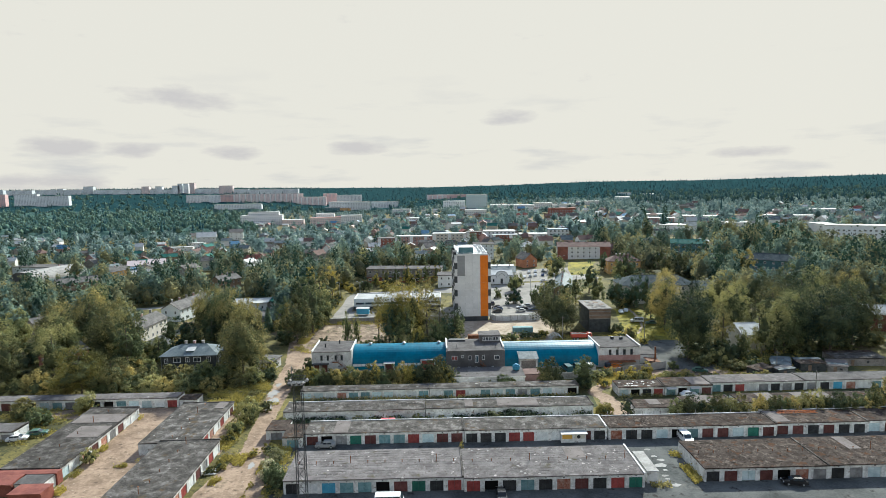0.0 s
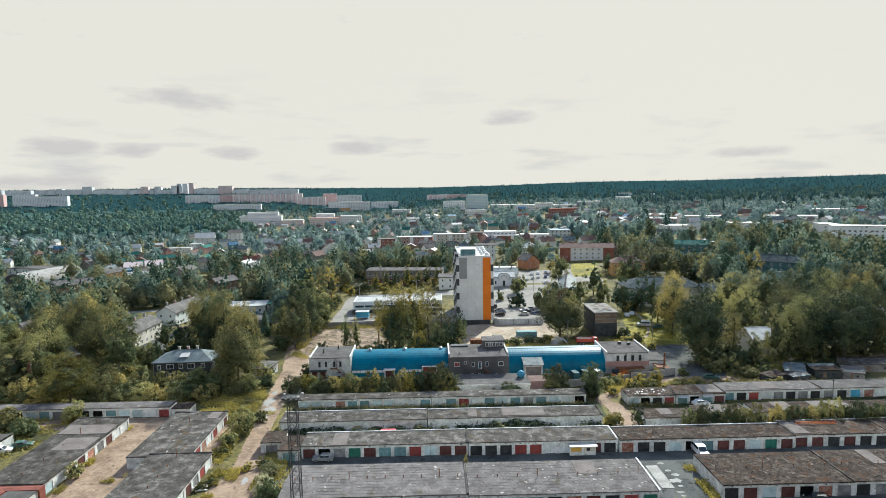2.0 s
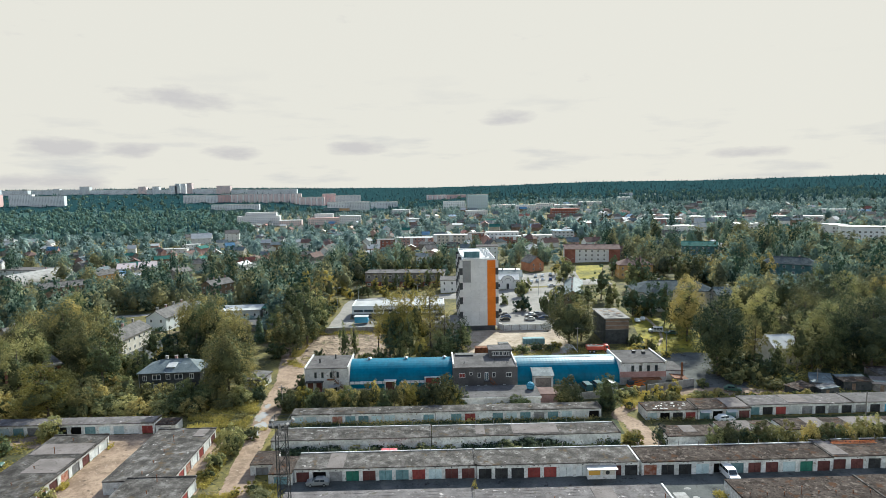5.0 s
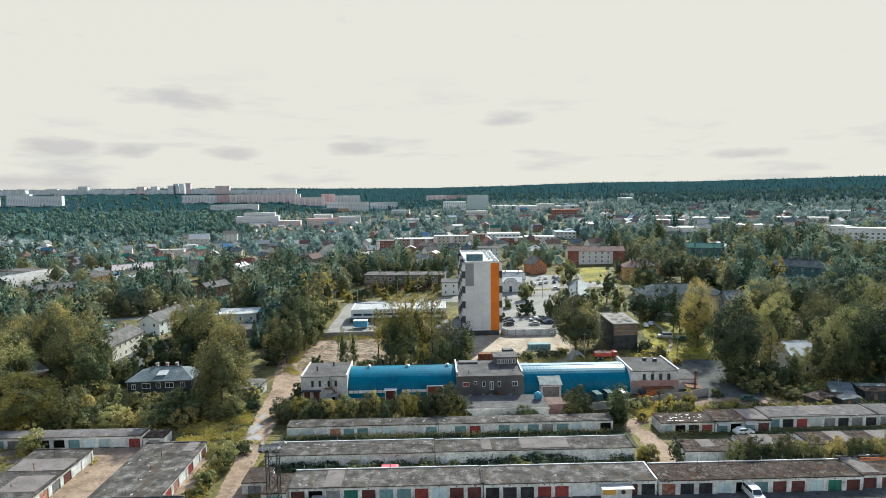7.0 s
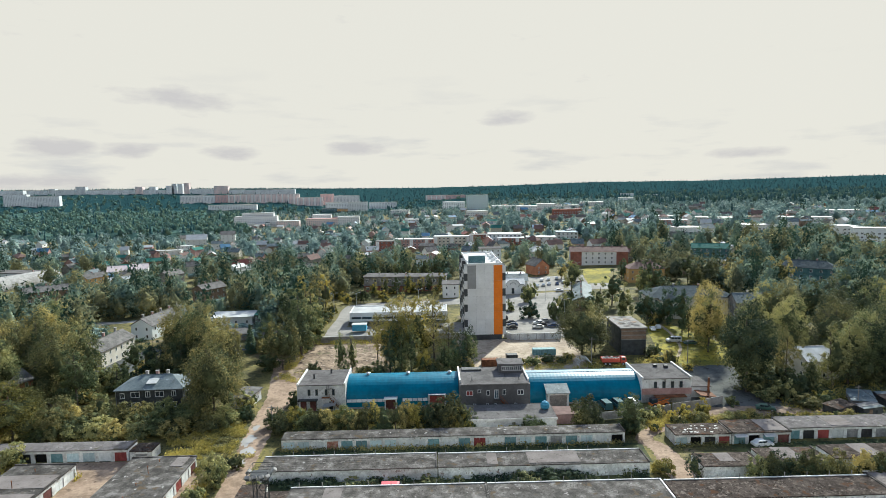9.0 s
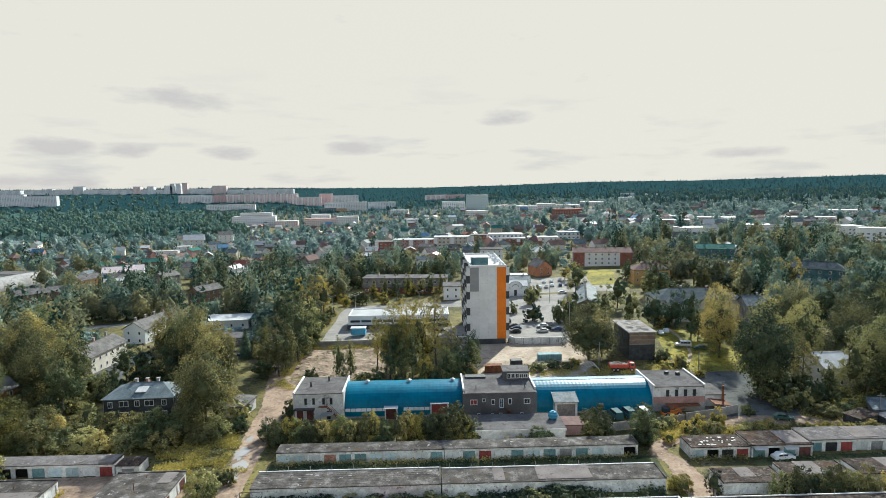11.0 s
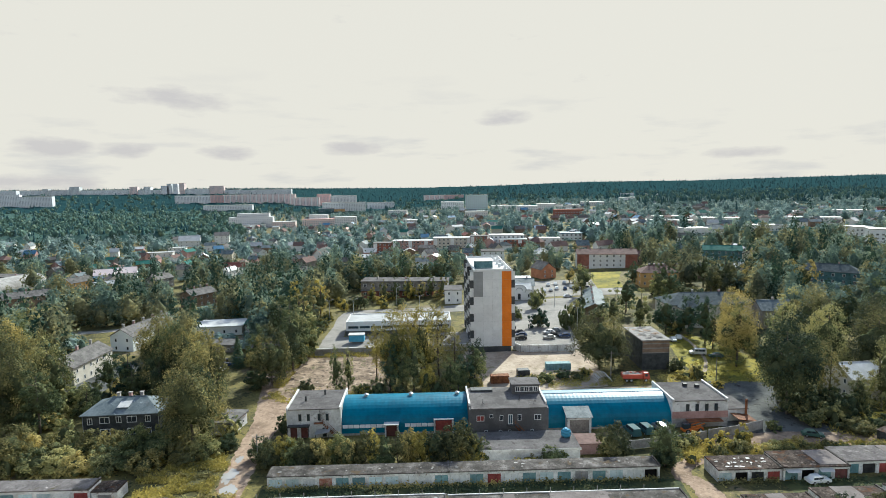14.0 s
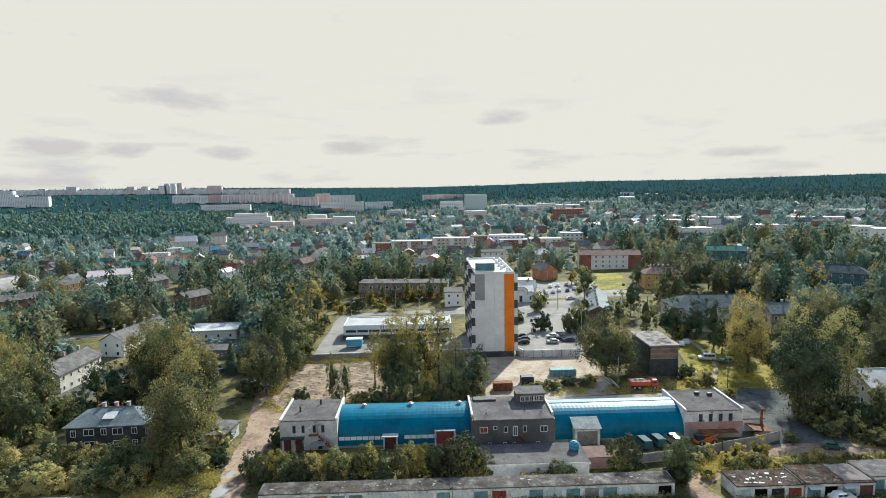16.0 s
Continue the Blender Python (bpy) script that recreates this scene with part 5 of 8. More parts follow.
def build_houses():
    dark = house(-75.6, 182.4, 3, 16.8, 10.0, 5.6, 2.2, TIMBER_DARK, ROOF_TIN, "two-storey dark timber house with a pale tin hip roof", "hip", columns=0, chimneys=3, win=(1.3, 1.4))
    for x, z, w, h in ((-6.8, 3.4, 1.1, 1.5), (-3.6, 3.6, 2.2, 1.5), (-0.5, 3.6, 1.2, 1.5), (2.4, 3.6, 2.2, 1.5), (5.9, 3.6, 1.2, 1.5), (-3.6, 0.8, 2.2, 1.5), (2.4, 0.8, 2.2, 1.5), (-7.0, 0.8, 1.1, 1.5), (5.9, 0.8, 1.2, 1.5)):
        window(dark, x, -5.03, z, w, h)
    for x in (-8.3, 8.3):
        part("downpipe", Build().tube((x, -5.15, 0), (x, -5.15, 5.5), 0.07, n=6), ZINC, dark)
    dorm = part("dormer", Build().prism([(-1.1, 6.3), (1.1, 6.3), (1.1, 6.75), (-1.1, 6.75)], -3.6, -1.6), TIMBER_TEAL, dark)
    part("dormer_roof", Build().add([(-1.3, -3.9, 6.7), (1.3, -3.9, 6.7), (1.3, -1.2, 7.35), (-1.3, -1.2, 7.35), (-1.3, -3.9, 6.78), (1.3, -3.9, 6.78), (1.3, -1.2, 7.43), (-1.3, -1.2, 7.43)], [(3, 2, 1, 0), (4, 5, 6, 7), (0, 1, 5, 4), (1, 2, 6, 5), (2, 3, 7, 6), (3, 0, 4, 7)]), ROOF_WHITE, dorm)
    house(-112.8, 226.5, 88, 20, 8.6, 5.6, 2.6, CREAM, ROOF_SLATE, "long cream two-storey house with tall pale chimneys", columns=6, chimneys=3, stacks=1.4)
    house(-113.6, 270.6, 80, 27, 9, 5.8, 2.8, BLOCK_PALE, ROOF_SLATE, "long pale blue-white two-storey house with a slate roof and chimneys", columns=7, chimneys=5, stacks=1.2)
    house(-124.6, 352, 60, 15, 9, 6.2, 2.6, TIMBER_BROWN, ROOF_SLATE, "two-storey brown timber house with a grey roof", columns=4, chimneys=4, stacks=1.4)
    house(-219, 362, 40, 22, 10, 6.0, 2.6, TIMBER_BROWN, ROOF_SLATE, "two-storey brown timber house with a grey roof", columns=5, chimneys=3, stacks=1.4)
    house(-160, 246, 60, 18, 9, 4.0, 2.6, TIMBER_GREY, ROOF_SLATE, "grey timber house half hidden by trees", columns=4, chimneys=2, storeys=1)
    house(-226, 420, 70, 16, 9, 5.6, 2.6, OCHRE, ROOF_SLATE, "ochre plastered house with chimneys", columns=4, chimneys=3)
    house(-175, 420, 70, 14, 9, 6.0, 2.6, TIMBER_GREY, ROOF_SLATE, "two-storey grey timber house with a slate roof", columns=4, chimneys=3)
    house(-232, 462, 20, 12, 10, 4.5, 3.4, WHITE, BLOCK_ROSE, "white cottage with a pale rose roof", columns=3, chimneys=0, storeys=1)
    house(-218, 466, 20, 12, 10, 5.0, 3.6, WHITE, BLOCK_ROSE, "white cottage with a pale rose roof", columns=3, chimneys=0, storeys=1)
    house(-236, 452, 10, 14, 8, 3.0, 1.2, ROOF_BLUE, ROOF_BLUE, "low blue painted shed among cottages", "flat", columns=2, chimneys=0, storeys=1, side_windows=False)
    house(-118.5, 186, 70, 11, 8, 5.0, 2.4, BRICK_RED, ROOF_SLATE, "red timber house half hidden by trees", columns=3, chimneys=1)
    house(-89, 283, 6, 18, 12, 3.8, 0.6, WHITE, ROOF_WHITE, "low white hall with a bright metal roof", "flat", columns=4, chimneys=0, storeys=1, name="hall")
    house(-76, 286, 6, 7, 11, 3.6, 0.6, WHITE, ROOF_GREEN, "low annex with a teal metal roof", "flat", columns=2, chimneys=0, storeys=1, name="hall")
    house(-80, 255, -4, 14, 8, 2.8, 1.0, TIMBER_GREY, ROOF_SLATE, "low weathered shed with a patched slate roof", "gable", columns=3, chimneys=0, storeys=1, name="shed", win=(0.7, 0.7))
    house(-60, 242, 20, 9, 7, 2.8, 2.0, TIMBER_DARK, ROOF_SLATE, "dark timber shed under the trees", "gable", columns=2, chimneys=0, storeys=1, name="shed", win=(0.7, 0.7))
    house(-52.3, 181, 80, 7.5, 5, 2.8, 1.0, WHITE, ROOF_SLATE, "small white shed beside the dirt road", "flat", columns=2, chimneys=0, storeys=1, name="shed", win=(0.7, 0.7))
    # the right side
    house(107.6, 193.4, 3, 13.0, 10, 5.6, 2.8, CREAM, ROOF_WHITE, "cream two-storey house with a bright metal roof", columns=4, chimneys=0)
    house(102.6, 270, -3, 34, 15, 7.0, 3.4, CREAM, ROOF_DARK, "large two-storey cream house with a dark slate hip roof", "hip", columns=8, chimneys=2, win=(1.1, 1.6))
    house(93, 262, -3, 9, 9, 7.0, 3.0, CREAM, ROOF_DARK, "projecting cream wing with a slate hip roof", "hip", columns=3, chimneys=0, name="house_wing")
    house(162, 214, -22, 15, 9, 6.0, 2.6, TIMBER_RED, ROOF_WHITE, "dark red timber house with a bright metal roof", columns=5, chimneys=1, win=(1.2, 1.5))
    house(109, 336, -4, 18, 10, 7.0, 2.8, OCHRE, ROOF_BROWN, "ochre plastered block with a brown metal hip roof", "hip", columns=5, chimneys=4)
    house(191, 328, -38, 26, 11, 6.2, 3.2, TIMBER_TEAL, ROOF_DARK, "two-storey teal timber house with a dark roof", "hip", columns=6, chimneys=2, win=(1.2, 1.4))
    house(229, 322, -38, 16, 10, 6.0, 3.2, TIMBER_BROWN, ROOF_SLATE, "two-storey reddish timber house", "hip", columns=4, chimneys=2)
    house(178, 408, -20, 22, 10, 6.0, 2.6, TIMBER_TEAL, ROOF_GREEN, "teal timber house with a green metal roof", "gable", columns=6, chimneys=2)
    house(122, 258, -4, 12, 9, 6.4, 3.0, TIMBER_GREY, ROOF_TIN, "grey house with a tin roof among trees", "gable", columns=4, chimneys=1)
    house(59.5, 374, 108, 12, 9.0, 5.0, 3.8, BRICK_ORANGE, ROOF_SLATE, "orange brick house with a steep grey roof", "gable", columns=3, chimneys=1)
    house(66, 296, 76, 40, 8, 3.6, 2.0, TIMBER_BROWN, ROOF_TIN, "long low range with a tin roof and chimneys", "gable", columns=8, chimneys=6, storeys=1)
    b = house(61.8, 223, 0, 8.0, 15.5, 8.6, 0.6, TIMBER_DARK, TIMBER_GREY, "tall dark timber barn with a broken pale roof", "flat", columns=0, chimneys=0, name="barn", side_windows=False)
    for k in range(11):
        part("board", Build().box(-4.02, -7.80 - 0.012 * (k % 3), 4.85 + k * 0.345, 4.02, -7.755, 4.85 + k * 0.345 + 0.31), TIMBER_BROWN if k % 4 else TIMBER_GREY, b)
    for k in range(13):
        part("board", Build().box(-4.02, -7.79 - 0.01 * (k % 2), 0.2 + k * 0.355, 4.02, -7.755, 0.2 + k * 0.355 + 0.32), TIMBER_DARK, b)
    rnd = random.Random(5)
    for k in range(26):
        x, y = rnd.uniform(-3.7, 2.4), rnd.uniform(-7.4, 6.4)
        part("roof_sheet", Build().box(0, 0, 0, rnd.uniform(0.7, 1.8), rnd.uniform(0.7, 2.0), 0.04), ROOF_SLATE if k % 3 else TIMBER_BROWN, b, at=pose(x, y, 8.97, rnd.uniform(-3, 3), rnd.uniform(-3, 3), rnd.uniform(-12, 12)))
    # three-storey brick and plaster block
    w = 34.6
    rb = house(101.8, 397, -9, w, 12, 8.0, 2.5, WHITE, ROOF_BROWN, "three-storey white block with red brick ends", "gable", storeys=3, columns=9, chimneys=6, win=(1.1, 1.3), lift=0.2)
    for x0 in (-w / 2 - 0.05, w / 2 - 6.8):
        part("brick_end", Build().box(x0, -6.12, -2, x0 + 6.85, -6.003, 7.98), BRICK_RED, rb)
    # white shop
    shop = thing("shop", pose(-36.8, 267.8, 0), "low white flat-roofed shop with a dark window band", "shop")
    walled(shop, 40, 14, 4.6, WHITE)
    part("roof", Build().box(0.35, 0.35, 4.1, 39.65, 13.65, 4.3), ROOF_WHITE, shop)
    part("plinth", Build().box(-0.05, -0.05, -1, 40.05, -0.003, 0.9), DARKP, shop)
    for k in range(9):
        window(shop, 2.8 + k * 4.3, -0.02, 1.9, 3.9, 0.9, kind=DARKP)
    kiosk = thing("kiosk", pose(-34.2, 255.6, 0), "small blue kiosk with a pale roof", "kiosk")
    part("wall", Build().box(0, 0, 0, 5.4, 3.0, 2.4), DOORS["blue"], kiosk)
    part("roof", Build().soft(-0.2, -0.2, 2.402, 5.6, 3.2, 2.6, 0.05), ROOF_WHITE, kiosk)
    house(-17, 349, -6, 44, 12, 7.8, 0.5, TIMBER_GREY, FELT_GREY, "long grey two-storey block with red ground floor", "flat", columns=11, chimneys=3, win=(1.6, 1.5))
    house(-17, 347.0, -6, 44, 10, 3.2, 0.3, BRICK_RED, ROOF_SLATE, "projecting red ground floor of the grey block", "flat", columns=11, chimneys=0, storeys=1, win=(1.8, 1.4), name="ground_floor_range")
    # small classical white hall
    hall = house(37.4, 322, -4, 11, 9, 4.8, 2.4, WHITE, ROOF_WHITE, "small white hall with a stepped rounded gable", "gable", columns=2, chimneys=0, storeys=1, name="hall")
    house(40, 334, -4, 13, 12, 4.6, 2.6, WHITE, ROOF_TIN, "white hall behind with a grey ridged roof", "gable", columns=3, chimneys=2, storeys=1, name="hall")
    gb = Build().prism([(-3.2, 0), (3.2, 0), (3.2, 5.0)] + [(3.2 * math.cos(math.pi * k / 10), 5.0 + 2.2 * math.sin(math.pi * k / 10)) for k in range(1, 10)] + [(-3.2, 5.0)], -5.0, -4.55)
    part("rounded_gable", gb, WHITE, hall)
    window(hall, 0, -5.02, 0.3, 1.3, 2.8, name="door", kind=DARKP)
    for x, r in ((-4.4, 1.7), (4.4, 1.7)):
        part("side_gable", Build().prism([(x - r, 0), (x + r, 0), (x + r, 3.6)] + [(x + r * math.cos(math.pi * k / 8), 3.6 + r * 0.8 * math.sin(math.pi * k / 8)) for k in range(1, 8)] + [(x - r, 3.6)], -4.9, -4.52), WHITE, hall)
        window(hall, x, -4.93, 1.2, 0.8, 1.7, kind=GREYP)
    for x, z0, r, flat in ((0, 5.0, 3.25, 2.25), (0, 4.6, 1.5, 1.2), (-4.4, 3.6, 1.75, 1.42), (4.4, 3.6, 1.75, 1.42)):
        arc = Build()
        for k in range(10):
            a, b = math.pi * k / 10, math.pi * (k + 1) / 10
            arc.tube((x + r * math.cos(a), -5.04, z0 + flat * math.sin(a)), (x + r * math.cos(b), -5.04, z0 + flat * math.sin(b)), 0.16, n=5)
        part("arch_moulding", arc, GREYP, hall)
    house(6.5, 324, -2, 8, 12, 6.4, 0.5, WHITE, FELT_GREY, "narrow white two-storey block behind the tower", "flat", columns=2, chimneys=0)
    house(33, 352, -4, 30, 8, 5.0, 0.5, WHITE, ROOF_WHITE, "long low white block with a flat roof", "flat", columns=8, chimneys=0, storeys=1)
    house(36, 421, -2, 14, 12, 11, 0.5, BLOCK_PALE, FELT_GREY, "plain pale four-storey block behind the tower", "flat", storeys=4, columns=4, chimneys=0)
    # shacks by the right garages
    for k, (x, y, a, w, d, m) in enumerate(((95, 166, 20, 6, 4, FELT_BROWN), (104, 171, -28, 5, 9, ROOF_TIN), (112, 170, -10, 7, 6, FELT_BROWN), (119, 168, -30, 5, 7, PATCH), (101, 164.5, 5, 5, 3, TIMBER_GREY), (129, 175, -6, 14, 8, FELT))):
        s = thing("shack", pose(x, y, 0, 0, 0, a), "ramshackle timber shack with patched sheet roofing", "shack", "shacks behind the garages")
        h = 1.9 + 0.12 * (k % 3)
        part("wall", Build().box(-w / 2, -d / 2, 0, w / 2, d / 2, h), (TIMBER_DARK, TIMBER_GREY)[k % 2], s)
        part("door", Build().box(-w * 0.2, -d / 2 - 0.05, 0, -w * 0.2 + 0.85, -d / 2 - 0.004, 1.75), TIMBER_BROWN, s)
        part("window", Build().box(w * 0.12, -d / 2 - 0.04, 0.95, w * 0.12 + 0.6, -d / 2 - 0.004, 1.5), GLAZING, s)
        edge = -d / 2 - 0.2
        n = max(3, round(d / 2))
        for i in range(n):
            step = (d + 0.4) / n
            lift = 0.03 * ((i * 7 + k) % 3)
            over = 0.12 * ((i * 5 + k) % 4)
            low, high = h + lift, h + 0.35 + lift
            sheet_of = m if (i + k) % 4 else (FELT_BROWN, ROOF_TIN)[(i + k) // 4 % 2]
            part("roof_sheet", Build().prism([(-w / 2 - 0.1 - over, low), (w / 2 + 0.2, high), (w / 2 + 0.2, high + 0.07), (-w / 2 - 0.1 - over, low + 0.07)], edge + i * step, edge + (i + 1) * step - 0.03), sheet_of, s)


build_workshop()
slab_fence([(-47, 241.5), (-20, 241.2), (9, 240.6)], 2.2, "grey concrete slab fence behind the bare plot", cap=True)
slab_fence([(23.2, 240), (25, 236.4), (43, 235.6)], 2.2, "pale concrete slab fence of the car park", material=PLASTER, cap=True)
slab_fence([(30.4, 163.5), (46.3, 166.2), (55, 168.5)], 2.0, "stained concrete slab fence of the workshop yard")
slab_fence([(55.5, 168.6), (63, 170.4), (70, 173)], 2.2, "stained concrete slab fence beside the annex")
slab_fence([(-36, 194), (-20, 193), (-14, 193)], 1.8, "low concrete slab fence behind the long hangar")
build_tower()
build_houses()


def hangar_white():
    """The large pale arched store far on the left."""
    v, f, n = [], [], 14
    for x in (0, 46):
        for i in range(n + 1):
            a = math.pi * i / n
            v.append((x, 10 - 10 * math.cos(a), 1 + 7.0 * math.sin(a)))
    for i in range(n):
        f.append((i, n + 1 + i, n + 2 + i, i + 1))
    
    h = thing("arched_store", pose(-270, 398, ground_at(-275, 400), 0, 0, 76), "large arched store with a bright white roof", "store")
    roof = part("roof", Build().add(v, f), CONCRETE, h)
    shell = roof.modifiers.new("thickness", "SOLIDIFY")
    shell.thickness, shell.offset = 0.12, -1
    part("wall", Build().box(0.2, 0.3, -2, 45.8, 19.7, 0.99), CONCRETE, h)
    for x in (0.3, 45.5):
        part("end_wall", Build().prism([(10 - 9.8 * math.cos(math.pi * i / n), 1 + 6.9 * math.sin(math.pi * i / n)) for i in range(n, -1, -1)], 0, 0.2), GREYWALL, h, at=pose(x, 0, 0) @ Matrix(((0, 1, 0, 0), (1, 0, 0, 0), (0, 0, 1, 0), (0, 0, 0, 1))))


hangar_white()
house(-292, 446, -10, 44, 14, 7, 0.5, BLOCK_PALE, FELT_GREY, "long grey works building with a flat roof", "flat", columns=8, chimneys=2)

# ---- town behind ----
def build_town():
    G2 = "red brick terraces"
    for x, y, w, m, e in ((-44, 560, 16, BRICK_RED, None), (-18, 556, 34, BRICK_PINK, BRICK_RED), (16, 549, 32, CREAM, None), (38, 543, 14, BRICK_RED, None), (64, 524, 22, BRICK_RED, WHITE), (88, 516, 24, BLOCK_PALE, BRICK_RED)):
        apartment(x, y, -6, w, 11, 3 if x < 50 else 2, m, "three-storey red and pale terrace block", ROOF_WHITE if w > 20 else ROOF_SLATE, WHITE, G2, e)
    apartment(116, 545, -4, 18, 14, 2, WHITE, "white hall with a pale blue metal roof", ROOF_BLUE, None, "white halls")
    apartment(60, 534, -4, 28, 14, 3, WHITE, "white two-tone block with flat roof", ROOF_WHITE, None, "white halls")
    house(-273, 716, 15, 22, 14, 6.5, 5.5, WHITE, ROOF_WHITE, "large white house with bright steep gables", "gable", columns=4, chimneys=0)
    house(-246, 742, 15, 16, 12, 9.5, 4, WHITE, ROOF_SLATE, "tall white house with a grey gable roof", "gable", columns=3, chimneys=0, storeys=3)
    house(-213, 634, 30, 9, 8, 4.5, 3, ROOF_BLUE, ROOF_BLUE, "small pale blue house", "gable", columns=2, chimneys=0)
    house(-262, 616, 10, 24, 9, 4.0, 0.5, WHITE, ROOF_WHITE, "low white building with flat bright roof", "flat", columns=5, chimneys=0, storeys=1)
    house(-255, 640, 10, 16, 9, 6.0, 0.5, WHITE, ROOF_WHITE, "low white building with flat bright roof", "flat", columns=4, chimneys=0, storeys=2)
    # the great white building on the left: a tiered block with a low front
    apartment(-290, 1012, 8, 68, 22, 6, WHITE, "large white public building with flat roof", ROOF_WHITE, None, "white public buildings", tall=17)
    apartment(-287, 1014, 8, 50, 16, 8, WHITE, "upper tier of the large white public building", ROOF_WHITE, None, "white public buildings", tall=22.5)
    apartment(-286, 992, 8, 44, 12, 3, WHITE, "low white entrance wing with a flat roof", ROOF_WHITE, None, "white public buildings", tall=6)
    for x, y, w, h, m, r in ((-138, 1010, 35, 13, WHITE, ROOF_WHITE), (-178, 1010, 58, 11, BLOCK_ROSE, BRICK_PINK), (-236, 1005, 36, 9, BLOCK_ROSE, ROOF_WHITE), (-189, 1050, 31, 16, BLOCK_PALE, ROOF_WHITE), (-330, 940, 14, 9, OCHRE, ROOF_BROWN)):
        apartment(x, y, 5, w, 18, 3, m, "low pinkish halls with pale roofs", r, None, "low halls", tall=h)
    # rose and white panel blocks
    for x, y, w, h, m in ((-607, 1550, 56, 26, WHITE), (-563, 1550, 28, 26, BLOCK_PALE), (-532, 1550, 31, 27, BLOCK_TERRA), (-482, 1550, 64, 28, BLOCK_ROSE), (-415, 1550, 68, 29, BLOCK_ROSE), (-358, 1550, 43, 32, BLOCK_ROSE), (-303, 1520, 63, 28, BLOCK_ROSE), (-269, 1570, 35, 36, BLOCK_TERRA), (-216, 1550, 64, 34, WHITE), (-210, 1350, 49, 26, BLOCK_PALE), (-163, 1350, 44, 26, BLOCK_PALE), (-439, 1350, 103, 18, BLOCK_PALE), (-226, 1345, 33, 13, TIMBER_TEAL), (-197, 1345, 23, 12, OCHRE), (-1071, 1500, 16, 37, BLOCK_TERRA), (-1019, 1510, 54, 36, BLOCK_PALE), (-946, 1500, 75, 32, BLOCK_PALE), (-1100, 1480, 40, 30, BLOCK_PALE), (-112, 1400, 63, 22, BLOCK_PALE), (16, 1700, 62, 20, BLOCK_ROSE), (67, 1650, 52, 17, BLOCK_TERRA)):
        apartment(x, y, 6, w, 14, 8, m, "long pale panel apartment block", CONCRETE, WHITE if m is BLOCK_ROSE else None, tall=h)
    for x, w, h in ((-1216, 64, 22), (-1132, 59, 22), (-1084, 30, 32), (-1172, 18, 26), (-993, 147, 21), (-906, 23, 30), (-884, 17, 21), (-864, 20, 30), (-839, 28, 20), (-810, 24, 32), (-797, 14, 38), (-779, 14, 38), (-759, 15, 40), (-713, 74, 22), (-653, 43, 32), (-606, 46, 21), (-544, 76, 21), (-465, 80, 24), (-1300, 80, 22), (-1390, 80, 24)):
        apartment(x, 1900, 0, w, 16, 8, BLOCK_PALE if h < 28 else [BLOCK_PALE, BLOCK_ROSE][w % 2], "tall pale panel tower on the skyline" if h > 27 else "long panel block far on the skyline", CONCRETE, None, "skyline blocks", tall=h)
    # centre and right
    for x, y, w, h, m, r in ((84, 1120, 40, 27, DOORS["pale"], CONCRETE), (44, 1200, 44, 16, BLOCK_PALE, ROOF_WHITE), (123, 1040, 41, 8.5, WHITE, ROOF_WHITE), (149, 960, 32, 10, WHITE, ROOF_WHITE), (193, 1030, 31, 9, WHITE, ROOF_WHITE), (220, 990, 37, 7.5, WHITE, ROOF_WHITE), (187, 850, 39, 8, BRICK_RED, BRICK_RED), (555, 1500, 55, 9, WHITE, ROOF_WHITE), (481, 1480, 32, 13, BLOCK_PALE, CONCRETE), (68, 930, 34, 8, WHITE, ROOF_WHITE), (224, 550, 22, 5.7, WHITE, ROOF_WHITE), (300, 570, 34, 5, WHITE, ROOF_WHITE), (347, 520, 14, 6.9, WHITE, ROOF_WHITE), (382, 510, 25, 5, WHITE, ROOF_WHITE), (-60, 1150, 34, 12, BLOCK_PALE, ROOF_WHITE), (300, 1120, 50, 7, WHITE, ROOF_WHITE), (410, 1260, 36, 10, BLOCK_PALE, ROOF_WHITE), (260, 700, 26, 6, WHITE, ROOF_WHITE), (-20, 900, 30, 6, WHITE, ROOF_WHITE)):
        apartment(x, y, -4, w, 16, 3, m, "far town block with pale roof", r, None, "far town blocks", tall=h)
    apartment(335, 452, -26, 52, 13, 3, BLOCK_PALE, "long pale grey office block with rows of windows", ROOF_WHITE, None, "town blocks on the right", tall=11)
    for x, y, w, s, m in ((390, 640, 46, 2, WHITE), (300, 660, 40, 2, CREAM), (470, 700, 40, 3, WHITE), (240, 640, 44, 2, BRICK_PINK)):
        apartment(x, y, -24, w, 12, s, m, "low town block with pale roof among trees", ROOF_WHITE, WHITE, "town blocks on the right")
    # cottages scattered among the trees
    rnd = random.Random(21)
    walls = [WHITE, TIMBER_GREY, TIMBER_BROWN, CREAM, TIMBER_GREY, WHITE]
    roofs = [ROOF_WHITE, ROOF_SLATE, ROOF_BROWN, ROOF_SLATE, ROOF_DARK, ROOF_TIN, ROOF_WHITE, ROOF_SLATE, ROOF_GREEN]
    spots = []
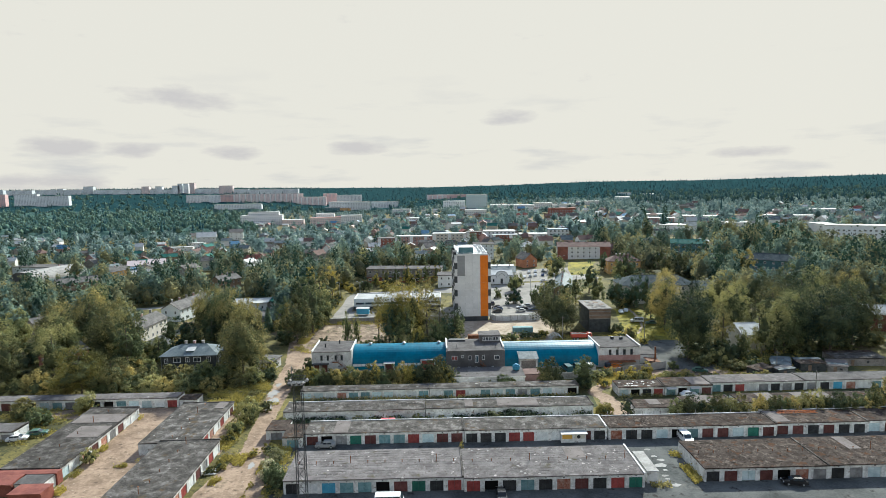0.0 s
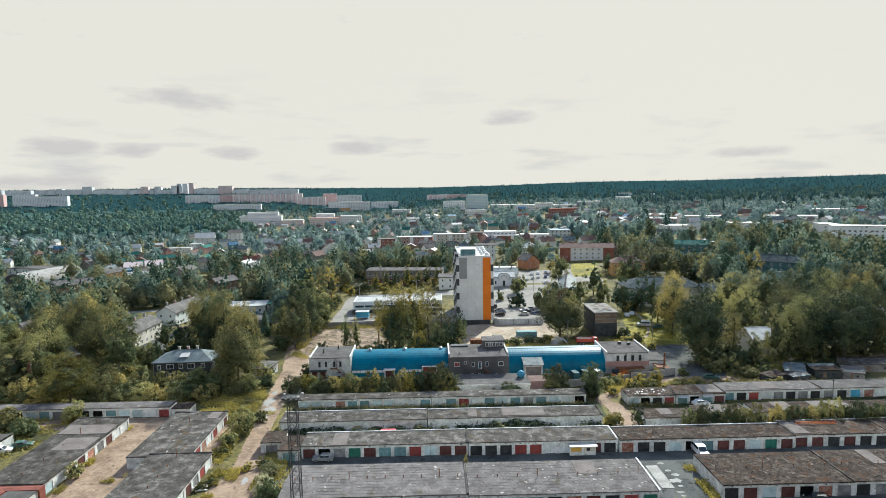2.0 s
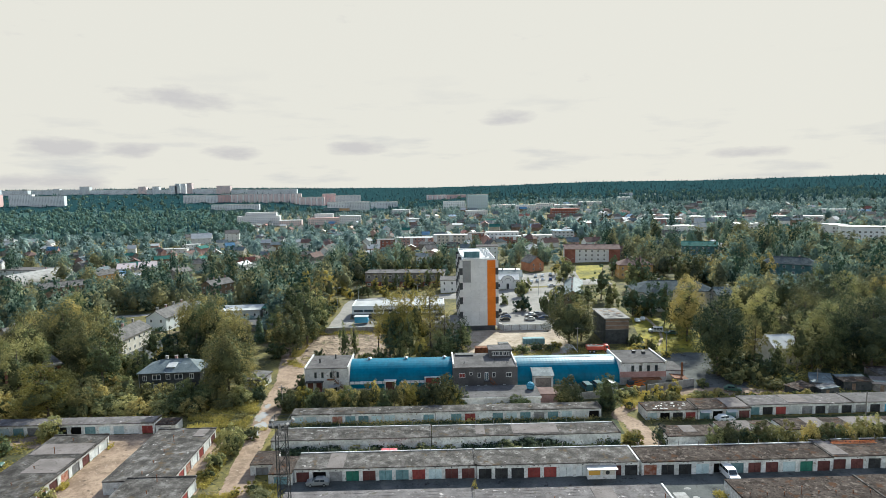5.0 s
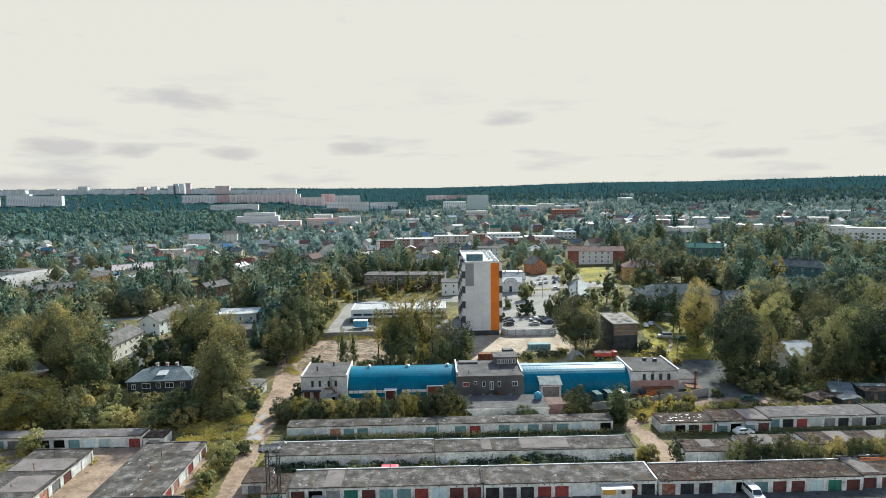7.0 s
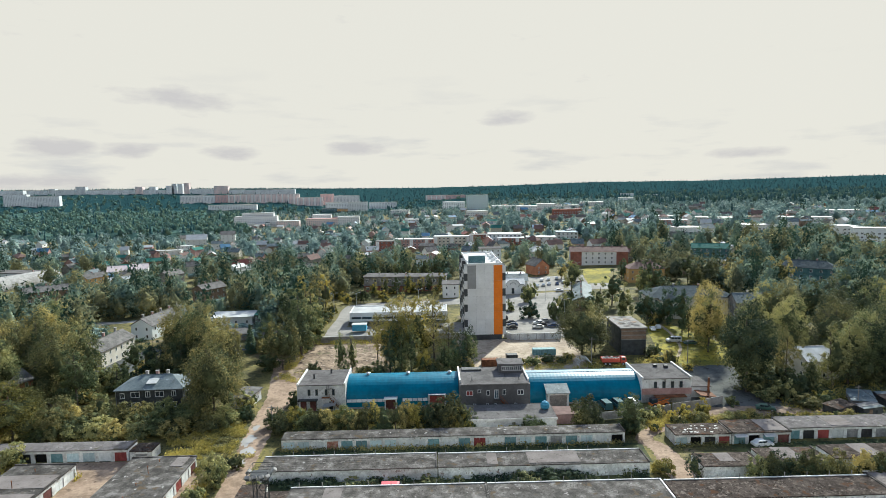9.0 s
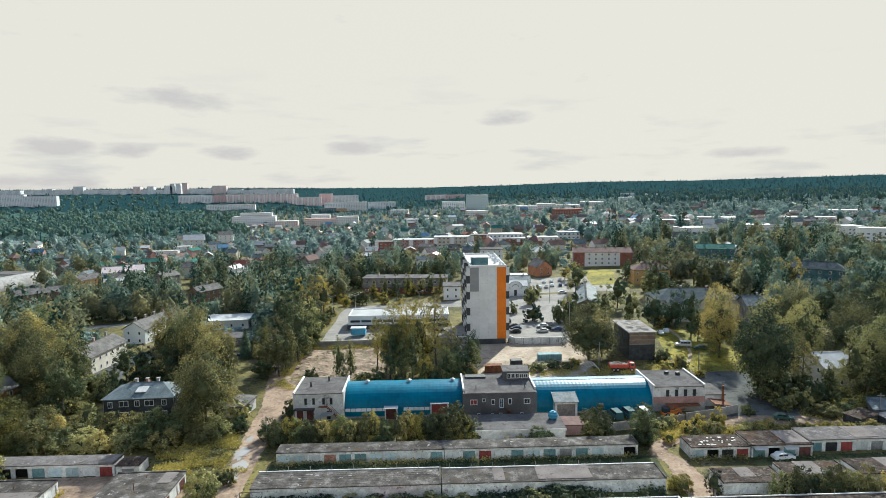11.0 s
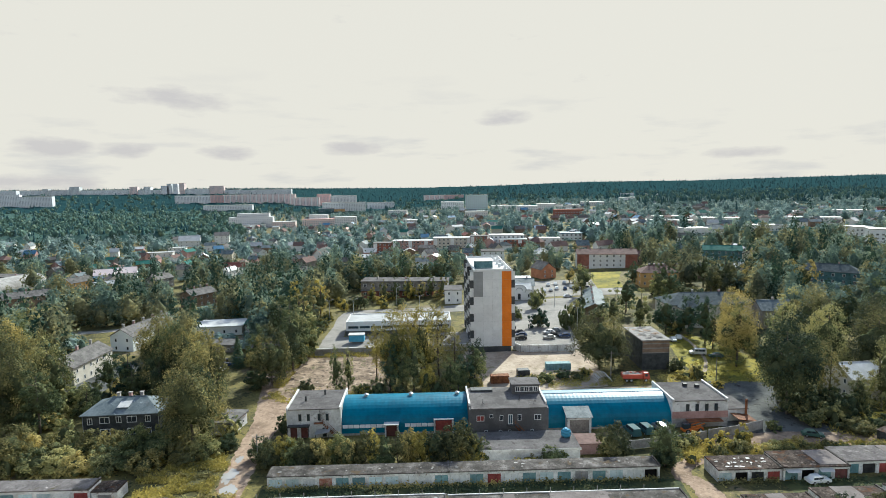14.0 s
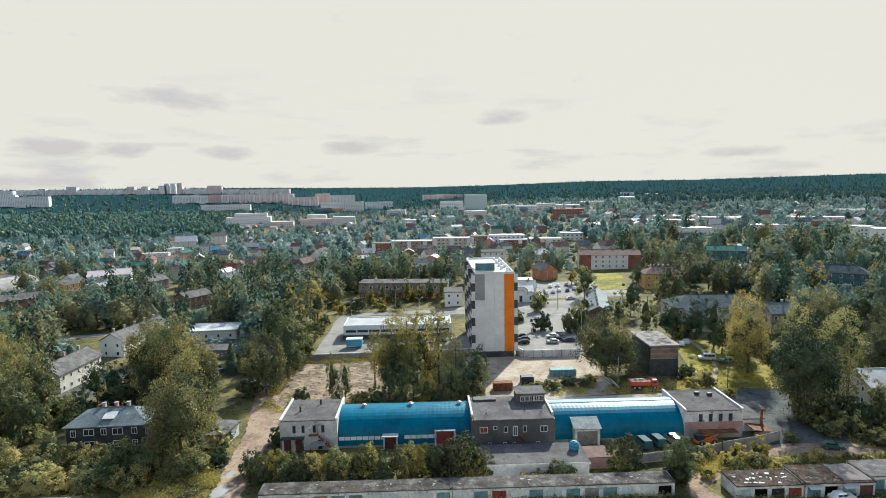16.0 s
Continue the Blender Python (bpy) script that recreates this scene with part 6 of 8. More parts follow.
    while len(spots) < 82:
        y = 330 * (1100 / 330) ** rnd.random()
        x = rnd.uniform(-0.72, 0.75) * y
        if (-60 < x < 115 and y < 420) or any(math.hypot(x - a, y - b) < 16 for a, b in spots + KEEP):
            continue
        spots.append((x, y))
        w = rnd.uniform(8, 15)
        house(x, y, rnd.uniform(-50, 50), w, rnd.uniform(7, 10), rnd.uniform(3, 5.5), rnd.uniform(2.2, 3.6), rnd.choice(walls), rnd.choice(roofs), "small cottage among trees", rnd.choice(["gable", "gable", "hip"]), storeys=1, columns=0 if y > 480 else 3, chimneys=1, side_windows=y < 450, group="cottages among the trees")
    return spots


def cottage_district(taken):
    """Small houses of the far quarters, too many to count: walls and pitched roofs of several colours."""
    rnd = random.Random(77)
    mats = [WHITE, TIMBER_GREY, TIMBER_BROWN, CREAM, BRICK_PINK, ROOF_WHITE, ROOF_SLATE, ROOF_TIN, REDROOF, ROOF_GREEN, ROOF_BLUE, ROOF_BROWN]
    v, f, which, spots = [], [], [], []
    while len(spots) < 220:
        y = 455 * (1180 / 455) ** (rnd.random() ** 0.85)
        u = rnd.uniform(-0.74, 0.78)
        x = u * y
        if (u < -0.38 and y > 620 and rnd.random() < 0.7) or (u > 0.28 and (y < 590 or y > 860) and rnd.random() < 0.97):
            continue
        if any(math.hypot(x - a, y - b) < 13 for a, b in taken + spots + KEEP):
            continue
        spots.append((x, y))
        w, d, h, rise = rnd.uniform(7, 14) / 2, rnd.uniform(6, 9) / 2, rnd.uniform(3.0, 6.0), rnd.uniform(1.6, 3.4)
        turn = math.radians(rnd.choice([0, 90]) + rnd.uniform(-25, 25))
        wall, roof = rnd.choice([0, 0, 0, 1, 2, 3, 4]), rnd.choice([5, 5, 6, 6, 6, 7, 7, 8, 9, 10, 11, 11])
        z, c, sn, o, n0 = ground_at(x, y), math.cos(turn), math.sin(turn), 0.5, len(v)
        local = [(-w, -d, -2), (w, -d, -2), (w, d, -2), (-w, d, -2), (-w, -d, h), (w, -d, h), (w, d, h), (-w, d, h), (-w, 0, h + rise), (w, 0, h + rise)]
        local += [(-w - o, -d - o, h - 0.2), (w + o, -d - o, h - 0.2), (w + o, 0, h + rise + 0.15), (-w - o, 0, h + rise + 0.15), (w + o, d + o, h - 0.2), (-w - o, d + o, h - 0.2)]
        local += [(px + e * w * 0.4, py + 0.7, pz) for pz in (h + rise * 0.5, h + rise + 1.1) for px, py in ((-0.4, -0.4), (0.4, -0.4), (0.4, 0.4), (-0.4, 0.4)) for e in (1,)]
        v += [(x + px * c - py * sn, y + px * sn + py * c, z + pz) for px, py, pz in local]
        for face, m in (((0, 1, 5, 4), wall), ((1, 2, 6, 9, 5), wall), ((2, 3, 7, 6), wall), ((3, 0, 4, 8, 7), wall), ((10, 11, 12, 13), roof), ((13, 12, 14, 15), roof), ((16, 17, 21, 20), 4), ((17, 18, 22, 21), 4), ((18, 19, 23, 22), 4), ((19, 16, 20, 23), 4), ((20, 21, 22, 23), 4)):
            f.append(tuple(n0 + i for i in face))
            which.append(m)
    me = bpy.data.meshes.new("cottage_district")
    me.from_pydata(v, [], f)
    for m in mats:
        me.materials.append(m)
    me.polygons.foreach_set("material_index", which)
    me.update()
    tagged(new("cottage_district", me), "small far cottages with pale, red and grey roofs", "cottages", "", "stuff")
    return spots


KEEP = [(-273, 716), (-246, 742), (-213, 634), (-262, 616), (-292, 1000), (-240, 1000), (112, 590), (70, 596), (335, 452), (316, 458), (354, 444), (191, 328), (229, 322), (178, 408), (101.8, 397), (109, 336), (-124, 352), (-219, 362), (-226, 420), (-175, 420), (-225, 464), (-18, 556), (16, 549), (38, 543), (66, 520), (98, 508), (-44, 560), (-285, 440), (-268, 385), (60, 376)]
COTTAGES = build_town()
FAR_COTTAGES = cottage_district(COTTAGES)

# ---- vehicles ----
CAR_PAINT = {
    "white": plain("white_car_paint", (0.74, 0.74, 0.735), 0.3), "black": plain("black_car_paint", (0.02, 0.02, 0.022), 0.2),
    "silver": plain("silver_car_paint", (0.42, 0.43, 0.44), 0.3, 0.6), "blue": plain("dark_blue_car_paint", (0.03, 0.06, 0.14), 0.25),
    "red": plain("red_car_paint", (0.42, 0.03, 0.03), 0.3), "green": plain("dull_green_car_paint", (0.06, 0.13, 0.10), 0.4),
    "teal": plain("dark_teal_van_paint", (0.04, 0.10, 0.11), 0.7, 0.0, 0.15), "truck": plain("faded_red_truck_paint", (0.50, 0.07, 0.04), 0.5),
    # The pink entry is a red with sunlight put into its colour.
    "orange": plain("orange_machine_paint", (0.60, 0.16, 0.02), 0.5), "pink": plain("sunlit_red_van_paint", (0.62, 0.10, 0.12), 0.4),
}
CAR_MODEL = {}


def wheels(parent, xs, half, r):
    for x in xs:
        for s in (-1, 1):
            w = part("wheel", Build().tube((x, s * (half - 0.2), r), (x, s * half, r), r, n=14), RUBBER, parent)
            part("rim", Build().tube((x, s * (half - 0.01), r), (x, s * (half + 0.015), r), r * 0.6, n=10), ZINC, w)


def vehicle(kind, paint, x, y, turn, label, group=""):
    """A parked vehicle; kind gives its side outline. Its nose looks along +x before turning."""
    at = pose(x, y, ground_at(x, y) + 0.06, 0, 0, turn)
    key = (kind, paint)
    if key in CAR_MODEL:
        ob = copy_thing(CAR_MODEL[key], at)
        return tagged(ob, label, kind, group)
    v = thing({"car": "car", "van": "van", "bus": "minibus"}[kind], at, label, kind, group)
    CAR_MODEL[key] = v
    if kind == "car":
        L, half, body, cab = 4.3, 0.85, [(-2.15, 0.35), (2.1, 0.35), (2.15, 0.65), (2.0, 0.85), (1.05, 0.95), (-1.5, 0.97), (-2.1, 0.92), (-2.18, 0.6)], [(-1.75, 0.94), (1.0, 0.94), (0.3, 1.45), (-1.15, 1.47)]
        xs, r = (-1.3, 1.3), 0.31
    elif kind == "van":
        L, half, body, cab = 5.0, 0.95, [(-2.5, 0.4), (2.45, 0.4), (2.5, 0.8), (2.3, 1.15), (1.5, 1.25), (-2.45, 1.25)], [(-2.45, 1.24), (1.5, 1.24), (0.9, 1.98), (0.5, 2.05), (-2.35, 2.05)]
        xs, r = (-1.6, 1.6), 0.34
    else:
        L, half, body, cab = 5.2, 1.0, [(-2.6, 0.4), (2.55, 0.4), (2.6, 0.9), (2.45, 1.2), (-2.6, 1.2)], [(-2.6, 1.19), (2.45, 1.19), (2.0, 2.1), (-2.5, 2.15)]
        xs, r = (-1.6, 1.6), 0.36
    part("body", Build().prism(body, -half, half), CAR_PAINT[paint], v)
    part("cabin", Build().prism(cab, -half + 0.12, half - 0.12), CAR_PAINT[paint], v)
    lo, hi = cab[0][1] + 0.05, max(c[1] for c in cab) - 0.12
    for s in (-1, 1):
        y0, y1 = sorted((s * (half - 0.13), s * (half - 0.105)))
        n = 2 if kind == "car" else 3
        a, b = cab[0][0] + 0.35, cab[1][0] - 0.45
        for k in range(n):
            p, q = a + (b - a) * k / n + 0.05, a + (b - a) * (k + 1) / n - 0.05
            part("side_window", Build().box(p, y0, lo, q, y1, hi), GLASS, v)
    fx, fz, gx, gz = cab[1][0], cab[1][1], cab[2][0], cab[2][1]
    part("windscreen", Build().add([(fx - 0.02, -half + 0.2, fz + 0.06), (fx - 0.02, half - 0.2, fz + 0.06), (gx + 0.04, half - 0.25, gz - 0.05), (gx + 0.04, -half + 0.25, gz - 0.05), (fx + 0.03, -half + 0.2, fz + 0.07), (fx + 0.03, half - 0.2, fz + 0.07), (gx + 0.09, half - 0.25, gz - 0.04), (gx + 0.09, -half + 0.25, gz - 0.04)], [(4, 5, 6, 7), (0, 3, 2, 1), (0, 1, 5, 4), (2, 3, 7, 6), (1, 2, 6, 5), (3, 0, 4, 7)]), GLASS, v)
    for s in (-1, 1):
        part("headlight", Build().box(L / 2 - 0.06, s * half * 0.7 - 0.15, 0.62, L / 2 + 0.02, s * half * 0.7 + 0.15, 0.8), FRAME_WHITE, v)
    part("bumper", Build().soft(L / 2 - 0.1, -half, 0.36, L / 2 + 0.08, half, 0.52, 0.03), RUBBER, v)
    wheels(v, xs, half + 0.02, r)
    return v


def tipper(x, y, turn):
    t = thing("tipper_truck", pose(x, y, ground_at(x, y) + 0.05, 0, 0, turn), "faded red tipper truck loaded with pale rubble", "truck")
    part("chassis", Build().box(-3.6, -0.45, 0.75, 3.4, 0.45, 1.05), STEEL, t)
    cab = part("cab", Build().prism([(-3.7, 0.8), (-2.0, 0.8), (-2.0, 2.5), (-2.3, 2.65), (-3.35, 2.6), (-3.72, 1.7)], -1.15, 1.15), CAR_PAINT["truck"], t)
    part("windscreen", Build().box(-3.66, -0.95, 1.7, -3.6, 0.95, 2.35), GLASS, cab)
    for s in (-1, 1):
        y0, y1 = sorted((s * 1.155, s * 1.17))
        part("side_window", Build().box(-3.2, y0, 1.65, -2.3, y1, 2.35), GLASS, cab)
    part("tipping_body", Build().box(-1.7, -1.25, 1.1, 3.7, 1.25, 1.25).box(-1.7, -1.25, 1.25, 3.7, -1.15, 2.3).box(-1.7, 1.15, 1.25, 3.7, 1.25, 2.3).box(-1.7, -1.15, 1.25, -1.6, 1.15, 2.5).box(3.6, -1.15, 1.25, 3.7, 1.15, 2.3), CAR_PAINT["truck"], t)
    rnd = random.Random(3)
    load = Build()
    for k in range(40):
        cx, cy = rnd.uniform(-1.4, 3.3), rnd.uniform(-0.95, 0.95)
        load.soft(cx - 0.25, cy - 0.25, 1.3, cx + rnd.uniform(0.1, 0.35), cy + rnd.uniform(0.1, 0.3), rnd.uniform(2.1, 2.5), 0.05)
    tagged(part("rubble_load", load, CONCRETE, t), kind="stuff")
    wheels(t, (-2.7, 1.4, 2.7), 1.2, 0.52)


def build_vehicles():
    vehicle("bus", "white", -8.6, 99.6, 0, "white minibus parked before the garages")
    vehicle("car", "black", 11.6, 101.6, 90, "black car backed into an open garage")
    vehicle("car", "silver", -24.2, 123.6, 180, "old grey saloon parked before an open garage")
    vehicle("van", "white", 54.3, 122.6, -90, "white van with its doors open before a garage")
    vehicle("car", "white", 66.6, 149.0, 5, "white saloon parked on the dirt track")
    vehicle("car", "black", 66.6, 103.4, 170, "black car before an open garage")
    vehicle("van", "pink", -10.6, 133.4, 0, "red van parked behind the garages")
    vehicle("car", "green", -92.8, 133.5, 15, "dull green car beside the garage block")
    vehicle("car", "white", -95.5, 130.8, 15, "whitish car beside the garage block")
    vehicle("car", "green", 78.4, 168.4, -20, "abandoned dark green car by the track")
    for x, y, p in ((39.8, 172.2, "teal"), (43.0, 173.0, "teal"), (46.8, 173.2, "silver")):
        vehicle("van", p, x, y, 100, "dull van parked in the workshop yard", "vans in the workshop yard")
    tipper(52.6, 206.4, 178)
    for i, (x, y, a, p) in enumerate([(27.5, 252, 175, "black"), (28.3, 256, 172, "blue"), (28, 259.5, 174, "black"), (37.5, 251, 178, "silver"), (39.4, 254.3, 176, "black"), (38.8, 257.6, 178, "white"), (41.5, 260, 176, "silver"), (43.3, 252.4, 178, "blue"), (27, 268, 90, "black"), (27.6, 294, 90, "black"), (52, 333, 80, "white"), (55.4, 334, 80, "silver"), (59, 337, 80, "white"), (63, 336, 80, "blue"), (67, 339, 80, "silver"), (70.5, 337, 80, "white"), (74, 335, 80, "black"), (57, 348, 80, "white"), (61, 349, 80, "white"), (66, 351, 80, "silver"), (71, 350, 80, "blue"), (60, 318, 10, "white"), (-31, 262, 10, "white"), (-8, 258, 5, "silver"), (-1, 258, 5, "black"), (-14, 253, 5, "white")]):
        vehicle("car", p, x, y, a, "%s car in the car park" % {"black": "black", "blue": "dark blue", "silver": "silver", "white": "white"}[p], "parked cars")
    for x, y, a, k, p in ((78.6, 243, 80, "car", "white"), (81.4, 245, 75, "car", "white"), (80.1, 227.5, 170, "van", "white"), (84.5, 224.5, 175, "car", "green"), (-70, 232, 60, "car", "blue"), (-67, 236, 60, "van", "teal"), (-70, 226, 70, "car", "white"), (-71, 222, 60, "car", "blue"), (-74, 238, 20, "car", "black")):
        vehicle(k, p, x, y, a, "car parked on rough ground near houses", "cars near houses")
    # orange digger parts in the yard
    d = thing("machine", pose(53.5, 172.6, 0, 0, 0, 10), "orange loader frame with a dark engine", "machine")
    part("chassis", Build().soft(-2.4, -0.8, 0.5, 2.6, 0.8, 1.0, 0.1), CAR_PAINT["orange"], d)
    part("arm", Build().tube((-1.6, -0.6, 1.0), (2.8, -0.6, 1.9), 0.14, n=6).tube((-1.6, 0.6, 1.0), (2.8, 0.6, 1.9), 0.14, n=6), CAR_PAINT["orange"], d)
    part("cab", Build().soft(-2.2, -0.7, 1.0, -0.6, 0.7, 2.2, 0.1), GLASS, d)
    wheels(d, (-1.5, 1.6), 1.0, 0.5)
    # containers and sheds on the sandy plot
    for x, y, a, w, m, l in ((33.4, 218.6, -1, 7.5, DOORS["teal"], "teal steel container on the sandy plot"), (14.6, 208.5, 0, 5.2, RUST, "rusty open steel frame shed"), (22, 213, 3, 3.5, STEEL, "dark low bin on the sandy plot")):
        c = thing("container", pose(x, y, 0, 0, 0, a), l, "container")
        b = Build().soft(-w / 2, -1.2, 0.1, w / 2, 1.2, 2.2, 0.05)
        for k in range(int(w / 0.5)):
            part("rib", Build().box(-w / 2 + k * 0.5 + 0.06, -1.24, 0.25, -w / 2 + k * 0.5 + 0.31, -1.201, 2.05), m, c)
        part("shell", b, m, c)
        part("lid", Build().box(-w / 2 + 0.1, -1.1, 2.2, w / 2 - 0.1, 1.1, 2.26), m, c)
    # kiosk before the second garage row, with a yellow printed board
    k = thing("stall", pose(27.3, 123.2, 0), "small stall with a white awning and yellow boards", "stall")
    part("wall", Build().box(0, 0, 0, 5.4, 1.0, 1.9), PLASTER, k)
    part("awning", Build().prism([(-0.2, 2.2), (5.6, 2.2), (5.6, 2.3), (-0.2, 2.3)], -0.8, 1.1), ROOF_WHITE, k)
    part("board", Build().box(0.2, -0.05, 0.9, 2.4, -0.005, 1.8), TARP, k)
    part("board", Build().box(2.9, -0.05, 0.9, 5.2, -0.005, 1.8), CREAM, k)
    part("emblem", Build().tube((3.8, -0.09, 1.35), (3.8, -0.052, 1.35), 0.4, n=14), DOORS["dark"], k)


build_vehicles()


def build_oddments():
    # an orange lattice boom lying along the roof edge
    boom = thing("crane_boom", pose(78.6, 129.4, 2.98), "orange steel lattice boom lying on a garage roof", "boom")
    length = 9.2
    for y, z in ((0.0, 0.06), (0.5, 0.06), (0.25, 0.5)):
        part("chord", Build().tube((0, y, z), (length, y, z), 0.05, n=5), CAR_PAINT["orange"], boom)
    for k in range(int(length)):
        for (y0, z0), (y1, z1) in (((0.0, 0.06), (0.25, 0.5)), ((0.5, 0.06), (0.25, 0.5))):
            part("brace", Build().tube((k, y0, z0), (k + 0.9, y1, z1), 0.035, n=4), CAR_PAINT["orange"], boom)
    # a heap of pale boards by the dirt road
    rnd = random.Random(9)
    for k in range(9):
        x, y = -45.6 + rnd.uniform(-0.7, 0.7), 113.2 + rnd.uniform(-0.8, 0.8)
        board = new("board", Build().soft(-1.1, -0.13, 0, 1.1, 0.13, 0.06, 0.01).mesh("board", EDGE))
        board.matrix_basis = pose(x, y, 0.05 + k * 0.062, 0, 0, rnd.uniform(-25, 40))
        tagged(board, "pale sawn board on a loose heap", "board", "heap of boards")
    # white hooped shelter beside the sandy yard
    hoops = thing("hooped_shelter", pose(41.6, 206.3, 0), "small white hooped shelter of bent pipes", "shelter")
    for k in range(6):
        v, f = [], []
        for i in range(11):
            ang = math.pi * i / 10
            for j in range(5):
                r = 2.2 + 0.06 * math.cos(2 * math.pi * j / 5)
                v.append((2.2 - r * math.cos(ang), k * 0.9 + 0.06 * math.sin(2 * math.pi * j / 5), 0.86 * r * math.sin(ang)))
        for i in range(10):
            f += [(i * 5 + j, i * 5 + (j + 1) % 5, i * 5 + 5 + (j + 1) % 5, i * 5 + 5 + j) for j in range(5)]
        b = Build().add(v, f)
        part("hoop", b, FRAME_WHITE, hoops)
    for ang in (0.25, 0.5, 0.75):
        x, z = 2.2 - 2.2 * math.cos(math.pi * ang), 1.9 * math.sin(math.pi * ang)
        part("purlin", Build().tube((x, 0, z), (x, 4.5, z), 0.05, n=5), FRAME_WHITE, hoops)


build_oddments()

# ---- mast, posts and wires ----
def lattice_mast(x, y, top):
    m = thing("lattice_mast", pose(x, y, 0), "dark steel lattice mast with floodlights on top", "mast")
    n = 13
    w = lambda z: 0.74 - 0.10 * z / top
    corners = [(-1, -1), (1, -1), (1, 1), (-1, 1)]
    for cx, cy in corners:
        part("leg", Build().tube((cx * w(0), cy * w(0), 0), (cx * w(top), cy * w(top), top), 0.07, 0.055, n=6), STEEL, m)
    for k in range(n):
        z0, z1 = top * k / n, top * (k + 1) / n
        for i in range(4):
            (ax, ay), (bx, by) = corners[i], corners[(i + 1) % 4]
            part("brace", Build().tube((ax * w(z0), ay * w(z0), z0), (bx * w(z1), by * w(z1), z1), 0.026, n=4), STEEL, m)
            part("brace", Build().tube((bx * w(z0), by * w(z0), z0), (ax * w(z1), ay * w(z1), z1), 0.026, n=4), STEEL, m)
            part("crossbar", Build().tube((ax * w(z1), ay * w(z1), z1), (bx * w(z1), by * w(z1), z1), 0.026, n=4), STEEL, m)
    deck = part("platform", Build().box(-1.15, -1.15, top, 1.15, 1.15, top + 0.12), STEEL, m)
    for i in range(4):
        rail = Build()
        (ax, ay), (bx, by) = corners[i], corners[(i + 1) % 4]
        for z in (0.5, 1.0):
            rail.tube((ax * 1.1, ay * 1.1, top + z), (bx * 1.1, by * 1.1, top + z), 0.03, n=4)
        rail.tube((ax * 1.1, ay * 1.1, top), (ax * 1.1, ay * 1.1, top + 1.0), 0.035, n=4)
        part("railing", rail, STEEL, deck)
    for k, (fx, fy) in enumerate([(-0.95, -1.3), (-0.3, -1.3), (0.4, -1.3), (1.0, -1.2), (-1.35, 0), (1.35, 0.2)]):
        lamp = part("floodlight", Build().soft(-0.28, -0.2, 0, 0.28, 0.2, 0.42, 0.06), CONCRETE, m, at=pose(fx, fy, top + 0.35, 35, 0, 20 * k))
        part("lens", Build().box(-0.22, -0.225, 0.05, 0.22, -0.202, 0.36), GLASS, lamp)


lattice_mast(-21.9, 91.3, 25.6)


def lamp_post(x, y, h, arms):
    p = thing("lamp_post", pose(x, y, ground_at(x, y)), "tall grey steel lamp post with two arms", "lamp post", "lamp posts")
    part("pole", Build().tube((0, 0, 0), (0, 0, h), 0.13, 0.07, n=8), ZINC, p)
    for s in arms:
        part("arm", Build().tube((0, 0, h - 0.1), (s * 1.4, 0, h + 0.5), 0.05, n=5), ZINC, p)
        part("lamp", Build().soft(s * 1.4 - 0.4, -0.16, h + 0.42, s * 1.4 + 0.4, 0.16, h + 0.6, 0.05), ZINC, p)


for x, y in ((-36.8, 291), (-9, 292), (-47, 292), (49, 257), (50, 300), (76, 345), (-20, 316)):
    lamp_post(x, y, 9.5, (-1, 1))


def wire_line(points, heights, label):
    """Wooden poles with sagging wires between them."""
    for i, (x, y) in enumerate(points):
        p = thing("utility_pole", pose(x, y, ground_at(x, y)), "weathered wooden utility pole", "pole", "utility poles")
        part("pole", Build().tube((0, 0, 0), (0, 0, heights), 0.14, 0.10, n=7), TIMBER_GREY, p)
        part("crossarm", Build().box(-0.9, -0.06, heights - 0.6, 0.9, 0.06, heights - 0.48), TIMBER_GREY, p)
    for (ax, ay), (bx, by) in zip(points, points[1:]):
        w = thing("overhead_wire", pose(ax, ay, 0), label, "wire", "overhead wires")
        for o in (-0.8, 0, 0.8):
            b, prev = Build(), None
            for k in range(13):
                s = k / 12
                q = (s * (bx - ax), s * (by - ay) + o, heights - 0.4 + ground_at(ax, ay) * (1 - s) + ground_at(bx, by) * s - 1.2 * 4 * s * (1 - s))
                if prev:
                    b.tube(prev, q, 0.025, n=3)
                prev = q
            part("wire", b, STEEL, w)


wire_line([(46.5, 209), (75, 205), (98, 204)], 8, "thin dark overhead wires")
wire_line([(-40.8, 163.5)], 6.0, "thin dark overhead wires")
wire_line([(101, 168), (101, 150)], 6.0, "thin dark overhead wires")

# ---- trees ----
RNG = np.random.default_rng(7)


def leaf_faces(centres, normals, size, rng, jitter=0.34):
    """One small leaf spray for each centre, a three-cornered face near its normal."""
    n = len(centres)
    nrm = normals + rng.normal(0, jitter, (n, 3))
    nrm /= np.linalg.norm(nrm, axis=1)[:, None]
    ref = rng.normal(size=(n, 3))
    u = np.cross(nrm, ref)
    u /= np.linalg.norm(u, axis=1)[:, None]
    w = np.cross(nrm, u)
    s = size * rng.uniform(0.6, 1.35, (n, 1))
    v = np.stack([centres + u * s, centres - u * s * 0.55 + w * s * 0.8, centres - u * s * 0.45 - w * s * 0.85], 1).reshape(-1, 3)
    return v, np.arange(3 * n).reshape(n, 3)


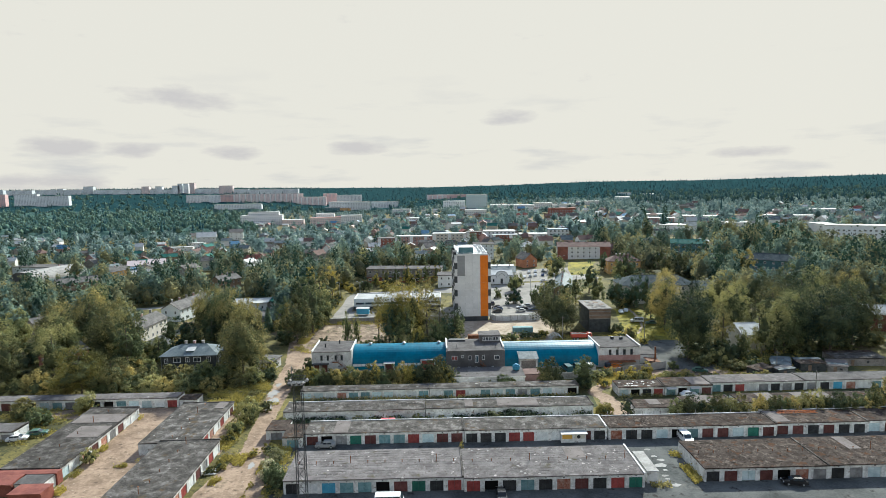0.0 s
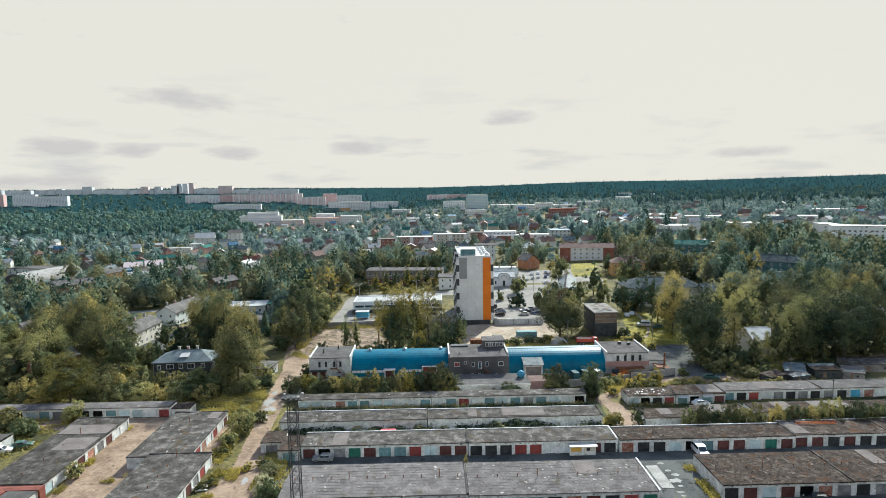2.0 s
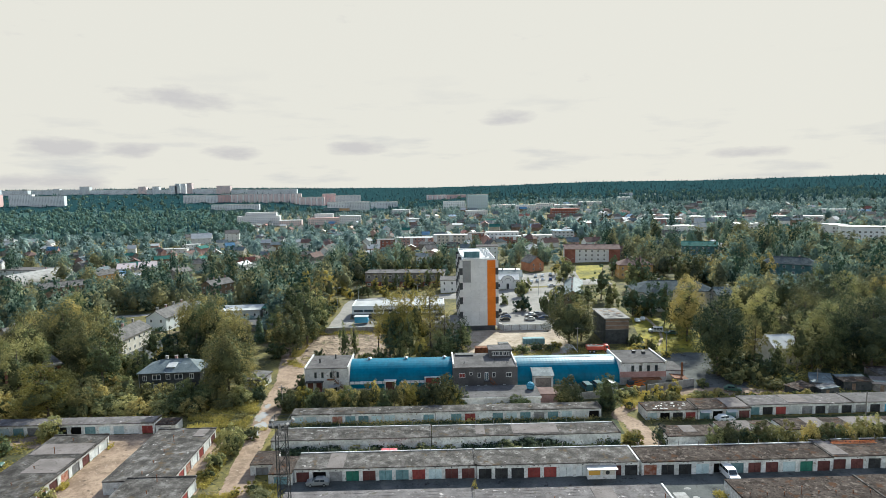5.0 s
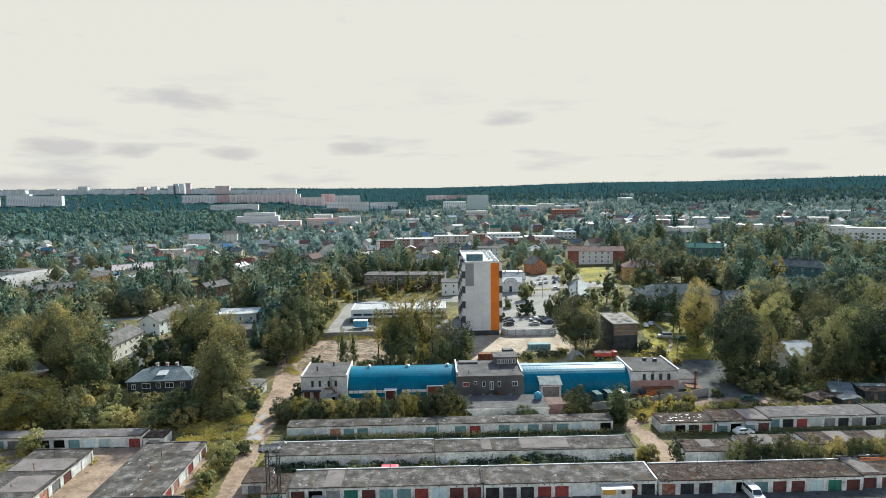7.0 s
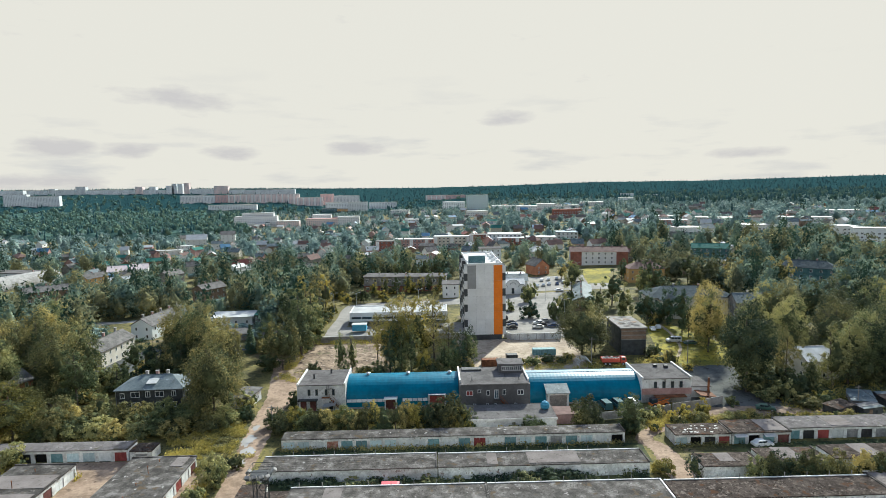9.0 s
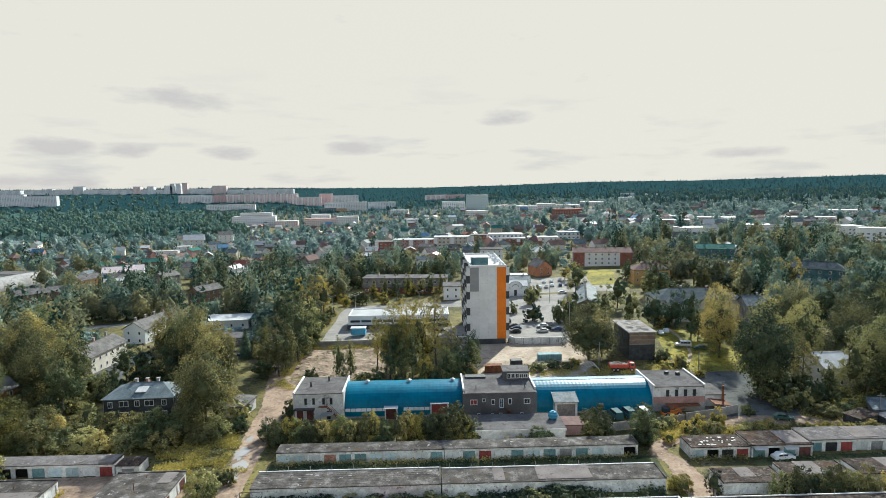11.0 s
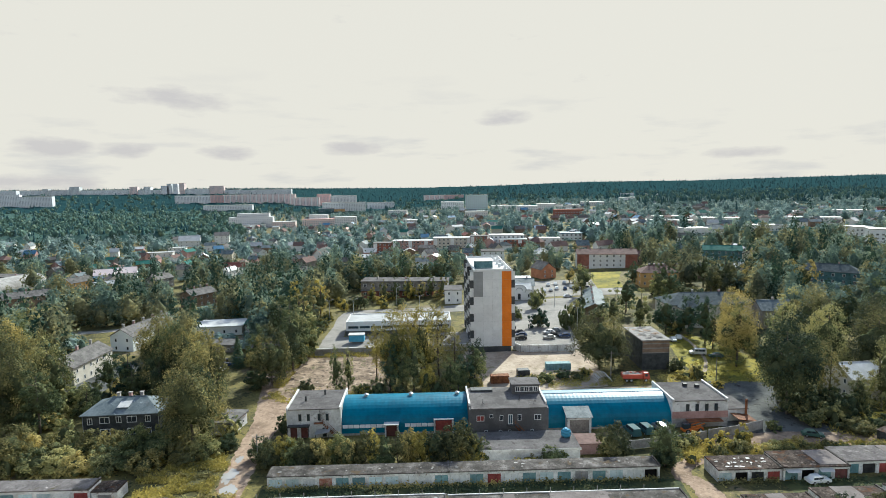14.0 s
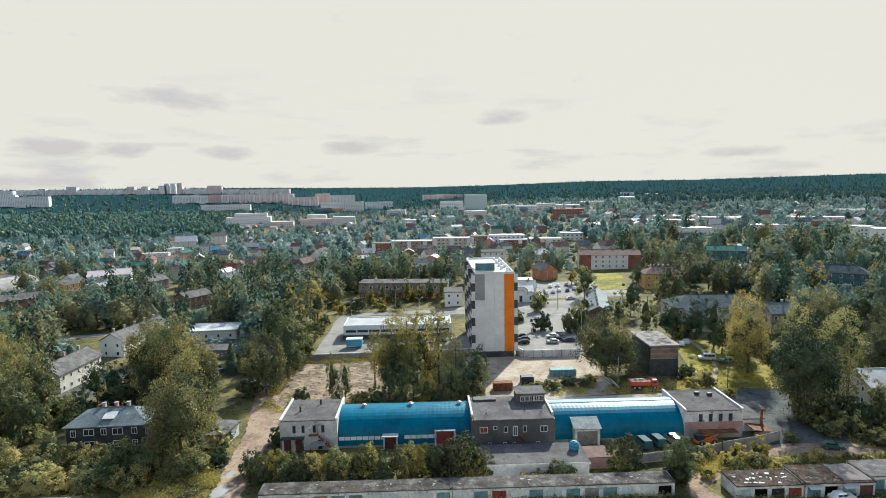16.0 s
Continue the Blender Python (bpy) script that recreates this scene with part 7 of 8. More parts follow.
def lobe(centre, radius, height, around, rings, shape, rng, puff=0.34, freq=1.5):
    """A billowing closed form on an upright axis: vertices and triangles of one head of foliage."""
    k = np.linspace(0, 1, rings + 1)
    t = (1 - np.cos(k * math.pi)) / 2 if shape != "tall" else k ** 0.9
    low, power = {"round": (0.40, 2.2), "tall": (0.26, 1.5), "bush": (0.22, 2.2)}[shape]
    side = np.where(t < low, np.sin(np.clip(t / low, 0, 1) * math.pi / 2) ** 0.55, np.maximum(0, 1 - np.clip((t - low) / (1 - low), 0, 1) ** power) ** 0.55)
    side[0] = max(side[0], 0.05)
    side[-1] = 0.02
    ang = np.arange(around) * 2 * math.pi / around
    seed = Vector(rng.uniform(-50, 50, 3).tolist())
    v = np.empty((rings + 1, around, 3))
    for i in range(rings + 1):
        for j in range(around):
            aa = ang[j] + (0.5 * (i % 2)) * 2 * math.pi / around
            d = Vector((math.cos(aa) * side[i], math.sin(aa) * side[i], (t[i] - 0.45) * 1.5))
            big = noise.noise(d * 0.9 + seed)
            puffs = abs(noise.noise(d * freq + seed * 1.3)) + 0.5 * abs(noise.noise(d * freq * 2.3 - seed))
            g = 1 + 0.45 * big + puff * 1.9 * (puffs - 0.28)
            v[i, j] = (d.x * radius * g, d.y * radius * g, height * (0.45 + (t[i] - 0.45) * (1 + 0.35 * (g - 1))))
    v = v.reshape(-1, 3) + np.array(centre)
    i, j = np.meshgrid(np.arange(rings), np.arange(around), indexing="ij")
    p, q = i * around + j, i * around + (j + 1) % around
    r, u = p + around, q + around
    f = np.concatenate([np.stack([p, q, u], -1).reshape(-1, 3), np.stack([p, u, r], -1).reshape(-1, 3)])
    return v, f


HEART_FACES = []   # inner faces of the crown built last


def crown_mesh(lobes, leaves, size, rng, up=0.3, out=0.14, heart=0.50, per=46, gather=1.6):
    """Heads of foliage with leaf sprays standing off them; each lobe is (centre, radius, height, around, rings, shape, puff)."""
    vs, fs, n0 = [], [], 0
    for c, r, h, around, rings, shape, puff in lobes:
        v, f = lobe(c, r, h, around, rings, shape, rng, puff)
        vs.append(v)
        fs.append(f + n0)
        n0 += len(v)
    v, f = np.concatenate(vs), np.concatenate(fs)
    tri = v[f]
    nrm = np.cross(tri[:, 1] - tri[:, 0], tri[:, 2] - tri[:, 0])
    area = np.linalg.norm(nrm, axis=1) + 1e-9
    nrm /= area[:, None]
    wt = area * (1.15 + 0.55 * nrm[:, 2])
    # sprays gather in clumps that stand off the form, with darker gaps between
    reach = max(l[1] for l in lobes)
    clumps = max(6, leaves // per)
    pick = rng.choice(len(f), clumps, p=wt / wt.sum())
    b1, b2 = rng.random((2, clumps, 1))
    flip = b1 + b2 > 1
    b1, b2 = np.where(flip, 1 - b1, b1), np.where(flip, 1 - b2, b2)
    p = tri[pick, 0] * (1 - b1 - b2) + tri[pick, 1] * b1 + tri[pick, 2] * b2
    p = p + nrm[pick] * rng.uniform(-0.06, out, (clumps, 1)) * reach
    wide = reach * rng.uniform(0.11, 0.24, (clumps, 1)) * gather
    who = np.repeat(np.arange(clumps), per)
    q = rng.normal(size=(len(who), 3))
    q /= np.linalg.norm(q, axis=1)[:, None]
    q[:, 2] = np.where((q[:, 2] < 0) & (rng.random(len(who)) < 0.4), -q[:, 2], q[:, 2])
    lv, lf = leaf_faces(p[who] + q * wide[who] * rng.uniform(0.45, 1.1, (len(who), 1)), q * 0.95 + nrm[pick][who] * 0.3 + np.array([0, 0, up]), size, rng, 0.4)
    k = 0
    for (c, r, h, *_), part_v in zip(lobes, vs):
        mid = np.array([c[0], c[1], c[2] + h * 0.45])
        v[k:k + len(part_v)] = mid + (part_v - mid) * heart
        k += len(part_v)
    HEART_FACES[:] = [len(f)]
    return np.concatenate([v, lv]), np.concatenate([f, lf + len(v)])


def side_lobes(count, spread, low, height, around, rings, rng, size=(0.42, 0.6)):
    """Lesser heads round the main one, each carried by a limb."""
    out = []
    for k in range(count):
        a, r = 6.283 * (k + rng.random() * 0.7) / count, spread * rng.uniform(*size)
        h = (height - low) * rng.uniform(0.38, 0.6)
        z = low + (height - low - h) * rng.uniform(0.05, 0.85)
        o = spread * rng.uniform(0.45, 0.62)
        out.append(((math.cos(a) * o, math.sin(a) * o, z), r, h, around, rings, "round", 0.34))
    return out


def needle_points(height, spread, tiers, per, rng):
    cs, ns = [], []
    for k in range(tiers):
        s = k / tiers
        z, r = height * (0.08 + 0.92 * s), spread * (1 - s) ** 0.85 + 0.15
        n = max(5, int(per * (1 - s * 0.8)))
        a = rng.uniform(0, 2 * math.pi, n)
        q = np.sqrt(rng.uniform(0.15, 1, n)) * r * rng.uniform(0.8, 1.15, n)
        cs.append(np.stack([np.cos(a) * q, np.sin(a) * q, z - q * 0.45 + rng.normal(0, 0.2, n)], 1))
        ns.append(np.stack([np.cos(a), np.sin(a), np.full(n, 0.9)], 1))
    return np.concatenate(cs), np.concatenate(ns)


def raw_mesh(name, v, f, material, hearts=0):
    me = bpy.data.meshes.new(name)
    me.from_pydata(v.tolist(), [], f.tolist())
    me.materials.append(material)
    # Heart shells take the painted shade of the crown's inside.
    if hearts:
        me.materials.append(CROWN_SHADE)
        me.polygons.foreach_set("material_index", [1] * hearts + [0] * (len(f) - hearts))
    me.polygons.foreach_set("use_smooth", [True] * len(me.polygons))
    me.update()
    return me


def trunk_mesh(height, spread, low, rng):
    b = Build()
    r0 = 0.012 * height + 0.05
    bend = rng.normal(0, 0.25, 2)
    knee = (bend[0], bend[1], height * 0.45)
    b.tube((0, 0, -0.3), knee, r0, r0 * 0.7, n=7)
    b.tube(knee, (bend[0] * 1.6, bend[1] * 1.6, height * 0.86), r0 * 0.7, 0.04, n=6)
    for k in range(7):
        a, z = rng.uniform(0, 6.28), rng.uniform(max(low * 0.7, 0.25 * height), height * 0.7)
        l = spread * rng.uniform(0.5, 0.85)
        b.tube((bend[0], bend[1], z), (bend[0] + math.cos(a) * l, bend[1] + math.sin(a) * l, z + l * 0.7), r0 * 0.33, 0.03, n=5)
    return b.mesh("trunk", BARK)


TREES = {}


def tree(kind, x, y, h, spread, leaf, label, z=None, group="trees"):
    """A tree from one of the few models of its kind, scaled to its height and spread."""
    if kind == "broad" and spread >= 6.4 and y < 222:
        kind = "great"
    if kind == "bush" and y < 172 and spread > 2.2:
        kind = "thicket"
    i = int(RNG.integers(0, 4 if kind not in ("bush", "thicket") else 5))
    away = y > 236
    key = (kind, i, leaf.name, away)
    if key not in TREES:
        rng = np.random.default_rng(i * 17 + len(kind) * 31)
        more, grow = (0.45, 1.45) if away else (1.0, 1.0)
        m1, m2 = (10, 9) if away else (12, 10)
        sprig = Build().tube((0, 0, -0.3), (0, 0, 5), 0.24, 0.08, n=5).tube((0.4, 0, 0), (2, 0.6, 5), 0.16, 0.05, n=5).tube((-0.4, 0, 0), (-2, -0.6, 5), 0.16, 0.05, n=5)
        if kind == "broad":
            tm = trunk_mesh(10, 3.6, 2.0, rng)
            v, f = crown_mesh([((0, 0, 0.9), 2.7, 9.1, m1, m2, "round", 0.36)] + side_lobes(4, 3.4, 0.7, 8.6, 8, 7, rng), int(5200 * more), 0.150 * grow, rng)
        elif kind == "great":
            tm = trunk_mesh(10, 3.6, 2.0, rng)
            v, f = crown_mesh([((0, 0, 0.5), 2.9, 9.5, 18, 14, "round", 0.36)] + side_lobes(6, 3.5, 0.3, 8.8, 10, 8, rng), 10500, 0.108, rng)
        elif kind == "tall":
            tm = trunk_mesh(10, 2.0, 1.4, rng)
            v, f = crown_mesh([((0, 0, 0.6), 1.75, 9.4, m1 - 2, m2 + 2, "tall", 0.40)] + side_lobes(2, 1.9, 0.5, 7.0, 7, 6, rng), int(4000 * more), 0.118 * grow, rng)
        elif kind == "open":
            tm = trunk_mesh(10, 3.0, 3.0, rng)
            heads = []
            for k in range(7):
                a, o, r = 6.283 * (k * 0.38 + 0.1 * rng.random()), rng.uniform(0.2, 2.0), rng.uniform(0.75, 1.15)
                deep = rng.uniform(2.4, 3.8)
                heads.append(((math.cos(a) * o, math.sin(a) * o, 10 - deep - k * 0.85 * rng.uniform(0.8, 1.1)), r, deep, 7, 6, "round", 0.45))
            v, f = crown_mesh(heads, int(5000 * more), 0.095 * grow, rng, 0.3, 0.4, 0.12, 24, 1.7)
        elif kind == "conifer":
            c, n = needle_points(10, 1.9, 26, int(110 * more), rng)
            tm = Build().tube((0, 0, -0.3), (0, 0, 9.6), 0.16, 0.03, n=6).mesh("trunk", BARK)
            v, f = leaf_faces(c, n, 0.20 * grow, rng)
        else:
            near = kind == "thicket"
            tm = sprig.mesh("trunk", BARK)
            main = [((0, 0, 0), 4.6, 9.6, 14 if near else 10, 9 if near else 7, "bush", 0.45)]
            for k in range(4):
                a, o = 6.283 * (k + rng.random()) / 4, rng.uniform(2.2, 3.2)
                main.append(((math.cos(a) * o, math.sin(a) * o, 0), rng.uniform(2.0, 2.9), rng.uniform(5.5, 9.0), 9 if near else 7, 6 if near else 5, "bush", 0.45))
            v, f = crown_mesh(main, 3400 if near else 1400, 0.36 if near else 0.50, rng)
            v[:, 2] = np.maximum(v[:, 2], 0.02)
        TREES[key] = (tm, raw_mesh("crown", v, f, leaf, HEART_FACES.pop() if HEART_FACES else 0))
    tm, cm = TREES[key]
    base = {"broad": 4.2, "great": 4.1, "tall": 2.6, "open": 3.4, "conifer": 2.0, "bush": 6.4, "thicket": 6.4}[kind]
    ob = thing("shrub" if kind in ("bush", "thicket") else "tree", pose(x, y, ground_at(x, y) if z is None else z, 0, 0, float(RNG.uniform(0, 360))), label, "shrub" if kind in ("bush", "thicket") else "tree", group)
    ob.scale = (spread / base, spread / base, h / 10)
    part("trunk", tm, None, ob)
    part("crown", cm, None, ob)
    return ob


SHIELD = []   # things that stay in sight: x, y, half width, foot height


def stands_before(x, y, h, spread, kept=None):
    """Whether a tree here would hide one of the things kept in sight from the flight path."""
    for ex, ey in ((-0.5, 6.0), (-5.0, 50.0)):
        for bx, by, half, foot in (SHIELD if kept is None else kept):
            if y >= by - 1 or y < by - 90:
                continue
            s = (y - ey) / (by - ey)
            if s <= 0.02:
                continue
            lx = ex + (bx - ex) * s
            if abs(x - lx) < half * s + spread * 0.8:
                line = 57 + (foot + ground_at(bx, by) - 57) * s
                if h + ground_at(x, y) > line:
                    return True
    return False


def noise_keep(c):
    """Leaves the scatter in drifts rather than evenly spread."""
    return np.array([noise.noise(Vector((p[0] * 0.25, p[1] * 0.25, 3.0))) > -0.1 for p in c])


LEFT_SHIELD = [(-117, 257, 3.4, 2.0), (-110, 233, 4.0, 1.5), (-104, 226, 3, 0.5), (-76, 177, 9, 2.6), (-85, 277, 3.5, 3.0), (-68, 232, 3, 1.0)]
SHIELD += [(-142, 296, 12, 0.0), (80, 340, 7, 0.0), (88, 368, 9, 0.0), (-116, 257, 7, 1.5), (-85, 277, 8, 2.0), (101.8, 397, 18, 0.5), (109, 336, 9, 2), (-124, 352, 7, 4.2), (-219, 362, 8, 4.5), (-273, 716, 12, 2), (-246, 742, 9, 3), (-262, 616, 12, 1), (224, 550, 11, 2), (300, 570, 16, 2), (347, 520, 8, 2), (382, 510, 12, 2), (-18, 556, 42, 4), (66, 520, 20, 3), (98, 508, 18, 3), (116, 545, 9, 3), (60, 534, 14, 4), (191, 328, 12, 2), (-225, 464, 12, 1), (60, 376, 6, 2), (-17, 349, 22, 3), (335, 450, 24, 4), (178, 408, 11, 4), (-279, 398, 13, 0.5), (-286, 430, 10, 3), (-292, 439, 20, 2), (-226, 420, 5, 4.5), (-175, 420, 5, 5), (36, 419, 7, 6), (-213, 634, 5, 1)]


def build_trees():
    G, O, Y, D = LEAF_GREEN, LEAF_OLIVE, LEAF_YELLOW, LEAF_DARK
    V = LEAF_DEEP
    big = "broad leafy tree with an uneven green crown"
    # left of the dirt road
    for kind, x, y, h, s, leaf in [
        ("broad", -61, 176, 15, 6, V), ("broad", -98, 160, 13, 7.2, Y), ("broad", -90, 163, 9, 5, O),
        ("tall", -117, 200, 21.1, 5.9, O), ("broad", -121, 210, 21.1, 6.7, G), ("broad", -126, 196, 20.2, 6.7, O), ("tall", -112, 170, 17.6, 5, V), ("broad", -116, 180, 18.5, 6.7, G), ("broad", -104, 186, 19.4, 7.1, O), ("tall", -96, 181, 16.7, 4.6, G), ("broad", -122, 165, 15, 5.9, O),
        ("broad", -104, 198, 17.6, 6.3, V), ("tall", -92, 192, 15, 4.2, G), ("broad", -90, 205, 13.2, 5, O), ("broad", -76, 207, 18, 7, G), ("broad", -68, 204, 17, 6.5, G), ("tall", -84, 200, 14, 4.5, G), ("tall", -61, 199, 13, 4, G),
        ("broad", -49.5, 209, 17, 6, O), ("tall", -46.5, 222, 21, 5.4, V), ("tall", -47.5, 230, 20, 5, G), ("tall", -45.8, 238, 18, 4.6, G), ("tall", -51, 240, 21, 5, G), ("tall", -49, 250, 20, 5.4, G), ("broad", -57, 250, 18, 6, G), ("tall", -54, 262, 20, 5.5, G),
        ("broad", -130, 200, 15.8, 6.7, O), ("broad", -142, 190, 15.8, 6.7, G), ("broad", -136, 215, 16.7, 6.7, O), ("tall", -128, 225, 14.1, 4.2, V), ("broad", -152, 214, 14.1, 5.9, G), ("broad", -150, 236, 12.3, 5, G),
        ("broad", -62, 188, 12, 5.0, G), ("conifer", -66, 231, 12, 3, D), ("tall", -58, 226, 14, 4, G),
    ]:
        while stands_before(x, y, h, s, LEFT_SHIELD) and h > 5:
            h, s = h * 0.85, s * 0.88
        tree(kind, x, y, h, s, leaf, big, group="trees left of the dirt road")
    for kind, x, y, h, s, leaf in [("broad", -56.8, 171, 20.5, 8.0, O), ("broad", -80, 208, 21, 6.6, O), ("broad", -71.5, 206, 20, 6.6, O), ("tall", -93, 206, 13, 3.4, G), ("tall", -87, 203, 14, 4.0, D), ("tall", -77.5, 200, 13, 3.6, G), ("broad", -64, 204, 17, 5, O), ("broad", -99, 246, 10, 3.6, G), ("broad", -112, 207, 18, 5.0, O), ("broad", -120, 206, 22, 7, O), ("broad", -112, 196, 17, 5.5, V)]:
        tree(kind, x, y, h, s, leaf, big, group="trees left of the dirt road")
    # undergrowth below them
    for x, y, r in ((-100, 172, 26), (-112, 190, 26), (-75, 196, 22), (-62, 176, 12), (-52, 232, 10), (-132, 205, 26), (-88, 186, 16)):
        for k in range(int(r * 0.6)):
            bx, by = x + RNG.normal(0, r * 0.55), y + RNG.normal(0, r * 0.42)
            if (-86 < bx < -64 and 166 < by < 189) or bx > -47 or (-114 < bx < -95 and 204 < by < 242) or by < 160:
                continue
            if stands_before(bx, by, 4.5, 2.5, LEFT_SHIELD):
                continue
            tree("bush", bx, by, RNG.uniform(3, 6.5), RNG.uniform(2.4, 4.2), [G, O, G][k % 3], "dense undergrowth below the trees", group="undergrowth on the left")
    # the clump behind the long hangar
    for kind, x, y, h, s, leaf in [
        ("broad", -15.0, 209, 19.5, 6.6, Y), ("broad", -7.5, 211, 20.5, 6.0, Y), ("open", -2.6, 207, 24, 6.0, O), ("open", -11.8, 214, 22, 5.4, O), ("open", -20.5, 212, 17, 4.6, O), ("open", 1.8, 210, 16, 4.6, O), ("tall", -16.0, 204, 14, 3.2, D), ("tall", -12.5, 203, 12, 3.0, G),
        ("tall", -9.5, 203, 15, 3.4, G), ("tall", 4.4, 203, 11, 3.0, D), ("bush", -3.2, 200, 5, 2.6, O), ("bush", -19, 201, 5, 2.6, G), ("bush", 6.4, 203, 5, 3, O), ("bush", -13, 200.5, 4, 2.4, O), ("tall", -31, 205, 13, 2.2, G), ("tall", -27.8, 206, 12, 2.0, G), ("tall", 7.5, 207, 12, 3.4, G), ("broad", 2.4, 201, 8, 3.2, G), ("broad", -6, 201, 7.5, 3.0, Y), ("tall", 0.2, 202, 10, 2.6, G), ("broad", 8.2, 212, 11, 3.6, G),
        ("bush", -24, 202, 3.2, 2.4, G), ("bush", -22, 200, 3.0, 2.4, Y), ("bush", -29.5, 203, 3, 2, G), ("bush", -39, 204, 4, 2.6, O),
    ]:
        tree(kind, x, y, h, s, leaf, "thin-crowned tree on the cleared plot" if kind == "open" else "young leafy tree on the cleared plot", group="trees behind the hangar")
    # right
    for kind, x, y, h, s, leaf in [
        ("broad", 45.6, 217, 18.5, 8.2, O), ("broad", 50.5, 220, 14, 6, O), ("broad", 87, 217, 20.5, 6.6, O), ("broad", 74, 343, 11.5, 4.8, G), ("tall", 58, 283, 10, 3.0, G), ("broad", 69, 352, 8, 3.4, O), ("broad", 104, 352, 10, 4.2, G), ("tall", 99, 341, 11, 3.4, D), ("tall", 86.5, 216, 19, 4.8, G), ("tall", 87.8, 239, 19, 3.8, D), ("tall", 87.5, 233, 14, 3.2, D), ("broad", 92.5, 231, 20, 5.4, O), ("tall", 70.5, 209, 4.2, 1.6, O),
        ("broad", 80.4, 181, 23.5, 8.4, V), ("broad", 84.5, 187, 20, 6.4, V), ("open", 92.5, 184, 17, 4.6, O), ("tall", 97.2, 180.5, 11, 2.8, V), ("tall", 104.5, 182, 18, 4.6, V), ("tall", 110.0, 184, 19, 5, V), ("broad", 114, 186, 19, 6.6, G), ("broad", 121, 190, 21, 7.5, V), ("broad", 128, 184, 20, 8, V), ("broad", 139, 190, 21, 8, O), ("broad", 135, 200, 22, 8, V), ("broad", 145, 200, 20, 7, G),
        ("broad", 120, 204, 19, 7.5, O), ("broad", 111, 212, 19, 7, G), ("broad", 128, 216, 20, 8, O), ("broad", 142, 222, 20, 8, V), ("broad", 104, 222, 17, 6.5, G), ("broad", 116, 230, 18, 7, O), ("broad", 148, 226, 20, 7, G), ("broad", 180, 212, 19, 8, O), ("broad", 134, 240, 18, 7, V), ("broad", 150, 244, 19, 7, G), ("broad", 170, 236, 18, 7, O), ("broad", 124, 250, 15, 6, G), ("broad", 186, 226, 18, 8, G),
        ("broad", 96, 240, 16, 5, G), ("broad", 86, 248, 14, 5.6, D), ("broad", 80, 253, 14, 5.4, D), ("tall", 71, 254, 17, 4.6, G), ("tall", 64, 262, 15, 4.8, G), ("broad", 62, 272, 9, 4.0, D), ("tall", 76, 284, 17, 5, D), ("bush", 52, 272, 10, 3.6, G), ("bush", 36.7, 268, 7, 4.4, D), ("bush", 41.2, 298, 8, 3.8, G), ("bush", 46.6, 264, 8.5, 3.4, G), ("tall", 50.5, 262, 11, 3.4, G), ("bush", 45, 310, 7, 3.4, G), ("bush", 31, 282, 5, 2.6, G), ("broad", 66.5, 318, 15, 6.0, G),
        ("tall", 97, 302, 17, 5.0, G), ("tall", 103, 305, 15, 4.4, D), ("tall", 103, 312, 18, 5, G), ("tall", 122, 306, 17, 5.2, O), ("tall", 132, 312, 18, 5.4, O), ("tall", 142, 306, 18, 5.4, O), ("tall", 128, 326, 18, 5.4, G), ("tall", 150, 320, 19, 5.6, O), ("broad", 160, 300, 17, 7, O),
    ]:
        tree(kind, x, y, h, s, leaf, big, group="trees on the right")
    for x, y, r in ((84, 184, 14), (125, 196, 26), (120, 222, 26), (150, 210, 30), (84, 250, 10), (96, 236, 10), (104, 312, 10), (140, 312, 24)):
        for k in range(int(r * 0.7)):
            bx, by = x + RNG.normal(0, r * 0.5), y + RNG.normal(0, r * 0.4)
            if by < 174 or (bx < 94 and 200 < by < 245) or (97 < bx < 118 and by < 203) or (84 < bx < 122 and 255 < by < 282) or (150 < bx < 174 and 196 < by < 224) or bx < 79:
                continue
            tree("bush", bx, by, RNG.uniform(3, 6.5), RNG.uniform(2.4, 4.2), [V, O, V][k % 3], "dense undergrowth below the trees", group="undergrowth on the right")
    # behind the shop
    for k in range(16):
        x = -44 + k * 3.2 + RNG.uniform(-1, 1)
        tree(["tall", "tall", "broad"][k % 3], x, 338 + RNG.uniform(-2, 1) if 5 < k < 11 and k % 4 == 1 else 372 + RNG.uniform(-6, 8), RNG.uniform(9, 12) if k % 2 else RNG.uniform(13, 17), 3.2 if k % 2 else 5.4, [G, O, D][k % 3], big, group="trees behind the shop")
    for k in range(26):
        x, y = RNG.uniform(-58, 6), RNG.uniform(316, 340)
        if -12 < x < 6 and y < 330:
            continue
        tree(["tall", "broad", "bush"][k % 3], x, y, RNG.uniform(3, 5.5) if k % 3 else RNG.uniform(5, 8), RNG.uniform(2.4, 3.4), [G, O, Y][k % 3], "leafy tree behind the white shop", group="trees behind the shop")
    for k in range(14):
        tree("tall", -48.5 - RNG.uniform(0, 16), 268 + k * 3.4, RNG.uniform(13, 18), RNG.uniform(3.8, 5.0), [Y, O, O][k % 3], "tall golden-green birch beside the drive", group="trees behind the shop")
    for k, x in enumerate((-33, -27, -21.5, -15, -9, -4, 1.5)):
        tree("tall", x, 333 + (k % 3) * 1.5, 10 + (k * 5) % 4, 2.8, [Y, O, G][k % 3], "slim poplar before the grey block", group="trees behind the shop")
    for k in range(16):
        tree("bush", -47.5 - RNG.uniform(0, 3), 243 + k * 3.7, RNG.uniform(2.5, 5), RNG.uniform(2.2, 3.4), [O, G, Y][k % 3], "leafy bush beside the drive", group="bushes beside the drive")
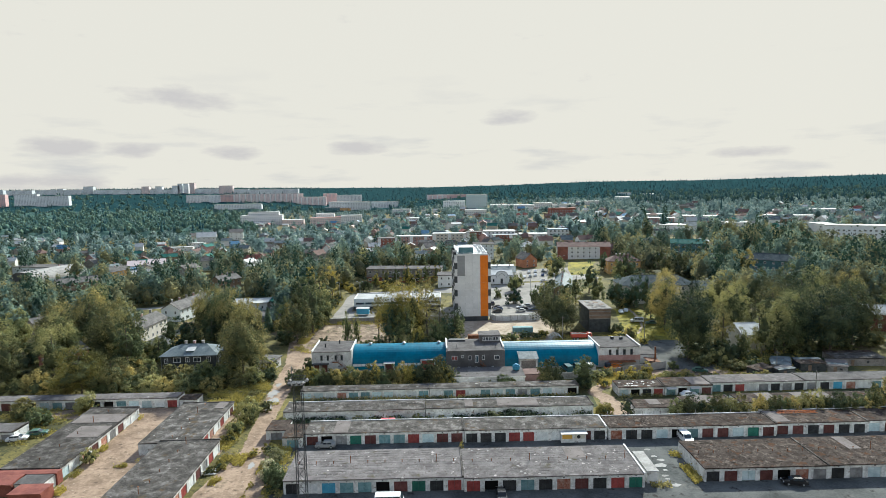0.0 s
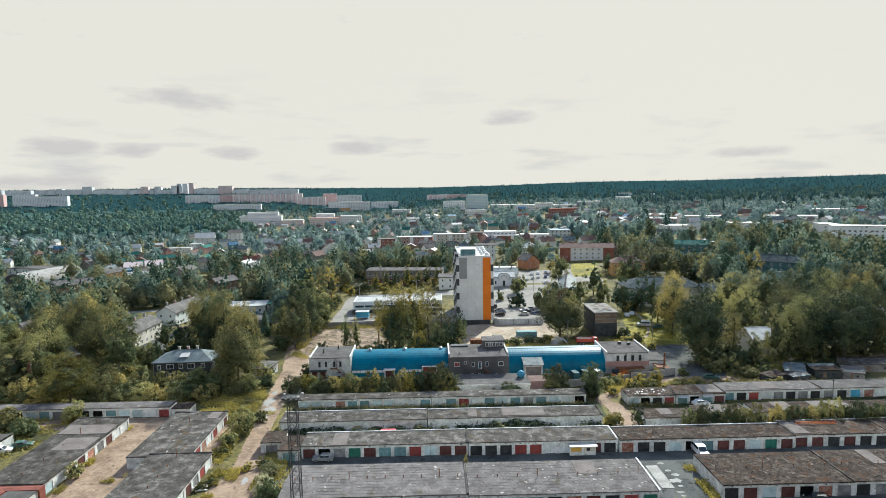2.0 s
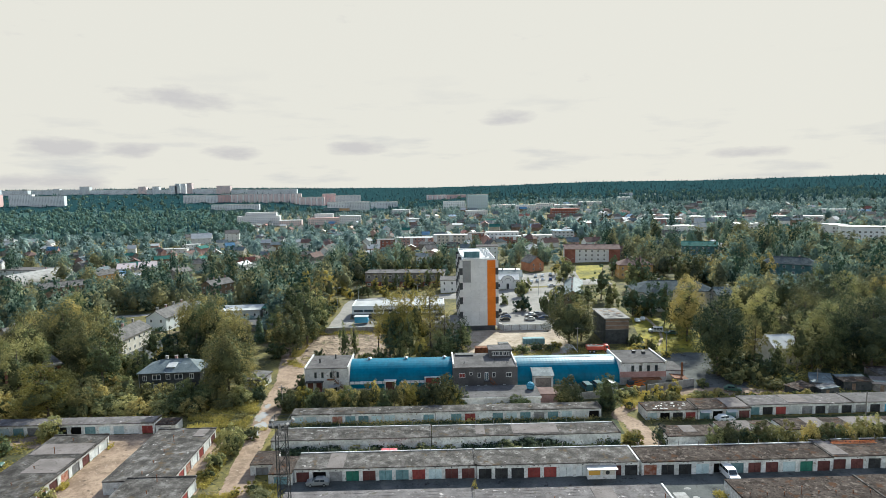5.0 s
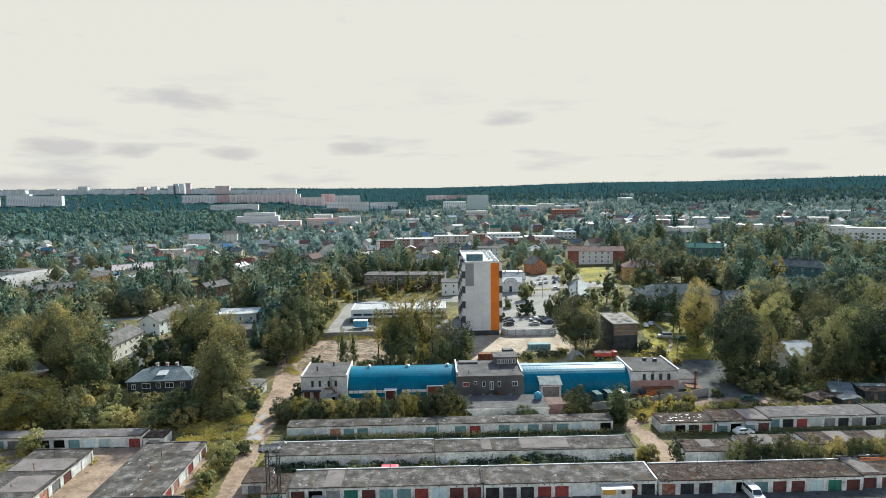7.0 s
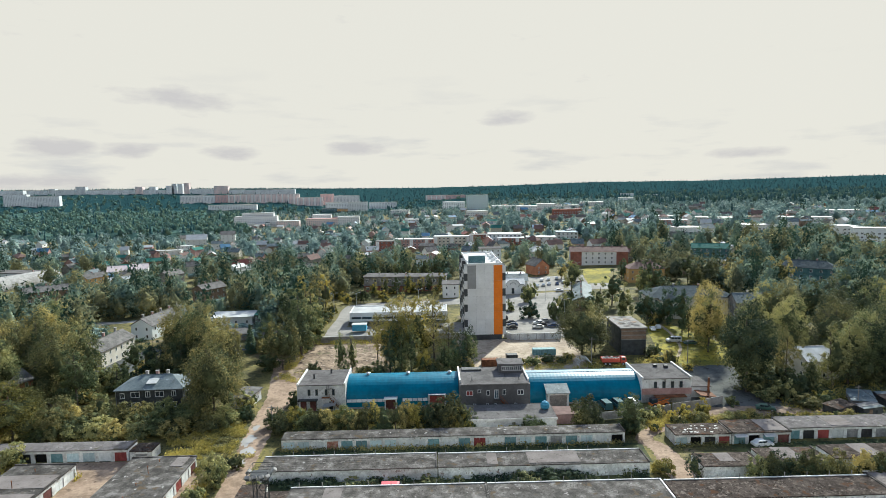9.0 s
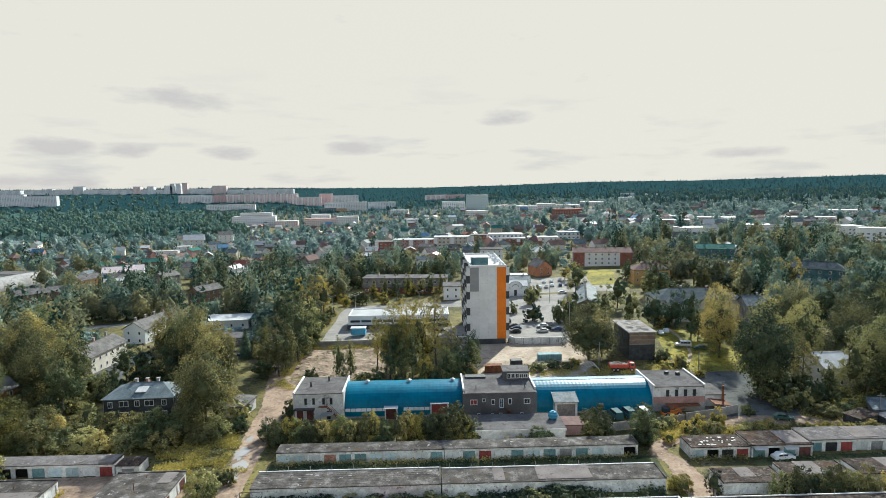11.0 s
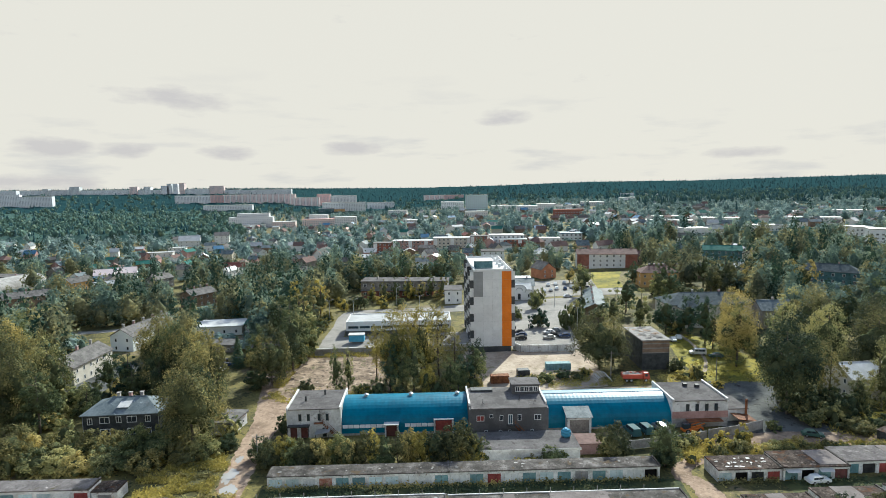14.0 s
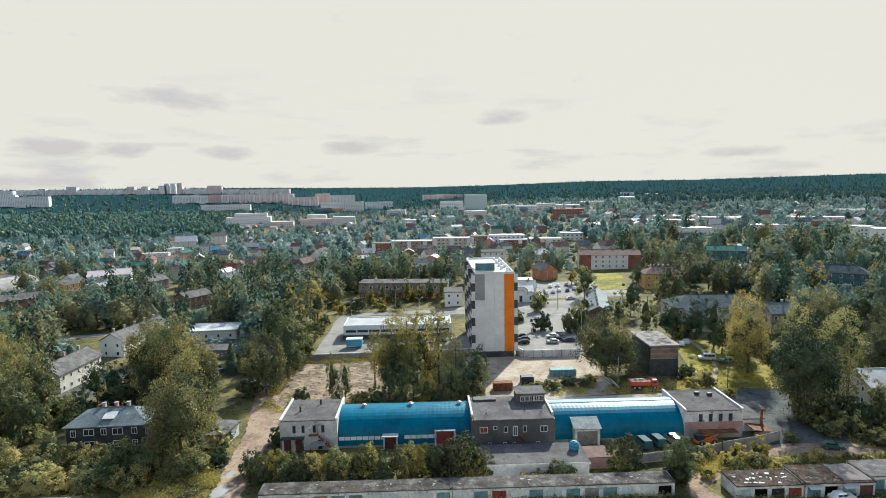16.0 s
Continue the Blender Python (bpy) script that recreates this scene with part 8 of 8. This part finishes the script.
    for k, (x, y) in enumerate(((82, 174.5), (87, 175.5), (91, 177), (84, 179), (81, 181), (96, 180), (90, 184), (86, 181))):
        tree("bush", x, y, 4.5 + (k % 3), 3.6, V, "dark undergrowth at the foot of tall trees", group="undergrowth on the right")
    # shrubs on the bank over the third garage row
    for k in range(19):
        x = -38 + k * 2.35 + RNG.uniform(-0.6, 0.6)
        if x > 6:
            break
        kind = "tall" if k in (9, 11, 14) else "bush"
        h = RNG.uniform(7.0, 8.2) if kind == "tall" else RNG.uniform(4.6, 6.4)
        tree(kind, x, 161.6 + RNG.uniform(-0.6, 1.6), h, 2.0 if kind == "tall" else RNG.uniform(2.6, 3.4), [O, Y, G, O][k % 4], "dense shrub on the bank behind the garages", group="shrubs on the bank")
    tree("bush", 0.8, 161.8, 7.8, 4.8, O, "large round shrub beside the low store", group="shrubs on the bank")
    tree("bush", 32.2, 161.6, 7.0, 4.2, O, "large round shrub by the yard fence", group="shrubs on the bank")
    tree("tall", 41.2, 157.0, 10.4, 3.2, G, "narrow bushy poplar by the track", group="shrubs on the bank")
    tree("bush", 41.4, 157.2, 4.6, 2.6, G, "shrub at the foot of a poplar", group="shrubs on the bank")
    for x, y, h, s, l in ((15, 159.2, 2.2, 1.8, Y), (18.8, 159.6, 3.4, 2.5, G), (12.2, 159, 1.8, 1.3, Y), (21, 159.4, 2.6, 1.8, G)):
        tree("bush", x, y, h, s, l, "low shrub before the white store", group="shrubs on the bank")
    # shrubs left, by the road and the dark house
    for x, y, h, s, l in ((-45.2, 138.6, 6.2, 2.9, G), (-46.4, 131.5, 3.6, 2.1, G), (-46.6, 127.5, 2.4, 2.0, Y), (-43.5, 145, 3, 2.2, O), (-30.8, 106.5, 4.8, 2.8, G), (-32.6, 110.5, 3.2, 2.4, LEAF_PALE), (-33.8, 114.6, 2.2, 2.2, LEAF_PALE), (-33.6, 117.5, 2.8, 2.4, LEAF_PALE), (-35.8, 121.6, 2.2, 1.8, Y), (-36, 134, 2.4, 1.6, G), (-44, 115, 1.6, 1.6, Y), (-45.5, 113, 1.4, 1.4, Y), (-78, 169.5, 5.0, 3.4, O), (-73, 168.6, 5.8, 3.4, O), (-67, 168, 6.2, 3.6, G), (-84, 167, 5.2, 3.4, O), (-89, 166, 6, 3.6, O), (-80.5, 166, 3.6, 3.0, G), (-61, 166, 5.5, 4.2, G), (-52.5, 166, 5.0, 3.6, G), (-57, 164.5, 4.4, 3.4, O), (-55, 163.5, 3.4, 3.0, O), (-72.4, 118.8, 3.6, 1.8, G), (-90, 149, 4.5, 3, G), (-97, 140, 4.4, 3.4, G), (-103, 144, 5, 3.6, O), (-88, 147, 3, 2.2, Y), (-48.8, 170, 3.4, 2.6, G), (-50.3, 176, 4.2, 2.2, G), (-40.6, 165.5, 4.6, 2.8, G), (-38.7, 178, 4.2, 2.0, G), (-39, 120.5, 1.5, 1.4, Y), (-86, 174, 6, 3.6, G), (-92, 170, 6, 4, O), (-65, 172, 5, 3.2, G)):
        tree("bush", x, y, h, s, l, "leafy shrub on rough ground", group="shrubs on the left")
    # shrubs between the right-hand rows
    for k in range(26):
        x = 57 + k * 2.15 + RNG.uniform(-0.6, 0.6)
        if 72.5 < x < 74.5:
            continue
        h = RNG.uniform(4.6, 6.2) * (1.35 if k in (16, 22, 23) else 1)
        tree("bush", x, 133.8 + RNG.uniform(-0.7, 1.0), h, RNG.uniform(2.3, 3.1), [G, O, V, O][k % 4], "shrub between two garage rows", group="shrubs between garage rows")
    tree("tall", 46.0, 135.6, 6.0, 1.7, V, "narrow dark shrub by the track", group="shrubs between garage rows")
    tree("bush", 41.5, 138.4, 2.8, 2.4, Y, "shrub at the end of a garage row", group="shrubs between garage rows")
    tree("tall", 5.1, 116.4, 4.0, 0.8, Y, "slim sapling growing from a roof joint", group="shrubs between garage rows")
    for k in range(30):
        x = 52 + k * 1.5 + RNG.uniform(-1, 1)
        tree("bush", x, 159.6 + RNG.uniform(0, 3.4) - (1.5 if x > 72 else 0), RNG.uniform(1.4, 3.4), RNG.uniform(1.4, 2.4), [Y, O, G][k % 3], "tangled shrub behind the garages", group="shrubs behind garages")
    for x, y, h, s, l in ((90, 170, 3, 3.4, O), (96, 172, 3, 2.6, G), (72, 172, 2.5, 2, G), (73, 200, 2.4, 1.8, Y), (66.5, 214, 3, 2.4, O), (69, 216, 3.4, 2.4, G), (70.6, 205.5, 4.2, 2.0, O), (67.5, 208, 2.2, 3.0, Y), (24, 209, 2.0, 2.2, O), (28, 208, 3, 2.8, G), (33, 210, 3, 2.6, G), (37, 209, 2.6, 2.4, O), (40, 212, 2.6, 2.2, Y), (57, 165, 3.2, 2.2, Y), (61.5, 166, 4, 2.2, Y), (47, 164.2, 3.0, 2.2, G), (49.5, 165.4, 2.8, 2.0, G), (51.8, 166.8, 2.6, 1.8, O), (47, 158, 2.4, 1.7, Y)):
        tree("bush", x, y, h, s, l, "tangled shrub on rough ground", group="shrubs on the right")
    for x, h, s in ((-30, 1.3, 2.2), (-24, 1.4, 2.4), (-19, 1.2, 2.2), (-14.5, 1.3, 2), (-4, 1.6, 2.2), (1, 1.0, 1.8), (14, 1.9, 3.0), (18.5, 2.2, 3.2), (22.5, 1.9, 2.6)):
        tree("bush", x, 137.2, h, s, V, "low dark bush behind a garage row", group="bushes behind garages")
    for x, y, h, s, l in ((-2.4, 144.6, 2.0, 1.2, O), (4, 144.8, 1.6, 1.0, O), (-1, 153.4, 1.0, 0.6, Y), (24, 144.6, 1.8, 1.2, Y), (-31, 145.2, 1.4, 1.2, O), (13.5, 157.4, 2.2, 0.9, Y)):
        tree("bush", x, y, h, s, l, "small sapling by a garage wall", group="bushes behind garages")
    for k, (x, h, s) in enumerate(((-110, 7, 4.2), (-104.5, 6, 4.0), (-94, 6.5, 4.0), (-89, 5.4, 3.8), (-84.5, 5.0, 3.8), (-80, 4.2, 3.6), (-75.5, 4.4, 3.6), (-71, 4.8, 3.6), (-66.5, 5.0, 3.8), (-62, 4.6, 3.6))):
        tree("bush", x, 160.2 + (k % 3) * 1.3, h, s, [O, V, G][k % 3], "dense tall shrub behind the lane garages", group="shrubs on the left")
    # weeds along the foot of walls
    v, f, n0 = [], [], 0
    for x0, x1, y0, y1, m in ((-63, -46, 152, 166, 2600), (-50, -46, 124, 150, 900), (-112, -68, 157, 163, 1600), (-110, -88, 128, 150, 1500), (-35, -30, 104, 122, 700), (44, 62, 158, 166, 1500), (62, 100, 159, 163, 1500), (46, 74, 200, 214, 1500), (70, 95, 204, 230, 1500), (-50, -14, 199, 208, 1000), (20, 44, 204, 214, 900), (84, 120, 165, 186, 1800)):
        c = np.stack([RNG.uniform(x0, x1, m), RNG.uniform(y0, y1, m), np.abs(RNG.normal(0.15, 0.2, m))], 1)
        c = c[noise_keep(c)]
        a, b = leaf_faces(c, np.tile([0, -0.3, 0.7], (len(c), 1)), 0.28, RNG)
        v.append(a)
        f.append(b + n0)
        n0 += len(a)
    for x0, x1, y, dens in ((-36, 38, 152.0, 10), (48.5, 60, 149.9, 8), (-33, -28, 118, 20), (-72.8, -72.5, 118, 1), (40, 44, 104, 16), (49, 50, 106, 30), (-30, -28.6, 104, 30), (55, 95, 163, 12), (-62, -48, 158, 30), (-48, -41, 150, 14)):
        m = int((x1 - x0) * dens * 3)
        c = np.stack([RNG.uniform(x0, x1, m), y + RNG.normal(0, 0.5, m), np.abs(RNG.normal(0.25, 0.3, m))], 1)
        a, b = leaf_faces(c, np.tile([0, -0.4, 0.7], (m, 1)), 0.22, RNG)
        v.append(a)
        f.append(b + n0)
        n0 += len(a)
    # Weeds of the shaded strips, their shade put into the leaf colour.
    deep = []
    for x0, x1, y0, y1, m, tall in ((-36, 40, 148.5, 151.8, 5000, 0.3), (-36, 40, 144.6, 148.5, 2500, 0.2), (-36, 38, 135.6, 138.2, 9000, 0.55), (62, 116, 145, 150.5, 3000, 0.3), (86, 126, 172, 198, 9000, 0.5), (62, 72, 160, 163, 1500, 0.4)):
        c = np.stack([RNG.uniform(x0, x1, m), RNG.uniform(y0, y1, m), np.abs(RNG.normal(0.1, tall, m))], 1)
        deep.append(c[noise_keep(c)])
    deep = np.concatenate(deep)
    dv, df = leaf_faces(deep, np.tile([0, -0.3, 0.6], (len(deep), 1)), 0.22, RNG)
    tagged(new("weeds", raw_mesh("weeds", dv, df, LEAF_DEEP)), "green weeds beside garages, coloured dark as in shade", "weeds", "", "stuff")
    yellow = []
    for x0, x1, y0, y1, m in ((-64, -46.5, 149, 167, 16000), (-48, -45, 122, 150, 2500), (-36, -31, 102, 124, 3000), (-110, -88, 128, 150, 5000), (46, 63, 157, 166, 5000), (63, 100, 159, 165, 6000), (72, 95, 203, 226, 6000), (-50, -46, 199, 240, 3000), (20, 46, 203, 214, 4000), (-46, -14, 196, 203, 3000), (84, 118, 168, 188, 4000), (46, 70, 203, 212, 3000), (-47, -14, 236, 241, 2500), (48.3, 50.2, 104, 117, 1500), (62, 110, 88, 95, 4500), (-66.4, -61.0, 116.3, 118.4, 900), (-74.5, -73.0, 140.9, 144.3, 500), (-45.1, -39.8, 115.7, 120.9, 1600), (-44.0, -41.0, 108.0, 110.4, 700), (-73.7, -72.2, 123.8, 125.9, 300), (-51.1, -49.6, 143.0, 148.2, 600), (-73.0, -71.5, 112.4, 115.2, 200), (-71.9, -70.4, 105.6, 110.2, 800)):
        c = np.stack([RNG.uniform(x0, x1, m), RNG.uniform(y0, y1, m), np.abs(RNG.normal(0.25, 0.35, m))], 1)
        yellow.append(c[noise_keep(c)])
    yellow = np.concatenate(yellow)
    yv, yf = leaf_faces(yellow, np.tile([0, -0.5, 0.5], (len(yellow), 1)), 0.19, RNG)
    tagged(new("tall_grass", raw_mesh("tall_grass", yv, yf, LEAF_YELLOW)), "tall yellowing grass and weeds on rough verges", "grass", "", "stuff")
    tagged(new("weeds", raw_mesh("weeds", np.concatenate(v), np.concatenate(f), LEAF_OLIVE)), "weeds and tall grass at the foot of walls", "weeds", "", "stuff")


build_trees()


def wood(name, places, models, leaf, label):
    """Many trees in one mesh: places are (x, y, height, spread, model number)."""
    vs, fs, n0 = [], [], 0
    for x, y, h, s, k in places:
        v, f = models[int(k)]
        a = RNG.uniform(0, 6.28)
        c, sn = math.cos(a), math.sin(a)
        w = np.empty_like(v)
        w[:, 0] = (v[:, 0] * c - v[:, 1] * sn) * s + x
        w[:, 1] = (v[:, 0] * sn + v[:, 1] * c) * s + y
        w[:, 2] = v[:, 2] * h + ground_at(x, y)
        vs.append(w)
        fs.append(f + n0)
        n0 += len(w)
    me = raw_mesh(name, np.concatenate(vs), np.concatenate(fs), leaf)
    me.polygons.foreach_set("use_smooth", [True] * len(me.polygons))
    tagged(new(name, me), label, "woods", "", "stuff")


def models_of(count, around, rings, leaves, size, seed):
    """Crowns of unit height and radius for woods: one or two heads of foliage with leaf sprays."""
    out = []
    for i in range(count):
        rng = np.random.default_rng(seed + i)
        heads = [((0, 0, 0.05), 0.95, 2.9, around, rings, ("round", "tall", "round", "tall")[i % 4], 0.42)]
        if around > 7:
            a = rng.uniform(0, 6.283)
            heads.append(((math.cos(a) * 0.5, math.sin(a) * 0.5, 0.05), 0.6, rng.uniform(1.4, 2.3), around - 3, rings - 2, "round", 0.42))
        v, f = crown_mesh(heads, leaves, size, rng, 0.35, 0.12, 0.66, 10 if leaves > 100 else 4, 1.5)
        v[:, 2] = np.maximum(v[:, 2] / 3.0, 0.0)
        out.append((v, f))
    return out


def pine_models(count, leaves, size):
    out = []
    for i in range(count):
        rng = np.random.default_rng(300 + i)
        c, n = needle_points(1.0, 0.2, 14, leaves // 8, rng)
        v, f = leaf_faces(c, n, size * 0.36, rng)
        v[:, :2] /= 0.2
        out.append((v, f))
    return out


FAR_SHIELD = [(-303, 1520, 40, 2), (-460, 1550, 180, 14), (-216, 1550, 40, 12), (-290, 1000, 36, -3), (-178, 1010, 32, 3), (-138, 1010, 20, 4), (-236, 1000, 20, 2), (-210, 1350, 30, 10), (-163, 1350, 26, 12), (-439, 1350, 55, 8), (-980, 1500, 90, 14), (84, 1120, 24, 3), (44, 1200, 24, 8), (149, 960, 16, 3), (193, 1030, 16, 5), (187, 850, 20, 3), (68, 930, 17, 3), (40, 1680, 55, 6)]
SHIELD += FAR_SHIELD


def build_woods():
    mid, far = models_of(8, 6, 5, 430, 0.112, 100), models_of(8, 5, 4, 48, 0.27, 200)
    cone = []
    for i in range(3):
        rng = np.random.default_rng(900 + i)
        v, f = [], []
        for k in range(3):
            z0, r = 0.10 + 0.27 * k, 1.0 - 0.29 * k
            m = 5
            n0 = len(v)
            v += [(math.cos(6.283 * j / m + k) * r * rng.uniform(0.7, 1.2), math.sin(6.283 * j / m + k) * r * rng.uniform(0.7, 1.2), z0 + rng.uniform(-0.05, 0.02)) for j in range(m)] + [(0, 0, min(1, z0 + 0.42))]
            f += [(n0 + j, n0 + (j + 1) % m, n0 + m) for j in range(m)]
        cone.append((np.array(v), np.array(f)))
    keepout = [(x, y, 8) for x, y in COTTAGES + FAR_COTTAGES] + [(x, y, 15) for x, y in KEEP] + [(-115, 271, 20), (-114, 226, 14), (-17, 349, 26), (102, 270, 22), (66, 296, 14), (-89, 283, 14), (37, 326, 16), (33, 352, 16), (36, 421, 14), (6, 324, 10), (-160, 246, 12), (55, 340, 24), (70, 345, 20), (90, 345, 16), (-150, 293, 9), (-140, 296, 9), (-130, 299, 9), (-120, 304, 8), (84, 330, 10), (88, 362, 16), (94, 378, 16), (106, 378, 14)]
    kx, ky, kr = np.array(keepout).T
    a, b, c, d, e = [], [], [], [], []
    # mixed trees from behind the yards to 1300 m
    n = 0
    while n < 4700:
        y = 240 * (1350 / 240) ** (RNG.random() ** 1.15)
        x = RNG.uniform(-0.82, 0.82) * y
        if (-55 < x < 130 and y < 325) or (-50 < x < 90 and y < 365) or (x < 0 and x > -130 and y < 250) or (0 < x < 190 and y < 255):
            continue
        if (np.hypot(kx - x, ky - y) < kr).any():
            continue
        h = RNG.uniform(6, 18) * (0.8 if y > 700 else 1)
        s = h * RNG.uniform(0.21, 0.37)
        if stands_before(x, y, h, s):
            h, s = RNG.uniform(2.5, 4.5), RNG.uniform(2.2, 3.6)
            if stands_before(x, y, h, s):
                continue
            b.append((x, y, h, s, RNG.integers(0, 8)))
            n += 0.5
            continue
        n += 1
        con = RNG.random() < (0.22 if y < 500 else 0.15)
        if y < 500 and not con:
            a.append((x, y, h, s, RNG.integers(0, 8)))
        elif con and y < 750:
            e.append((x, y, h * 1.3, s * 0.62, RNG.integers(0, 3)))
        elif con:
            c.append((x, y, h * 1.2, s * 0.55, RNG.integers(0, 3)))
        else:
            b.append((x, y, h, s * 1.15, RNG.integers(0, 6)))
    for k in range(2200):
        y = 560 * (1330 / 560) ** RNG.random()
        x = RNG.uniform(-0.36, 0.80) * y
        h = RNG.uniform(7, 12)
        if not (np.hypot(kx - x, ky - y) < kr).any() and not stands_before(x, y, h, h * 0.4):
            b.append((x, y, h, h * RNG.uniform(0.34, 0.5), RNG.integers(0, 6)))
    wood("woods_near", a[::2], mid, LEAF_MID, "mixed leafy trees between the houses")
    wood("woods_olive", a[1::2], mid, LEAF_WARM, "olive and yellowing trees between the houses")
    wood("woods_conifers", e, pine_models(3, 260, 0.13), LEAF_DARK, "dark conifers between the houses")
    # an undulating roof of crowns under the far spruces
    xs, ys = np.linspace(-0.98, 0.98, 240), np.geomspace(760, 3900, 120)
    gx, gy = np.meshgrid(xs, ys)
    gx = gx * gy
    keep = (gy > 1320) | ((gx / gy < -0.37) & (gy > 800))
    gz = terrain(gx, gy) + np.where(keep, RNG.uniform(5, 9.5, gx.shape), -2.0)
    nx = len(xs)
    i = (np.arange(len(ys) - 1)[:, None] * nx + np.arange(nx - 1)).ravel()
    quads = np.stack([i, i + 1, i + nx + 1, i + nx], 1)
    nearer = gy.ravel()[i] < 1330
    for name, pick, leaf, label in (("woods_canopy", ~nearer, LEAF_CANOPY, "closed canopy of distant spruce woods on the hills"), ("woods_leafy_canopy", nearer, LEAF_SHADED, "closed canopy of leafy woods below the town")):
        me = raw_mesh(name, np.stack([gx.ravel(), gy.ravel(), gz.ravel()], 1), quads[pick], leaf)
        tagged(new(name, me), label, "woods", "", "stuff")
    # dense far woods
    for lo, hi, u0, u1, m in ((1300, 3700, -0.35, 0.95, 11500), (1050, 1700, 0.34, 0.95, 3200), (800, 1300, -0.95, -0.30, 3200), (1300, 1850, -0.9, -0.28, 1600), (2400, 3600, -0.95, -0.2, 2600)):
        for k in range(m):
            y = lo * (hi / lo) ** RNG.random()
            x = RNG.uniform(u0, u1) * y
            h = RNG.uniform(8, 19) if RNG.random() < 0.7 else RNG.uniform(5, 10)
            if stands_before(x, y, h, h * 0.3, FAR_SHIELD):
                continue
            if RNG.random() < (0.30 if u1 < 0 and y < 1400 else 0.72):
                c.append((x, y, h, h * 0.24, RNG.integers(0, 3)))
            elif y < 1800:
                d.append((x, y, h * 1.05, h * RNG.uniform(0.28, 0.46), RNG.integers(0, 6)))
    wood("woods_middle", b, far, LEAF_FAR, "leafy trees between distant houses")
    wood("woods_far", d, models_of(8, 4, 3, 28, 0.32, 250), LEAF_SHADED, "distant leafy woods on the slopes")
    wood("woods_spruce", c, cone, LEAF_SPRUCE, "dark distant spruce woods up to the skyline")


SHIELD += [(x, y, 4, 4.0) for x, y in COTTAGES if y > 520] + [(x, y, 2.5, 4.6) for x, y in FAR_COTTAGES]
build_woods()
